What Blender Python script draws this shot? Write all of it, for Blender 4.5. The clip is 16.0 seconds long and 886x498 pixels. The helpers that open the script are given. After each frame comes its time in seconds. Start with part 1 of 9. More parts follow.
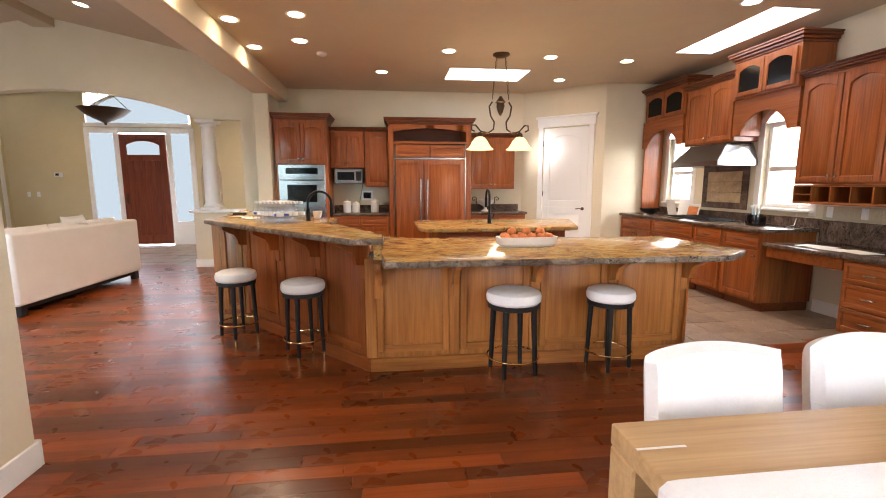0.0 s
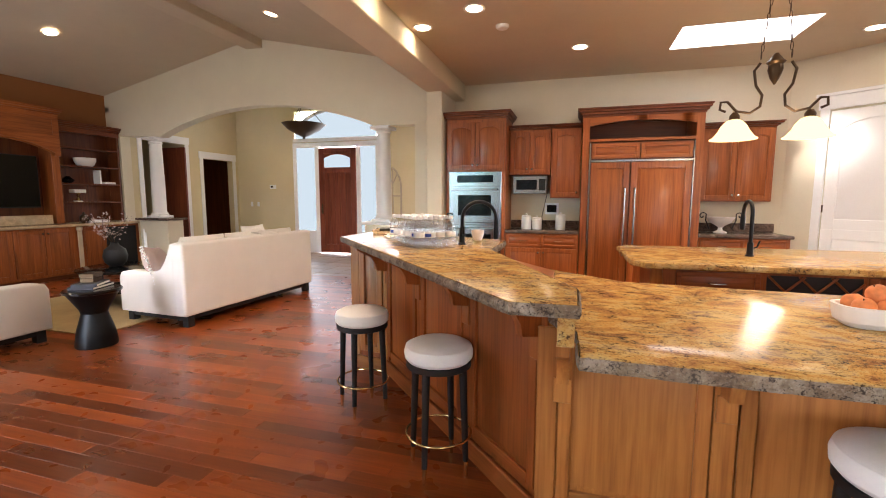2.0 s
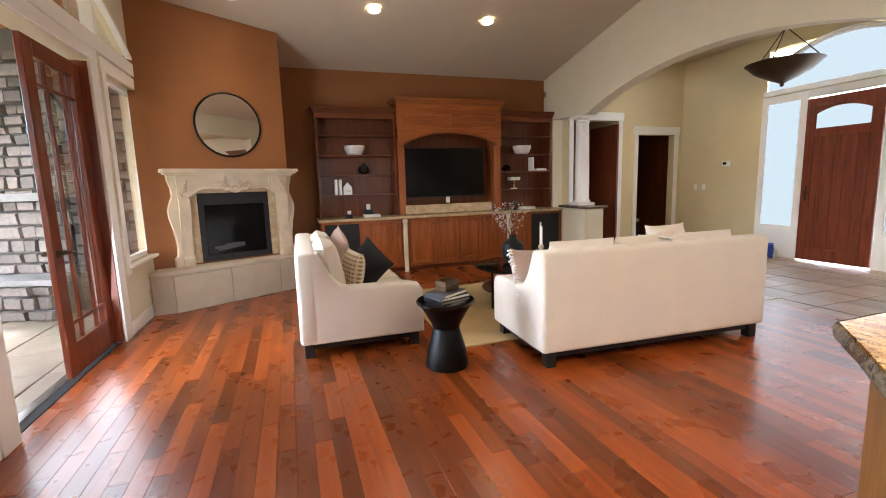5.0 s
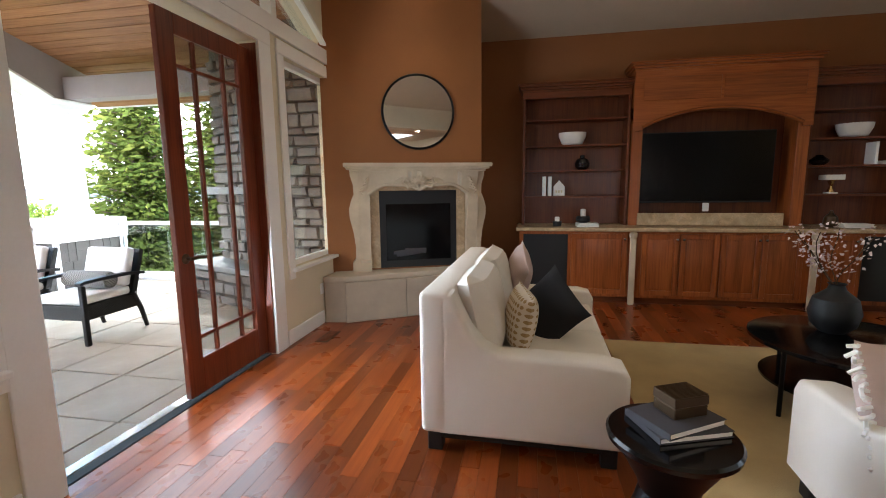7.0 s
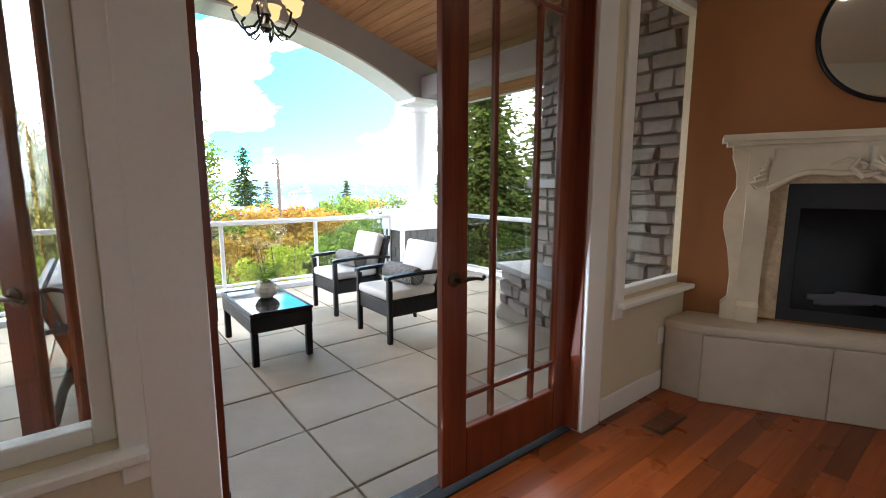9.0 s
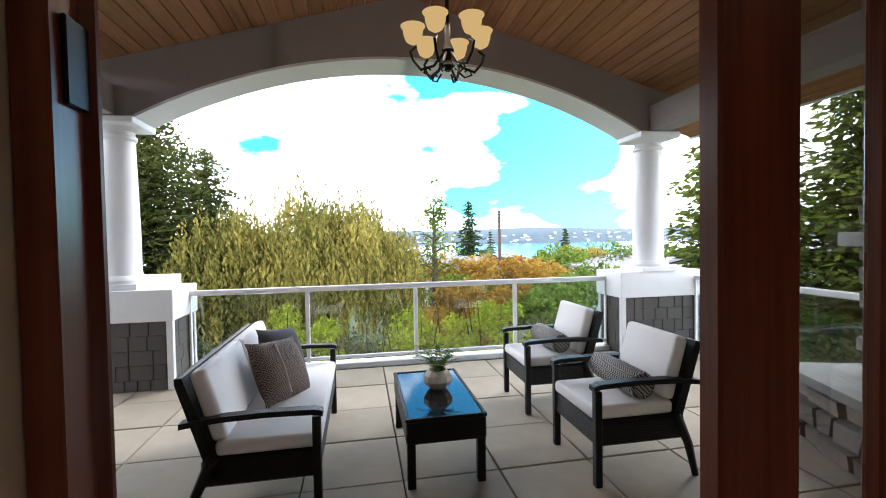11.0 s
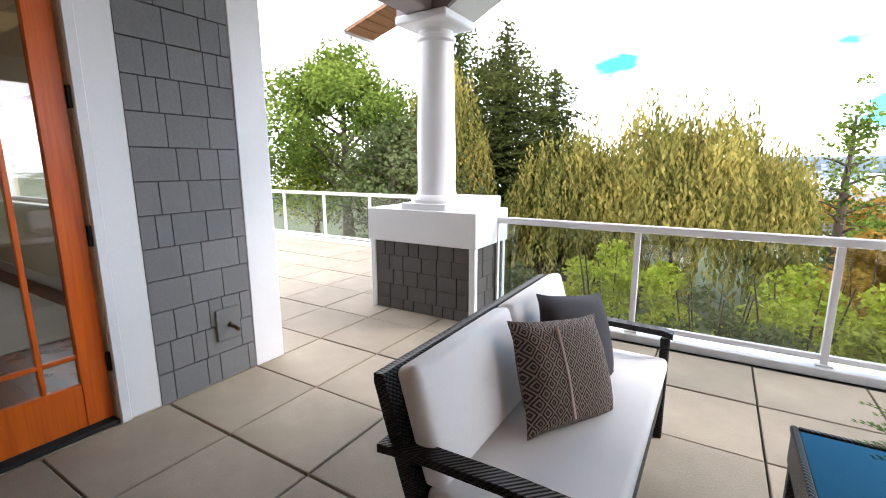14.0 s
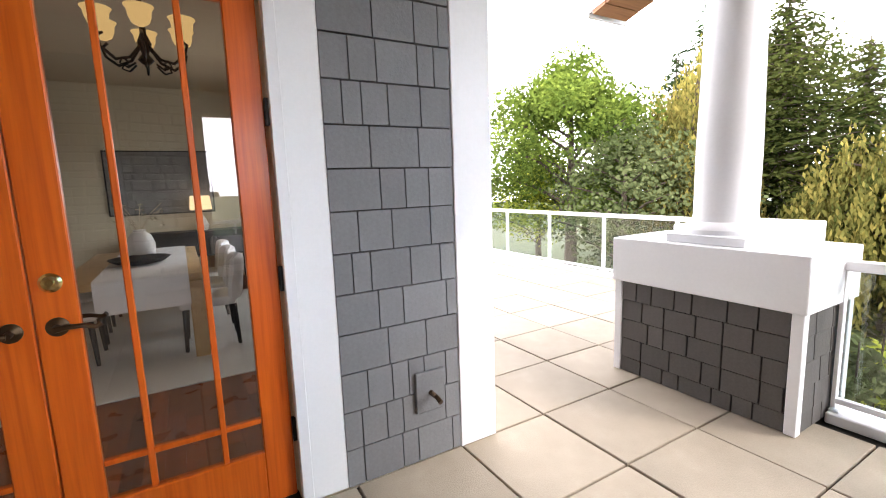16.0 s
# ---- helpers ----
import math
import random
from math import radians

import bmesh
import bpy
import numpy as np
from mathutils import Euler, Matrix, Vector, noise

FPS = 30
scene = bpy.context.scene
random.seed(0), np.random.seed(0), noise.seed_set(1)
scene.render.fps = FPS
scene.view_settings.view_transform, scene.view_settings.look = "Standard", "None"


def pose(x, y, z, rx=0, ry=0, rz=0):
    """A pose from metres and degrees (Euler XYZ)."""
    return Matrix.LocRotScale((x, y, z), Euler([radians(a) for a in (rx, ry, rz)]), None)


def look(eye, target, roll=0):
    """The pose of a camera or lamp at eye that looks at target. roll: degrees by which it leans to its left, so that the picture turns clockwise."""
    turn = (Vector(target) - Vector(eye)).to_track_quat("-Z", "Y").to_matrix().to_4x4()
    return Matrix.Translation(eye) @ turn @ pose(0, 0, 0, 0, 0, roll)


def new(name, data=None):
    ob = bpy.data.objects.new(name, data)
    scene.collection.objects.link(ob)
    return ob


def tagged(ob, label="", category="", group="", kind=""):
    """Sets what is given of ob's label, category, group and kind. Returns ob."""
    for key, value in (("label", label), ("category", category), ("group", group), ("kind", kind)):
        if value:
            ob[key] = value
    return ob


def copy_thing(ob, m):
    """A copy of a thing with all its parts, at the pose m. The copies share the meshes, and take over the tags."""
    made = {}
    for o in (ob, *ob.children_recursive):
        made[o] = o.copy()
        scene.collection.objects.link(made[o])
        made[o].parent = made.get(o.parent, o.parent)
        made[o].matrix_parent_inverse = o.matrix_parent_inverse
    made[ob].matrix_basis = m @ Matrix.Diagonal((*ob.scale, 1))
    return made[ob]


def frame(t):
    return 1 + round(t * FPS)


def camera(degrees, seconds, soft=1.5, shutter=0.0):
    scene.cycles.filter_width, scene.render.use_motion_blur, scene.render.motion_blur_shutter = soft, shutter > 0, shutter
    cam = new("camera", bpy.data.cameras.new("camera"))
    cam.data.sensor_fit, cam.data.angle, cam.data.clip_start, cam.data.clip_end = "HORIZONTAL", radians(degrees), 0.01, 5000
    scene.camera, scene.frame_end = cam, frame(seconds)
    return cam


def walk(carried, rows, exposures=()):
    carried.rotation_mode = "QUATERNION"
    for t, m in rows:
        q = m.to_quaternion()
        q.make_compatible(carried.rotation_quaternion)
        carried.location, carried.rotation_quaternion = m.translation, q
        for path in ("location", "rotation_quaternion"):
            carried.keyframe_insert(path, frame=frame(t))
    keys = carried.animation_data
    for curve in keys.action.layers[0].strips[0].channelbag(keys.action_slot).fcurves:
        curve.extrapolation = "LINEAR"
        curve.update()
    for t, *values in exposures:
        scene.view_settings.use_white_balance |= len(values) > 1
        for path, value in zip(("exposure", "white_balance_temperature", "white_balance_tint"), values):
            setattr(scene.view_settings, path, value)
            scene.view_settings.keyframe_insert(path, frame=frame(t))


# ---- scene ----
cam = camera(89.8, 16.0, 1.0)
PATH = [
    (0, (0.116, -0.116, 1.398), (0.348, 1.85, 1.114), -0.1),
    (0.5, (0.085, 0.292, 1.372), (0.138, 2.271, 1.09), -0.5),
    (1, (0.105, 0.66, 1.375), (-0.021, 2.636, 1.091), -0.7),
    (1.5, (0.061, 1.042, 1.366), (-0.264, 3.0, 1.117), -0.6),
    (2, (0.046, 1.389, 1.363), (-0.521, 3.294, 1.137), 0.1),
    (2.5, (-0.047, 1.739, 1.343), (-0.904, 3.532, 1.112), 0.1),
    (3, (-0.188, 2.111, 1.368), (-1.391, 3.691, 1.126), -0.1),
    (3.5, (-0.3, 2.447, 1.392), (-1.762, 3.789, 1.143), -0.6),
    (4, (-0.562, 2.682, 1.385), (-2.225, 3.764, 1.132), -1.3),
    (4.2, (-0.663, 2.765, 1.364), (-2.378, 3.764, 1.111), -1.5),
    (6.3, (-1.959, 3.815, 1.506), (-3.936, 3.818, 1.202), -1.2),
    (6.5, (-2.174, 3.748, 1.465), (-4.151, 3.658, 1.178), -1.0),
    (7, (-2.554, 3.809, 1.435), (-4.497, 3.426, 1.155), -0.7),
    (7.5, (-2.957, 3.63, 1.43), (-4.813, 2.944, 1.138), -0.6),
    (8, (-3.31, 3.46, 1.41), (-5.014, 2.463, 1.136), -0.3),
    (8.6, (-3.648, 3.192, 1.364), (-5.101, 1.844, 1.1), -0.1),
    (9, (-3.878, 3.018, 1.373), (-5.103, 1.462, 1.095), 0.0),
    (9.4, (-4.118, 2.821, 1.375), (-5.11, 1.104, 1.118), -0.3),
    (9.8, (-4.265, 2.62, 1.389), (-5.054, 0.791, 1.212), -0.8),
    (10, (-4.333, 2.481, 1.408), (-5.031, 0.609, 1.309), -0.8),
    (10.2, (-4.367, 2.406, 1.481), (-4.985, 0.505, 1.447), -1.1),
    (12.3, (-4.711, 1.518, 1.469), (-4.858, -0.462, 1.233), -0.1),
    (12.5, (-4.719, 1.413, 1.454), (-4.845, -0.563, 1.171), 0.0),
    (13, (-4.719, 1.183, 1.416), (-4.672, -0.785, 1.061), 0.1),
    (13.5, (-4.598, 0.928, 1.421), (-4.136, -0.982, 1.047), 0.1),
    (14, (-4.424, 0.671, 1.411), (-3.389, -1.001, 1.043), -0.2),
    (14.5, (-4.245, 0.543, 1.41), (-2.745, -0.734, 1.062), -1.2),
    (15, (-4.079, 0.426, 1.414), (-2.32, -0.474, 1.101), -1.5),
    (15.5, (-3.962, 0.244, 1.391), (-2.161, -0.575, 1.1), -1.1),
    (16, (-3.632, 0.031, 1.43), (-1.922, -0.967, 1.147), -2.0),
]
walk(cam, [(t, look(eye, target, roll)) for t, eye, target, roll in PATH],
     exposures=[(0, 3.62, 6500, 18), (2.5, 3.75, 6500, 18), (4.2, 3.85, 6400, 16), (6.3, 3.4, 6200, 11), (7, 3.15, 6050, 10), (7.5, 3.7, 6050, 10), (8, 2.95, 6050, 10), (9, 2.4, 6050, 10), (10, 1.8, 6050, 10), (12.3, 1.35, 6300, 15), (13.5, 1.35, 6300, 15), (14.5, 1.85, 6600, 17), (15, 2.05, 6700, 18), (16, 1.95, 6700, 18)])

# ---- world, sun and large lights ----
world = bpy.data.worlds.new("sky")
scene.world = world
world.use_nodes = True
wn, wl = world.node_tree.nodes, world.node_tree.links
wn.clear()
w_out = wn.new("ShaderNodeOutputWorld")
w_bg = wn.new("ShaderNodeBackground")
w_sky = wn.new("ShaderNodeTexSky")
w_sky.sky_type = 'NISHITA'
w_sky.sun_disc = False
SUN_EL, SUN_AZ = radians(38), radians(232)
w_sky.sun_elevation, w_sky.sun_rotation = SUN_EL, SUN_AZ
w_co = wn.new("ShaderNodeTexCoord")
CLEAR_SKY = (-0.292, -0.895, 0.337)
w_map = wn.new("ShaderNodeMapping")
w_map.inputs["Scale"].default_value = (1.6, 1.6, 3.6)
w_map.inputs["Location"].default_value = (0.35, 0.1, 0.2)
w_noise = wn.new("ShaderNodeTexNoise")
w_noise.inputs["Scale"].default_value, w_noise.inputs["Detail"].default_value, w_noise.inputs["Roughness"].default_value = 1.5, 8, 0.5
w_ramp = wn.new("ShaderNodeValToRGB")
w_ramp.color_ramp.elements[0].position, w_ramp.color_ramp.elements[1].position = 0.36, 0.46
w_mix = wn.new("ShaderNodeMixRGB")
w_low = wn.new("ShaderNodeSeparateXYZ")
w_up = wn.new("ShaderNodeMapRange")
w_up.interpolation_type = 'SMOOTHSTEP'
w_up.inputs["From Min"].default_value, w_up.inputs["From Max"].default_value = 0.35, 0.95
w_cloud = wn.new("ShaderNodeMixRGB")      # bright towards the horizon, greyed overhead, out of view, to dim the open terrace
w_cloud.inputs[1].default_value, w_cloud.inputs[2].default_value = (18.5, 18.9, 19.6, 1), (5.2, 5.35, 5.7, 1)
wl.new(w_co.outputs["Generated"], w_low.inputs[0])
wl.new(w_low.outputs[2], w_up.inputs["Value"])
wl.new(w_up.outputs["Result"], w_cloud.inputs[0])
wl.new(w_cloud.outputs["Color"], w_mix.inputs[2])
w_tint = wn.new("ShaderNodeMixRGB")
w_tint.blend_type = 'MULTIPLY'
w_tint.inputs[0].default_value = 1.0
w_tint.inputs[2].default_value = (0.15, 0.66, 0.9, 1)
w_bg.inputs["Strength"].default_value = 0.15
wl.new(w_co.outputs["Generated"], w_map.inputs["Vector"])
wl.new(w_map.outputs["Vector"], w_noise.inputs["Vector"])
# the clouds break open over the lake
w_dot = wn.new("ShaderNodeVectorMath")
w_dot.operation = 'DOT_PRODUCT'
w_dot.inputs[1].default_value = CLEAR_SKY
w_gap = wn.new("ShaderNodeMapRange")
w_gap.interpolation_type = 'SMOOTHSTEP'
for key, v in (("From Min", 0.92), ("From Max", 0.985), ("To Min", 0.0), ("To Max", 0.19)):
    w_gap.inputs[key].default_value = v
w_sub = wn.new("ShaderNodeMath")
w_sub.operation = 'SUBTRACT'
wl.new(w_co.outputs["Generated"], w_dot.inputs[0])
wl.new(w_dot.outputs["Value"], w_gap.inputs["Value"])
wl.new(w_noise.outputs["Fac"], w_sub.inputs[0])
wl.new(w_gap.outputs["Result"], w_sub.inputs[1])
wl.new(w_sub.outputs["Value"], w_ramp.inputs["Fac"])
wl.new(w_ramp.outputs["Color"], w_mix.inputs[0])
wl.new(w_sky.outputs["Color"], w_tint.inputs[1])
wl.new(w_tint.outputs["Color"], w_mix.inputs[1])
wl.new(w_mix.outputs["Color"], w_bg.inputs["Color"])
wl.new(w_bg.outputs["Background"], w_out.inputs["Surface"])

sun = new("sun", bpy.data.lights.new("sun", 'SUN'))
sun.data.energy, sun.data.angle, sun.data.color = 0.9, radians(12), (1.0, 0.95, 0.88)
SUN_DIR = Vector((math.sin(SUN_AZ) * math.cos(SUN_EL), math.cos(SUN_AZ) * math.cos(SUN_EL), math.sin(SUN_EL)))
sun.matrix_world = look(SUN_DIR * 50, (0, 0, 0))


def area_lamp(name, m, w, h, power, colour):
    ob = new(name, bpy.data.lights.new(name, 'AREA'))
    ob.data.shape, ob.data.size, ob.data.size_y, ob.data.energy, ob.data.color = 'RECTANGLE', w, h, power, colour
    ob.matrix_world = m
    return ob


DAY = (0.82, 0.91, 1.0)
WARM = (1.0, 0.78, 0.52)
area_lamp("daylight_living_door", look((-5.1, 1.70, 1.4), (-5.1, 5, 1.0)), 1.6, 2.2, 7, DAY)
area_lamp("daylight_dining_door", look((-1.44, 0.5, 1.3), (3, 0.5, 1.1)), 1.4, 2.0, 3.4, DAY)
area_lamp("daylight_dining_window", look((2.4, -1.2, 1.6), (2.4, 4, 0.8)), 1.9, 1.1, 4, DAY)
area_lamp("daylight_entry", look((-5.5, 11.05, 1.6), (-5.0, 4, 0.6)), 2.2, 2.2, 2.5, DAY)

# ---- materials ----


class Mat:
    """A small builder of node materials."""

    def __init__(self, name, rough=0.5, metal=0.0, coat=0.0):
        self.m = bpy.data.materials.new(name)
        self.m.use_nodes = True
        self.n, self.l = self.m.node_tree.nodes, self.m.node_tree.links
        self.b = self.n["Principled BSDF"]
        self.b.inputs["Roughness"].default_value = rough
        self.b.inputs["Metallic"].default_value = metal
        self.b.inputs["Coat Weight"].default_value = coat
        self.co = self.n.new("ShaderNodeTexCoord").outputs["Object"]

    def link(self, a, b):
        self.l.new(a, b)

    def mapped(self, scale, where=None):
        mp = self.n.new("ShaderNodeMapping")
        mp.inputs["Scale"].default_value = scale
        self.link(where or self.co, mp.inputs["Vector"])
        return mp.outputs["Vector"]

    def noise(self, vec, scale, detail=4, rough=0.55, distort=0.0):
        t = self.n.new("ShaderNodeTexNoise")
        for key, v in (("Scale", scale), ("Detail", detail), ("Roughness", rough), ("Distortion", distort)):
            t.inputs[key].default_value = v
        self.link(vec, t.inputs["Vector"])
        return t.outputs["Fac"]

    def ramp(self, fac, stops):
        r = self.n.new("ShaderNodeValToRGB")
        e = r.color_ramp.elements
        while len(e) < len(stops):
            e.new(0.5)
        for el, (p, c) in zip(e, stops):
            el.position, el.color = p, (*c, 1)
        self.link(fac, r.inputs["Fac"])
        return r.outputs["Color"]

    def mix(self, fac, a, b, mode='MIX'):
        x = self.n.new("ShaderNodeMixRGB")
        x.blend_type = mode
        for i, v in enumerate((fac, a, b)):
            if isinstance(v, (int, float)):
                x.inputs[i].default_value = v
            elif isinstance(v, tuple):
                x.inputs[i].default_value = (*v, 1)
            else:
                self.link(v, x.inputs[i])
        return x.outputs["Color"]

    def maths(self, op, a, b):
        x = self.n.new("ShaderNodeMath")
        x.operation = op
        for i, v in enumerate((a, b)):
            if isinstance(v, (int, float)):
                x.inputs[i].default_value = v
            else:
                self.link(v, x.inputs[i])
        return x.outputs[0]

    def base(self, c):
        self.link(c, self.b.inputs["Base Color"])

    def bump(self, height, strength=0.3, dist=0.01):
        bp = self.n.new("ShaderNodeBump")
        bp.inputs["Strength"].default_value, bp.inputs["Distance"].default_value = strength, dist
        self.link(height, bp.inputs["Height"])
        self.link(bp.outputs["Normal"], self.b.inputs["Normal"])

    def rough_from(self, fac, lo, hi):
        self.link(self.maths('ADD', self.maths('MULTIPLY', fac, hi - lo), lo), self.b.inputs["Roughness"])

    def tinted(self, colour, amount, island=False):
        """The colour, made lighter or darker at random from piece to piece."""
        if island:
            rnd = self.n.new("ShaderNodeNewGeometry").outputs["Random Per Island"]
        else:
            rnd = self.n.new("ShaderNodeObjectInfo").outputs["Random"]
        return self.mix(1.0, colour, self.ramp(rnd, [(0, (1 - amount * 0.6,) * 3), (1, (1 + amount,) * 3)]), 'MULTIPLY')


def plain(name, c, rough=0.5, metal=0.0, var=0.06, scale=3.0, bump=0.0, bscale=200.0, coat=0.0):
    m = Mat(name, rough, metal, coat)
    big = m.noise(m.co, scale, 3)
    fine = m.noise(m.co, bscale * 0.3, 2)
    col = m.ramp(big, [(0.3, tuple(v * (1 - var) for v in c)), (0.7, tuple(min(1, v * (1 + var)) for v in c))])
    col = m.mix(0.25, col, m.ramp(fine, [(0.3, tuple(v * 0.94 for v in c)), (0.7, tuple(min(1, v * 1.05) for v in c))]))
    m.base(col)
    if bump:
        m.bump(m.noise(m.co, bscale, 2), bump, 0.003)
    return m.m


def wood(name, dark, mid, light, axis, rough=0.35, coat=0.15, tint=0.15, island=False):
    m = Mat(name, rough, 0, coat)
    m.b.inputs["Coat Roughness"].default_value = 0.17
    m.b.inputs["Specular IOR Level"].default_value = 0.32
    s = [9.0, 9.0, 9.0]
    s["xyz".index(axis)] = 0.7
    rnd_ = m.n.new("ShaderNodeNewGeometry").outputs["Random Per Island"] if island else m.n.new("ShaderNodeObjectInfo").outputs["Random"]
    shift = m.n.new("ShaderNodeVectorMath")          # each piece is cut from another part of the tree
    shift.operation = 'ADD'
    off = m.n.new("ShaderNodeCombineXYZ")
    for i in range(3):
        m.link(m.maths('MULTIPLY', rnd_, 17.0 + 6 * i), off.inputs[i])
    m.link(m.co, shift.inputs[0])
    m.link(off.outputs[0], shift.inputs[1])
    cut = shift.outputs[0]
    grain = m.noise(m.mapped(tuple(s), cut), 1.6, 5, 0.6, 0.6)
    s2 = [70.0, 70.0, 70.0]
    s2["xyz".index(axis)] = 2.0
    pores = m.noise(m.mapped(tuple(s2), cut), 1.0, 2)
    col = m.ramp(grain, [(0.25, dark), (0.5, mid), (0.78, light)])
    col = m.mix(0.3, col, m.ramp(pores, [(0.3, dark), (0.6, light)]))
    m.base(m.tinted(col, tint, island))
    m.rough_from(m.noise(m.co, 4, 2), rough - 0.06, rough + 0.1)
    m.bump(pores, 0.08, 0.002)
    return m.m


CH = ((0.12, 0.026, 0.005), (0.25, 0.063, 0.012), (0.38, 0.112, 0.026))
cherry_z = wood("cherry_upright", *CH, 'z')
cherry_x = wood("cherry_level", *CH, 'x')
OAKY = ((0.20, 0.066, 0.013), (0.36, 0.132, 0.030), (0.48, 0.20, 0.054))
maple_z = wood("maple_upright", *OAKY, 'z', tint=0.12)
maple_x = wood("maple_level", *OAKY, 'x', tint=0.12)
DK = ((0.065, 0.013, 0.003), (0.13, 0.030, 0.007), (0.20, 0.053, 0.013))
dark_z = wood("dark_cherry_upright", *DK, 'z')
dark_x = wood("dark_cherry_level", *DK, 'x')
FL = ((0.105, 0.0185, 0.0033), (0.16, 0.033, 0.006), (0.225, 0.056, 0.011))
plank_wood = wood("plank_wood", *FL, 'x', rough=0.27, coat=0.14, tint=0.72)
plank_wood_far = wood("plank_wood_joined", *FL, 'x', rough=0.27, coat=0.14, tint=0.72, island=True)
oak_table = wood("pale_oak", (0.36, 0.21, 0.085), (0.48, 0.30, 0.135), (0.58, 0.39, 0.19), 'x', rough=0.4, coat=0.1, tint=0.06)
fir_door = wood("orange_fir", (0.46, 0.062, 0.005), (0.64, 0.108, 0.008), (0.76, 0.155, 0.014), 'z', rough=0.33, coat=0.2, tint=0.06)
cedar = wood("cedar_board", (0.17, 0.072, 0.03), (0.27, 0.125, 0.055), (0.38, 0.19, 0.09), 'y', rough=0.5, coat=0.0, tint=0.2, island=True)
red_door = wood("red_mahogany", (0.075, 0.014, 0.006), (0.15, 0.03, 0.012), (0.22, 0.055, 0.02), 'z', rough=0.3, coat=0.2)

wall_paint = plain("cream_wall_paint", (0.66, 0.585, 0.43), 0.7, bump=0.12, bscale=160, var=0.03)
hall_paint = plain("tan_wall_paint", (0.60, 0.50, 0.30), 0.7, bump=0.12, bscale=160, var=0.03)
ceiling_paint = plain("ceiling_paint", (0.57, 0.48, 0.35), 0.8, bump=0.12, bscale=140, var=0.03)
rust_paint = plain("rust_wall_paint", (0.27, 0.10, 0.026), 0.65, bump=0.15, bscale=160, var=0.06)
# the white exterior paint as it looks in shade, the shade put into the colour
shaded_white_paint = plain("shaded_white_exterior_paint", (0.30, 0.27, 0.275), 0.6, var=0.05, bump=0.1, bscale=60)
white_paint = plain("white_trim_paint", (0.80, 0.79, 0.76), 0.5, var=0.02)
cool_white = plain("white_exterior_paint", (0.78, 0.79, 0.81), 0.45, var=0.02, bump=0.05)
steel = plain("brushed_steel", (0.27, 0.265, 0.26), 0.24, 1.0, var=0.05)
black_metal = plain("black_metal", (0.005, 0.005, 0.0055), 0.4, 0.6, var=0.2)
black_gloss = plain("black_gloss", (0.004, 0.004, 0.0045), 0.12, 0.0, var=0.2)
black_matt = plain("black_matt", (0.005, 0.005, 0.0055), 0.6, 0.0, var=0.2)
brass = plain("polished_brass", (0.75, 0.55, 0.25), 0.18, 1.0, var=0.05)
bronze = plain("aged_bronze", (0.08, 0.05, 0.027), 0.4, 0.8, var=0.25)
white_fabric = plain("white_fabric", (0.74, 0.69, 0.62), 0.9, bump=0.35, bscale=500, var=0.04)
cushion_fabric = plain("outdoor_cushion_fabric", (0.76, 0.74, 0.73), 0.9, bump=0.3, bscale=400, var=0.04)
boucle = plain("white_boucle", (0.82, 0.80, 0.78), 0.95, bump=0.6, bscale=260, var=0.03)
black_fabric = plain("black_fabric", (0.012, 0.012, 0.014), 0.95, bump=0.3, bscale=300)
charcoal_fabric = plain("charcoal_fabric", (0.05, 0.047, 0.055), 0.9, bump=0.3, bscale=300)
blush_fabric = plain("blush_fabric", (0.52, 0.40, 0.36), 0.9, bump=0.4, bscale=300)
ceramic = plain("white_ceramic", (0.78, 0.75, 0.70), 0.3, var=0.04)
limestone = plain("carved_limestone", (0.54, 0.44, 0.31), 0.75, var=0.14, scale=5, bump=0.25, bscale=60)
hearth_stone = plain("hearth_limestone", (0.42, 0.34, 0.25), 0.7, var=0.1, scale=4, bump=0.15, bscale=80)
paper = plain("white_paper", (0.80, 0.78, 0.74), 0.8, var=0.05)
plastic_white = plain("white_plastic", (0.78, 0.78, 0.77), 0.35, var=0.02)
plastic_blue = plain("blue_plastic", (0.02, 0.06, 0.32), 0.4)
rug_wool = plain("tan_wool_rug", (0.42, 0.31, 0.15), 0.95, var=0.16, scale=2.5, bump=0.8, bscale=150)
pale_rug = plain("pale_wool_rug", (0.62, 0.60, 0.56), 0.95, var=0.1, scale=2.5, bump=0.8, bscale=150)
rubber = plain("black_rubber", (0.015, 0.015, 0.015), 0.8)
joint_dark = plain("dark_joint", (0.035, 0.033, 0.03), 0.9, var=0.2)
grout = plain("grey_grout", (0.28, 0.24, 0.19), 0.9)
mortar = plain("mortar", (0.10, 0.095, 0.09), 0.9, bump=0.3, bscale=60)
peach = plain("peach_skin", (0.62, 0.20, 0.06), 0.6, var=0.35, scale=25)
fern_pot = plain("pale_cracked_stone", (0.60, 0.55, 0.47), 0.8, var=0.2, scale=14, bump=0.3, bscale=50)
shelf_wood = wood("shelf_cherry", *DK, 'x', rough=0.4)
shelf_back = wood("shelf_back_cherry", *DK, 'z', rough=0.45)


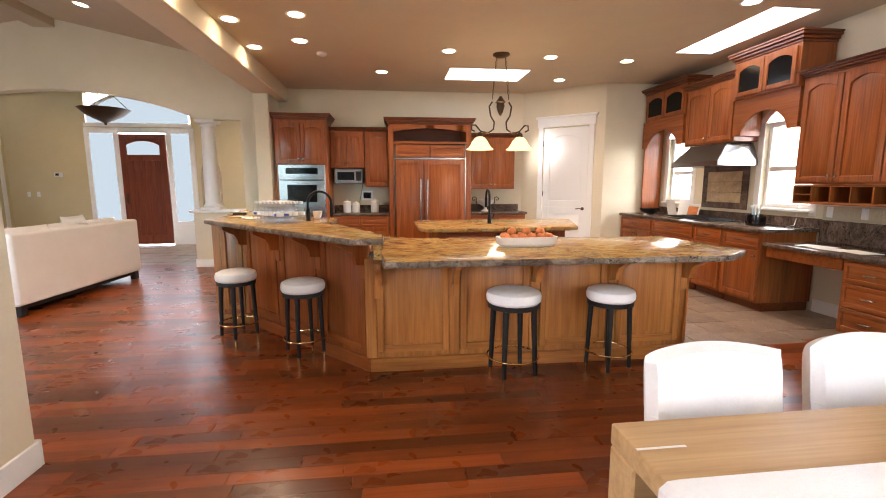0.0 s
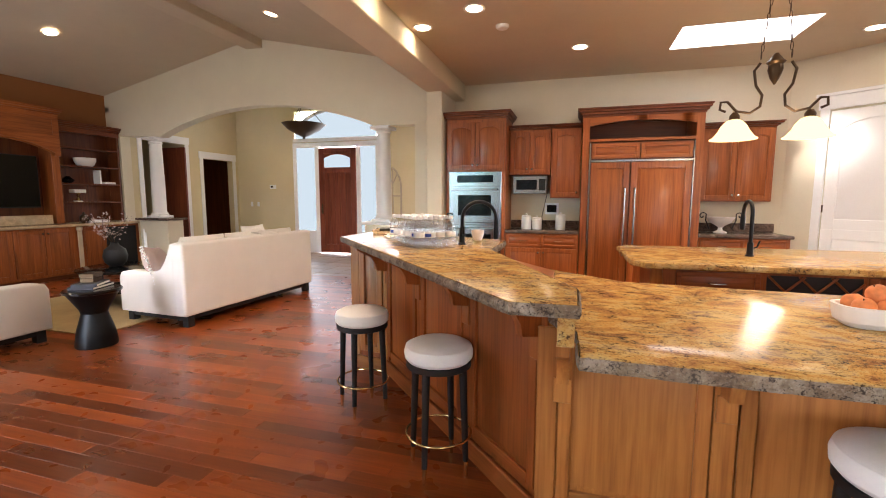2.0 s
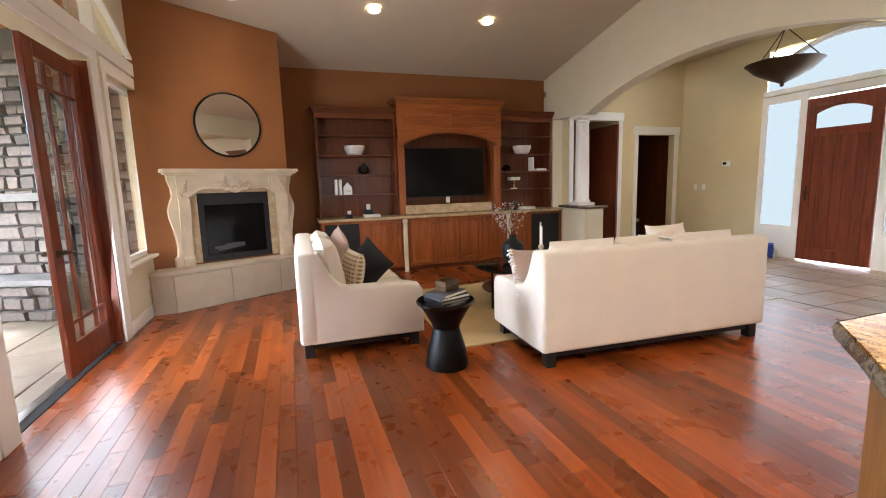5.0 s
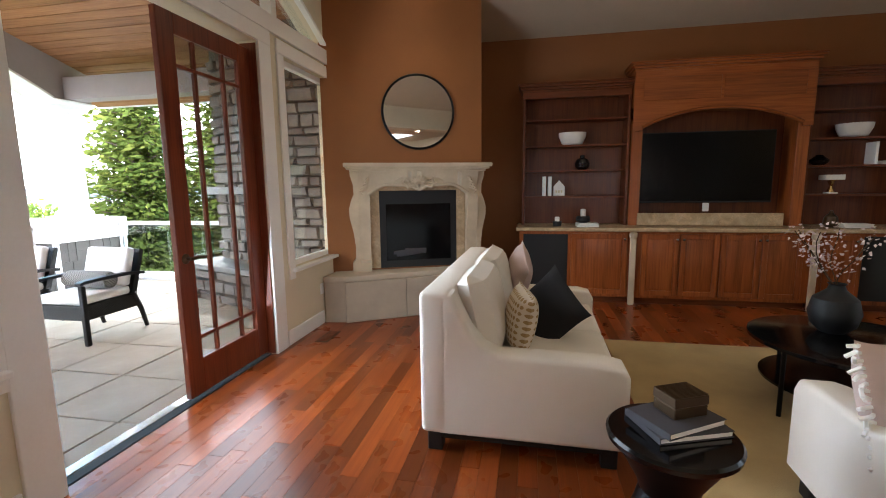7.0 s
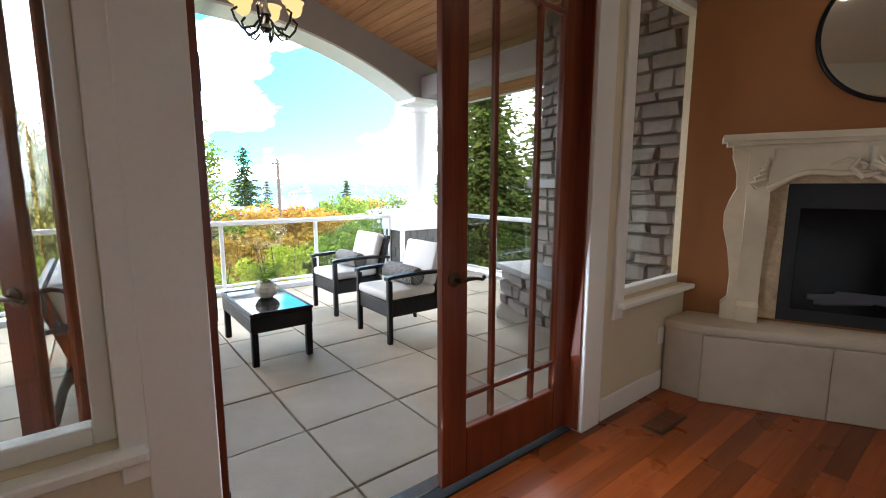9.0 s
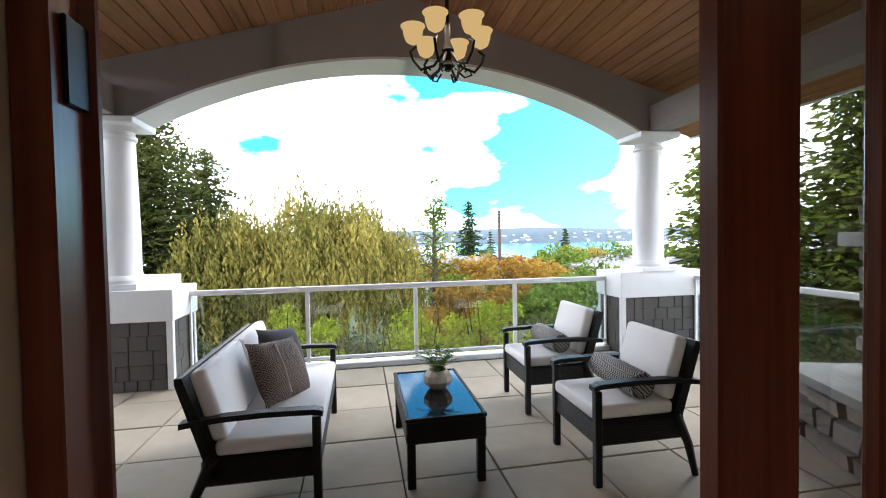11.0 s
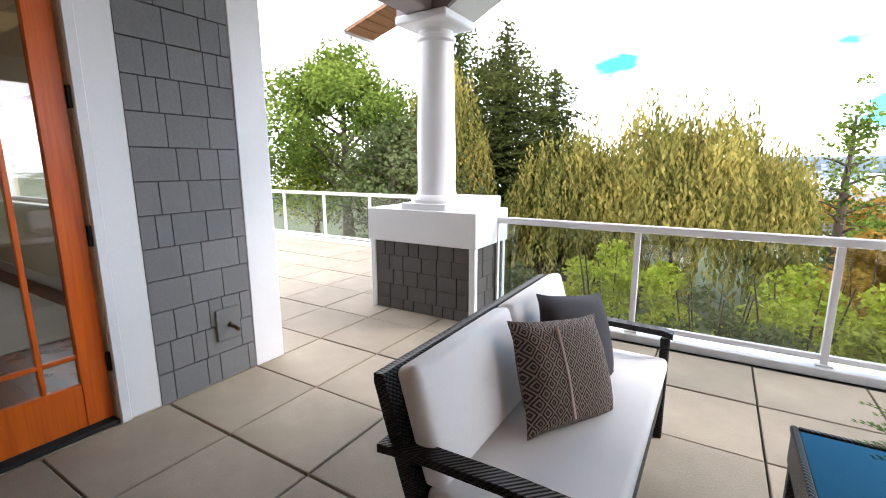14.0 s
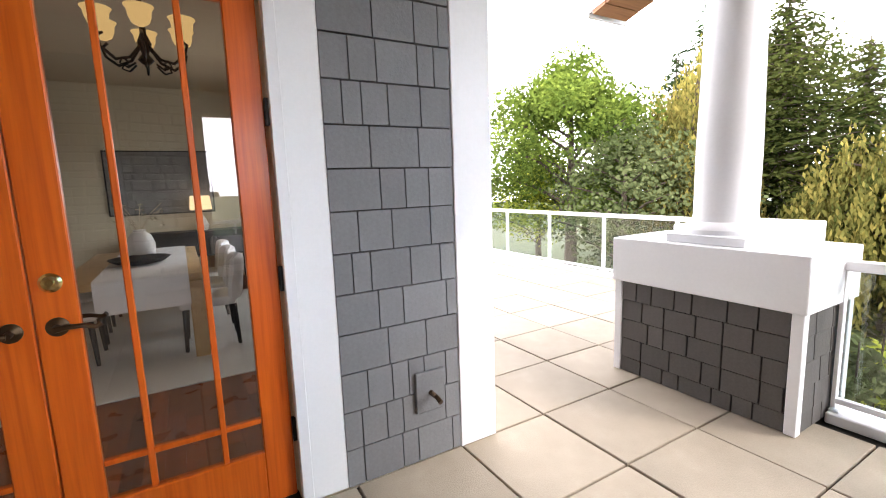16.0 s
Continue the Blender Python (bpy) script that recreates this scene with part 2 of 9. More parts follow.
def granite_mat(name, stops, fleck, amount=0.5):
    """Polished stone: drifting bands of colour with dense dark flecks gathered along them."""
    m = Mat(name, 0.17, 0, 0.0)
    m.b.inputs["Specular IOR Level"].default_value = 0.11
    drift = m.noise(m.mapped((1.0, 1.5, 1.0)), 3.2, 9, 0.72, 1.8)
    streak = m.noise(m.mapped((1.0, 1.7, 1.0)), 8.0, 8, 0.74, 1.6)
    fine = m.noise(m.mapped((1.0, 1.2, 1.0)), 70, 5, 0.78, 0.8)
    grit = m.noise(m.co, 130, 2, 0.7)
    col = m.ramp(drift, stops)
    col = m.mix(m.ramp(streak, [(0.48, (0, 0, 0)), (0.66, (0.55, 0.55, 0.55))]), col, tuple(v * 2.6 for v in fleck))
    col = m.mix(m.ramp(grit, [(0.56, (0, 0, 0)), (0.66, (0.6, 0.6, 0.6))]), col, stops[-2][1])
    gather = m.maths('ADD', m.maths('MULTIPLY', fine, 0.6), m.maths('MULTIPLY', streak, 0.4))
    col = m.mix(m.ramp(gather, [(amount, (0, 0, 0)), (amount + 0.03, (0.95, 0.95, 0.95))]), col, fleck)
    col = m.mix(m.ramp(grit, [(0.32, (0.85, 0.85, 0.85)), (0.40, (0, 0, 0))]), col, fleck)
    m.base(col)
    return m.m


granite = granite_mat("gold_granite", [(0.34, (0.15, 0.06, 0.028)), (0.42, (0.32, 0.16, 0.055)), (0.49, (0.44, 0.245, 0.07)), (0.56, (0.50, 0.345, 0.135)), (0.64, (0.28, 0.18, 0.11))], (0.04, 0.022, 0.013), 0.54)
granite_edge = granite_mat("chiselled_granite_edge", [(0.34, (0.09, 0.06, 0.042)), (0.48, (0.19, 0.14, 0.095)), (0.6, (0.32, 0.27, 0.215)), (0.7, (0.15, 0.125, 0.105))], (0.04, 0.03, 0.025), 0.53)
granite_edge.node_tree.nodes["Principled BSDF"].inputs["Roughness"].default_value = 0.45
dark_granite = granite_mat("dark_granite", [(0.3, (0.022, 0.018, 0.016)), (0.5, (0.13, 0.09, 0.068)), (0.7, (0.27, 0.20, 0.16))], (0.024, 0.017, 0.014), 0.53)
travertine = granite_mat("travertine_top", [(0.3, (0.30, 0.21, 0.12)), (0.5, (0.44, 0.33, 0.20)), (0.7, (0.54, 0.43, 0.29))], (0.30, 0.21, 0.13), 0.58)


def piece_mat(name, stops, scale, tint, rough, bump, bscale, island=False):
    """Stone, tile, shingle or paver: mottled, and each piece a shade of its own."""
    m = Mat(name, rough)
    a = m.noise(m.co, scale, 5, 0.6)
    b = m.noise(m.co, bscale, 3)
    col = m.ramp(a, stops)
    col = m.mix(0.25, col, m.ramp(b, [(0.3, tuple(v * 0.6 for v in stops[0][1])), (0.7, stops[-1][1])]))
    m.base(m.tinted(col, tint, island))
    m.bump(b, bump, 0.006)
    return m.m


PAV = [(0.3, (0.285, 0.24, 0.182)), (0.55, (0.36, 0.302, 0.23)), (0.75, (0.43, 0.366, 0.284))]
paver_mat = piece_mat("paver_concrete", PAV, 2.2, 0.10, 0.8, 0.35, 140)
paver_mat_far = piece_mat("paver_concrete_joined", PAV, 2.2, 0.10, 0.8, 0.35, 140, True)
TIL = [(0.3, (0.13, 0.085, 0.06)), (0.5, (0.25, 0.175, 0.125)), (0.72, (0.36, 0.27, 0.20))]
tile_mat = piece_mat("slate_tile", TIL, 3.0, 0.25, 0.35, 0.2, 40)
shingle_mat = piece_mat("grey_shingle", [(0.3, (0.15, 0.152, 0.158)), (0.7, (0.19, 0.192, 0.198))], 3.0, 0.12, 0.7, 0.25, 70)
shingle_brown = piece_mat("brown_grey_shingle", [(0.3, (0.075, 0.068, 0.064)), (0.7, (0.105, 0.096, 0.09))], 3.0, 0.12, 0.75, 0.25, 70)
STN = [(0.3, (0.06, 0.056, 0.055)), (0.5, (0.13, 0.118, 0.11)), (0.75, (0.24, 0.20, 0.17))]
stone_mat = piece_mat("field_stone", STN, 4.0, 0.35, 0.8, 0.6, 24)
slab_mat = piece_mat("grey_slab", [(0.3, (0.15, 0.148, 0.145)), (0.7, (0.26, 0.257, 0.25))], 4, 0.05, 0.7, 0.3, 50)


def glass_mat(name, tint=(1, 1, 1), gloss=1.0):
    m = Mat(name)
    m.n.remove(m.b)
    tr, gl = m.n.new("ShaderNodeBsdfTransparent"), m.n.new("ShaderNodeBsdfGlossy")
    tr.inputs["Color"].default_value = (*tint, 1)
    gl.inputs["Roughness"].default_value = 0.01
    fr, mx = m.n.new("ShaderNodeLayerWeight"), m.n.new("ShaderNodeMixShader")
    fr.inputs["Blend"].default_value = 0.5
    edge = m.maths('POWER', fr.outputs["Facing"], 3.5)
    m.link(m.maths('ADD', m.maths('MULTIPLY', edge, 0.7), 0.045 * gloss), mx.inputs[0])
    m.link(tr.outputs[0], mx.inputs[1])
    m.link(gl.outputs[0], mx.inputs[2])
    m.link(mx.outputs[0], m.n["Material Output"].inputs["Surface"])
    return m.m


glass = glass_mat("clear_glass", (0.97, 0.99, 0.98))
rail_glass = glass_mat("grey_rail_glass", (0.80, 0.84, 0.83), 1.3)
door_glass = glass_mat("door_glass", (0.86, 0.87, 0.86), 2.0)
bottle_plastic = glass_mat("bottle_plastic", (0.95, 0.97, 0.99), 3.0)
mirror_mat = plain("mirror_silver", (0.88, 0.88, 0.87), 0.02, 1.0, var=0.0)
table_glass = plain("dark_table_glass", (0.006, 0.006, 0.007), 0.05, var=0.1)
dark_glass = plain("dark_screen_glass", (0.002, 0.002, 0.0025), 0.16, var=0.1)
dark_glass.node_tree.nodes["Principled BSDF"].inputs["Specular IOR Level"].default_value = 0.16


def glow(name, colour, strength):
    m = Mat(name)
    m.n.remove(m.b)
    e = m.n.new("ShaderNodeEmission")
    e.inputs["Color"].default_value, e.inputs["Strength"].default_value = (*colour, 1), strength
    m.link(e.outputs[0], m.n["Material Output"].inputs["Surface"])
    return m.m


bulb_glow = glow("lit_bulb", (1.0, 0.80, 0.52), 4.0)
shade_glow = glow("lit_amber_glass", (1.0, 0.66, 0.26), 0.24)
# panes that glow themselves, standing in for the sky behind and lighting the kitchen
day_glow = glow("glowing_sky_pane", (0.90, 0.95, 1.0), 0.75)


# entry glass with its own weak glow instead of daylight from behind
sd_glow = glow("glowing_frosted_pane", (0.70, 0.86, 0.93), 0.07)


def herringbone_mat(name, c1, c2, kind):
    """Woven two-tone pattern: diamonds, zigzag or dots."""
    m = Mat(name, 0.9)
    sep = m.n.new("ShaderNodeSeparateXYZ")
    m.link(m.co, sep.inputs[0])
    x, z = sep.outputs[0], sep.outputs[2]
    if kind == 'diamond':
        ax = m.maths('PINGPONG', m.maths('ADD', x, 10.0), 0.026)
        az = m.maths('PINGPONG', m.maths('ADD', z, 10.0), 0.033)
        d = m.maths('ADD', ax, m.maths('MULTIPLY', az, 0.78))
        f = m.maths('GREATER_THAN', m.maths('PINGPONG', d, 0.0066), 0.0033)
    elif kind == 'zigzag':
        y = sep.outputs[1]
        d = m.maths('ADD', x, m.maths('PINGPONG', m.maths('ADD', m.maths('ADD', z, y), 10.0), 0.03))
        f = m.maths('GREATER_THAN', m.maths('PINGPONG', m.maths('ADD', d, 10.0), 0.011), 0.0055)
    else:
        ax = m.maths('PINGPONG', m.maths('ADD', x, 10.0), 0.015)
        az = m.maths('PINGPONG', m.maths('ADD', z, 10.0), 0.019)
        d = m.maths('ADD', m.maths('MULTIPLY', ax, ax), m.maths('MULTIPLY', az, az))
        f = m.maths('GREATER_THAN', d, 0.000125)
    m.base(m.mix(f, c1, c2))
    m.bump(m.noise(m.co, 300, 2), 0.4, 0.004)
    return m.m


diamond_weave = herringbone_mat("diamond_weave", (0.24, 0.185, 0.15), (0.03, 0.02, 0.018), 'diamond')
zigzag_weave = herringbone_mat("zigzag_weave", (0.34, 0.32, 0.29), (0.03, 0.028, 0.028), 'zigzag')
dot_weave = herringbone_mat("dot_weave", (0.36, 0.24, 0.10), (0.68, 0.60, 0.48), 'dots')


def wicker_mat():
    m = Mat("dark_wicker", 0.45)
    m.b.inputs["Specular IOR Level"].default_value = 0.3
    w1 = m.n.new("ShaderNodeTexWave")
    w1.bands_direction = 'Z'
    w1.inputs["Scale"].default_value = 32
    w2 = m.n.new("ShaderNodeTexWave")
    w2.bands_direction = 'DIAGONAL'
    w2.inputs["Scale"].default_value = 34
    m.link(m.co, w1.inputs["Vector"])
    m.link(m.co, w2.inputs["Vector"])
    h = m.maths('MULTIPLY', w1.outputs["Fac"], w2.outputs["Fac"])
    m.base(m.ramp(h, [(0.1, (0.003, 0.0026, 0.0025)), (0.8, (0.016, 0.0125, 0.011))]))
    m.bump(h, 0.9, 0.006)
    return m.m


wicker = wicker_mat()

# ---- building helpers ----


def place(ob, parent=None, m=None):
    if parent is not None:
        ob.parent = parent
    if m is not None:
        ob.matrix_basis = m
    return ob


def part(name, bm, material, parent=None, label="", m=None, smooth=35):
    """One bmesh as one mesh object, under a thing or a part."""
    me = bpy.data.meshes.new(name)
    bm.normal_update()
    bm.to_mesh(me)
    bm.free()
    me.materials.append(material)
    if smooth:
        me.shade_smooth()
        me.set_sharp_from_angle(angle=radians(smooth))
    ob = new(name, me)
    if label:
        ob["label"] = label
    return place(ob, parent, m)


def thing(name, label, category, m=None, group="", kind=""):
    ob = new(name)
    ob.empty_display_size = 0.1
    tagged(ob, label, category, group, kind)
    return place(ob, None, m or Matrix())


def solid(name, bm, material, label, category, m=None, group="", kind=""):
    return tagged(part(name, bm, material, None, "", m), label, category, group, kind)


def B():
    return bmesh.new()


def box(bm, x0, x1, y0, y1, z0, z1, b=0.0, seg=1):
    v = [bm.verts.new((x, y, z)) for x in (x0, x1) for y in (y0, y1) for z in (z0, z1)]
    idx = ((0, 1, 3, 2), (4, 6, 7, 5), (0, 4, 5, 1), (2, 3, 7, 6), (0, 2, 6, 4), (1, 5, 7, 3))
    fs = [bm.faces.new([v[i] for i in f]) for f in idx]
    if b:
        es = list({e for f in fs for e in f.edges})
        bmesh.ops.bevel(bm, geom=es, offset=b, segments=seg, affect='EDGES', profile=0.5)
    return bm


def prism(bm, pts, z0, z1, m=None, b=0.0):
    """A polygon (x, y), counter-clockwise, drawn up from z0 to z1."""
    lo = [bm.verts.new((x, y, z0)) for x, y in pts]
    hi = [bm.verts.new((x, y, z1)) for x, y in pts]
    fs = [bm.faces.new(lo[::-1]), bm.faces.new(hi)]
    n = len(pts)
    for i in range(n):
        fs.append(bm.faces.new((lo[i], lo[(i + 1) % n], hi[(i + 1) % n], hi[i])))
    if b:
        es = [e for e in {e for f in fs[:2] for e in f.edges}]
        bmesh.ops.bevel(bm, geom=es, offset=b, segments=2, affect='EDGES', profile=0.5)
    if m is not None:
        bmesh.ops.transform(bm, matrix=m, verts=list({v for f in bm.faces for v in f.verts}))
    return bm


def slab_xz(bm, pts, y0, y1):
    """A polygon (x, z) drawn from y0 to y1."""
    a = [bm.verts.new((x, y0, z)) for x, z in pts]
    c = [bm.verts.new((x, y1, z)) for x, z in pts]
    bm.faces.new(a)
    bm.faces.new(c[::-1])
    n = len(pts)
    for i in range(n):
        bm.faces.new((a[(i + 1) % n], a[i], c[i], c[(i + 1) % n]))
    bmesh.ops.recalc_face_normals(bm, faces=bm.faces[:])
    return bm


def lathe(bm, prof, n=24, c=(0, 0), cap=True):
    rings = []
    for r, z in prof:
        rings.append([bm.verts.new((c[0] + r * math.cos(2 * math.pi * i / n), c[1] + r * math.sin(2 * math.pi * i / n), z)) for i in range(n)])
    for a, d in zip(rings, rings[1:]):
        for i in range(n):
            bm.faces.new((a[i], a[(i + 1) % n], d[(i + 1) % n], d[i]))
    if cap:
        bm.faces.new(rings[0][::-1])
        bm.faces.new(rings[-1])
    return bm


def tube(bm, pts, r, n=8, closed=False):
    """A round bar along points; r may be one number or one for each point."""
    pts = [Vector([float(q) for q in p]) for p in pts]
    rr = [float(q) for q in r] if isinstance(r, (list, tuple)) else [r] * len(pts)
    rings, side = [], None
    k = len(pts)
    for i, p in enumerate(pts):
        d = (pts[(i + 1) % k] - pts[i - 1]) if closed or 0 < i < k - 1 else (pts[min(i + 1, k - 1)] - pts[max(i - 1, 0)])
        d.normalize()
        if side is None:
            side = d.orthogonal().normalized()
        side = (side - d * side.dot(d)).normalized()
        up = d.cross(side)
        rings.append([bm.verts.new(p + rr[i] * (math.cos(2 * math.pi * j / n) * side + math.sin(2 * math.pi * j / n) * up)) for j in range(n)])
    pairs = list(zip(rings, rings[1:])) + ([(rings[-1], rings[0])] if closed else [])
    for a, c in pairs:
        for j in range(n):
            bm.faces.new((a[j], a[(j + 1) % n], c[(j + 1) % n], c[j]))
    if not closed:
        bm.faces.new(rings[0][::-1])
        bm.faces.new(rings[-1])
    return bm


def ring_pts(cx, cy, z, r, n=28):
    return [(cx + r * math.cos(2 * math.pi * i / n), cy + r * math.sin(2 * math.pi * i / n), z) for i in range(n)]


def pillow(bm, w, h, d, n=10, pinch=0.75, c=(0, 0, 0), power=2.6):
    """A soft cushion: w along x, h along z, d thick along y."""
    for s in (-1, 1):
        grid = []
        for i in range(n + 1):
            row = []
            for j in range(n + 1):
                u, v = 2 * i / n - 1, 2 * j / n - 1
                t = max(0.0, (1 - abs(u) ** power) * (1 - abs(v) ** power)) ** 0.5
                k = 1 - 0.06 * (1 - pinch) * 4 * (abs(u) * (1 - v * v) * 0 + (1 - abs(u) ** 4) * abs(v) ** 3 * 0.5 + (1 - abs(v) ** 4) * abs(u) ** 3 * 0.5)
                row.append(bm.verts.new((c[0] + u * w / 2 * k, c[1] + s * d / 2 * t, c[2] + v * h / 2 * k)))
            grid.append(row)
        for i in range(n):
            for j in range(n):
                q = (grid[i][j], grid[i + 1][j], grid[i + 1][j + 1], grid[i][j + 1])
                bm.faces.new(q if s < 0 else q[::-1])
    bmesh.ops.remove_doubles(bm, verts=bm.verts[:], dist=0.0005)
    return bm


def holed(bm, a0, a1, z0, z1, holes, y0, y1):
    """A wall in the xz plane from y0 to y1, with rectangular holes (a, b, c, d): x from a to b, z from c to d."""
    xs = sorted({a0, a1, *(h[0] for h in holes), *(h[1] for h in holes)})
    zs = sorted({z0, z1, *(h[2] for h in holes), *(h[3] for h in holes)})
    xs = [x for x in xs if a0 <= x <= a1]
    zs = [z for z in zs if z0 <= z <= z1]
    solid_at = {}
    for i in range(len(xs) - 1):
        for j in range(len(zs) - 1):
            cx, cz = (xs[i] + xs[i + 1]) / 2, (zs[j] + zs[j + 1]) / 2
            solid_at[i, j] = not any(h[0] < cx < h[1] and h[2] < cz < h[3] for h in holes)
    v = {}

    def vert(i, j, y):
        key = (i, j, y)
        if key not in v:
            v[key] = bm.verts.new((xs[i], y, zs[j]))
        return v[key]
    for (i, j), s in solid_at.items():
        if not s:
            continue
        bm.faces.new((vert(i, j, y0), vert(i + 1, j, y0), vert(i + 1, j + 1, y0), vert(i, j + 1, y0)))
        bm.faces.new((vert(i, j + 1, y1), vert(i + 1, j + 1, y1), vert(i + 1, j, y1), vert(i, j, y1)))
        for di, dj, p, q in ((-1, 0, (i, j + 1), (i, j)), (1, 0, (i + 1, j), (i + 1, j + 1)), (0, -1, (i, j), (i + 1, j)), (0, 1, (i + 1, j + 1), (i, j + 1))):
            if not solid_at.get((i + di, j + dj), False):
                bm.faces.new((vert(*p, y0), vert(*p, y1), vert(*q, y1), vert(*q, y0)))
    bmesh.ops.recalc_face_normals(bm, faces=bm.faces[:])
    return bm


def arc(cx, cz, r, a0, a1, n):
    return [(cx + r * math.cos(radians(a0 + (a1 - a0) * i / n)), cz + r * math.sin(radians(a0 + (a1 - a0) * i / n))) for i in range(n + 1)]


def bow(x0, x1, z0, rise, n=16):
    """Points of a shallow arch from (x0, z0) to (x1, z0), risen in the middle."""
    w = (x1 - x0) / 2
    r = (w * w + rise * rise) / (2 * rise)
    cx, cz = (x0 + x1) / 2, z0 + rise - r
    h = math.degrees(math.asin(min(1, abs(w) / r)))
    if rise > abs(w):
        h = 180 - h
    return arc(cx, cz, r, 90 + h, 90 - h, n) if x1 > x0 else arc(cx, cz, r, 90 - h, 90 + h, n)

# ---- large structure ----
def structure(name, bm, material, label, category, m=None):
    return solid(name, bm, material, label, category, m, kind="structure")


RIDGE_X, RIDGE_Z, EAVE_Z = -5.25, 4.04, 3.29      # living room gable
KCEIL = 3.08                                       # kitchen and dining ceiling
TZ = -0.02                                         # terrace level

# sub floors
structure("floor_base", box(B(), -9.0, 5.2, 1.45, 8.2, -0.3, -0.022), joint_dark, "dark bed under the cherry plank floor", "floor")
structure("floor_base_dining", box(B(), -1.62, 5.2, -1.25, 1.45, -0.3, -0.022), joint_dark, "dark bed under the dining planks", "floor")
structure("floor_base_hall", box(B(), -13.0, -1.8, 8.2, 11.6, -0.3, -0.022), grout, "grout bed under the entry tiles", "floor")

# west wall of the living room, rust-painted
structure("wall_west", box(B(), -9.0, -8.75, 1.45, 8.2, -0.3, 3.45), rust_paint, "rust-orange painted living room wall", "wall")
# south wall of the living room: doorway, two windows, arched light over them
DOOR0, DOOR1 = -5.925, -4.11
bm = holed(B(), -8.75, -1.64, -0.3, 2.70, [(DOOR0, DOOR1, -0.01, 2.60), (-7.36, -6.30, 0.70, 2.58), (-3.88, -2.50, 0.70, 2.58)], 1.45, 1.65)
structure("wall_south", bm, wall_paint, "cream painted wall with doorway and windows", "wall")
pts = [(-8.75, 2.70)] + [(x, z) for x, z in bow(-7.36, -2.70, 2.78, 0.75, 24)] + [(-1.64, 2.70), (-1.64, 3.30), (RIDGE_X, 4.2), (-8.75, 3.42)]
bm = B()
for y0, y1 in ((1.45, 1.65),):
    arch = bow(-7.36, -2.70, 2.78, 0.75, 24)
    for (xa, za), (xb, zb) in zip(arch, arch[1:]):
        top = lambda x: min(4.15 - 0.235 * abs(x - RIDGE_X), 4.2)
        slab_xz(bm, [(xa, za), (xb, zb), (xb, top(xb)), (xa, top(xa))], y0, y1)
    slab_xz(bm, [(-8.75, 2.70), (-7.36, 2.70), (-7.36, 3.66), (-8.75, 3.33)], y0, y1)
    slab_xz(bm, [(-2.70, 2.70), (-1.64, 2.70), (-1.64, 3.3), (-2.70, 3.55)], y0, y1)
    slab_xz(bm, [(-7.36, 2.70), (-2.70, 2.70), (-2.70, 2.78), (-7.36, 2.78)], y0, y1)
structure("wall_south_gable", bm, wall_paint, "cream gable wall with a shallow arched light", "wall")

# wall between dining room and terrace, with French doors
FD0, FD1 = -0.32, 1.34
bm = holed(B(), -1.25, 1.45, -0.3, 3.2, [(FD0, FD1, 0.0, 2.52)], -0.08, 0.08)
structure("wall_dining_west", bm, wall_paint, "painted wall holding the French doors", "wall", pose(-1.56, 0, 0, 0, 0, 90))
structure("wall_stub", box(B(), -1.82, -1.66, 1.65, 2.17, 0, 3.30, 0.012), wall_paint, "cream wall end between dining and living rooms", "wall")
structure("wall_dining_south", holed(B(), -1.48, 5.2, -0.3, 3.2, [(1.4, 3.4, 1.0, 2.2)], -1.41, -1.25), wall_paint, "cream dining room wall with a wide window", "wall")
structure("wall_east", holed(B(), -7.35, 1.41, -0.3, 3.2, [(-6.98, -6.38, 1.12, 2.15), (-5.06, -4.36, 1.12, 2.15)], 0.0, 0.2), wall_paint, "cream kitchen wall with two windows", "wall", pose(4.78, 0, 0, 0, 0, -90))

# kitchen back walls: straight, slanted behind the pantry door, straight again
structure("wall_kitchen_back", box(B(), -1.85, 2.62, 8.25, 8.45, -0.3, 3.2), wall_paint, "cream kitchen wall behind the cabinets", "wall")
PD_A, PD_B = Vector((2.62, 8.25)), Vector((3.74, 7.22))
pd_len = (PD_B - PD_A).length
pd_ang = math.degrees(math.atan2(PD_B.y - PD_A.y, PD_B.x - PD_A.x))
PD_M = pose(PD_A.x, PD_A.y, 0, 0, 0, pd_ang)
bm = holed(B(), 0, pd_len, -0.3, 3.2, [(0.42, 1.26, -0.05, 2.42)], 0.0, 0.15)
structure("wall_pantry", bm, wall_paint, "cream slanted wall around the pantry door", "wall", PD_M)
structure("wall_kitchen_end", box(B(), 3.74, 4.98, 7.22, 7.42, -0.3, 3.2), wall_paint, "plain cream wall beside the pantry", "wall")

# pier and beam between kitchen and living room
structure("pier", box(B(), -2.03, -1.80, 7.52, 8.25, 0, 2.86, 0.012), wall_paint, "square cream pier at the kitchen corner", "pier")
structure("beam", box(B(), -2.03, -1.64, 1.65, 8.25, 2.85, 3.42, 0.01), wall_paint, "deep cream beam between kitchen and living room", "beam")

# north wall of the living room with a wide arch and two side openings
NY0, NY1 = 8.0, 8.2
bm = B()
def gable(x):
    return RIDGE_Z + 0.08 - 0.215 * abs(x - RIDGE_X)
arch = bow(-7.44, -3.06, 2.50, 0.44, 26)
for (xa, za), (xb, zb) in zip(arch, arch[1:]):
    slab_xz(bm, [(xa, za), (xb, zb), (xb, gable(xb)), (xa, gable(xa))], NY0, NY1)
slab_xz(bm, [(-8.75, 2.56), (-7.44, 2.50), (-7.44, gable(-7.44)), (-8.75, gable(-8.75))], NY0, NY1)
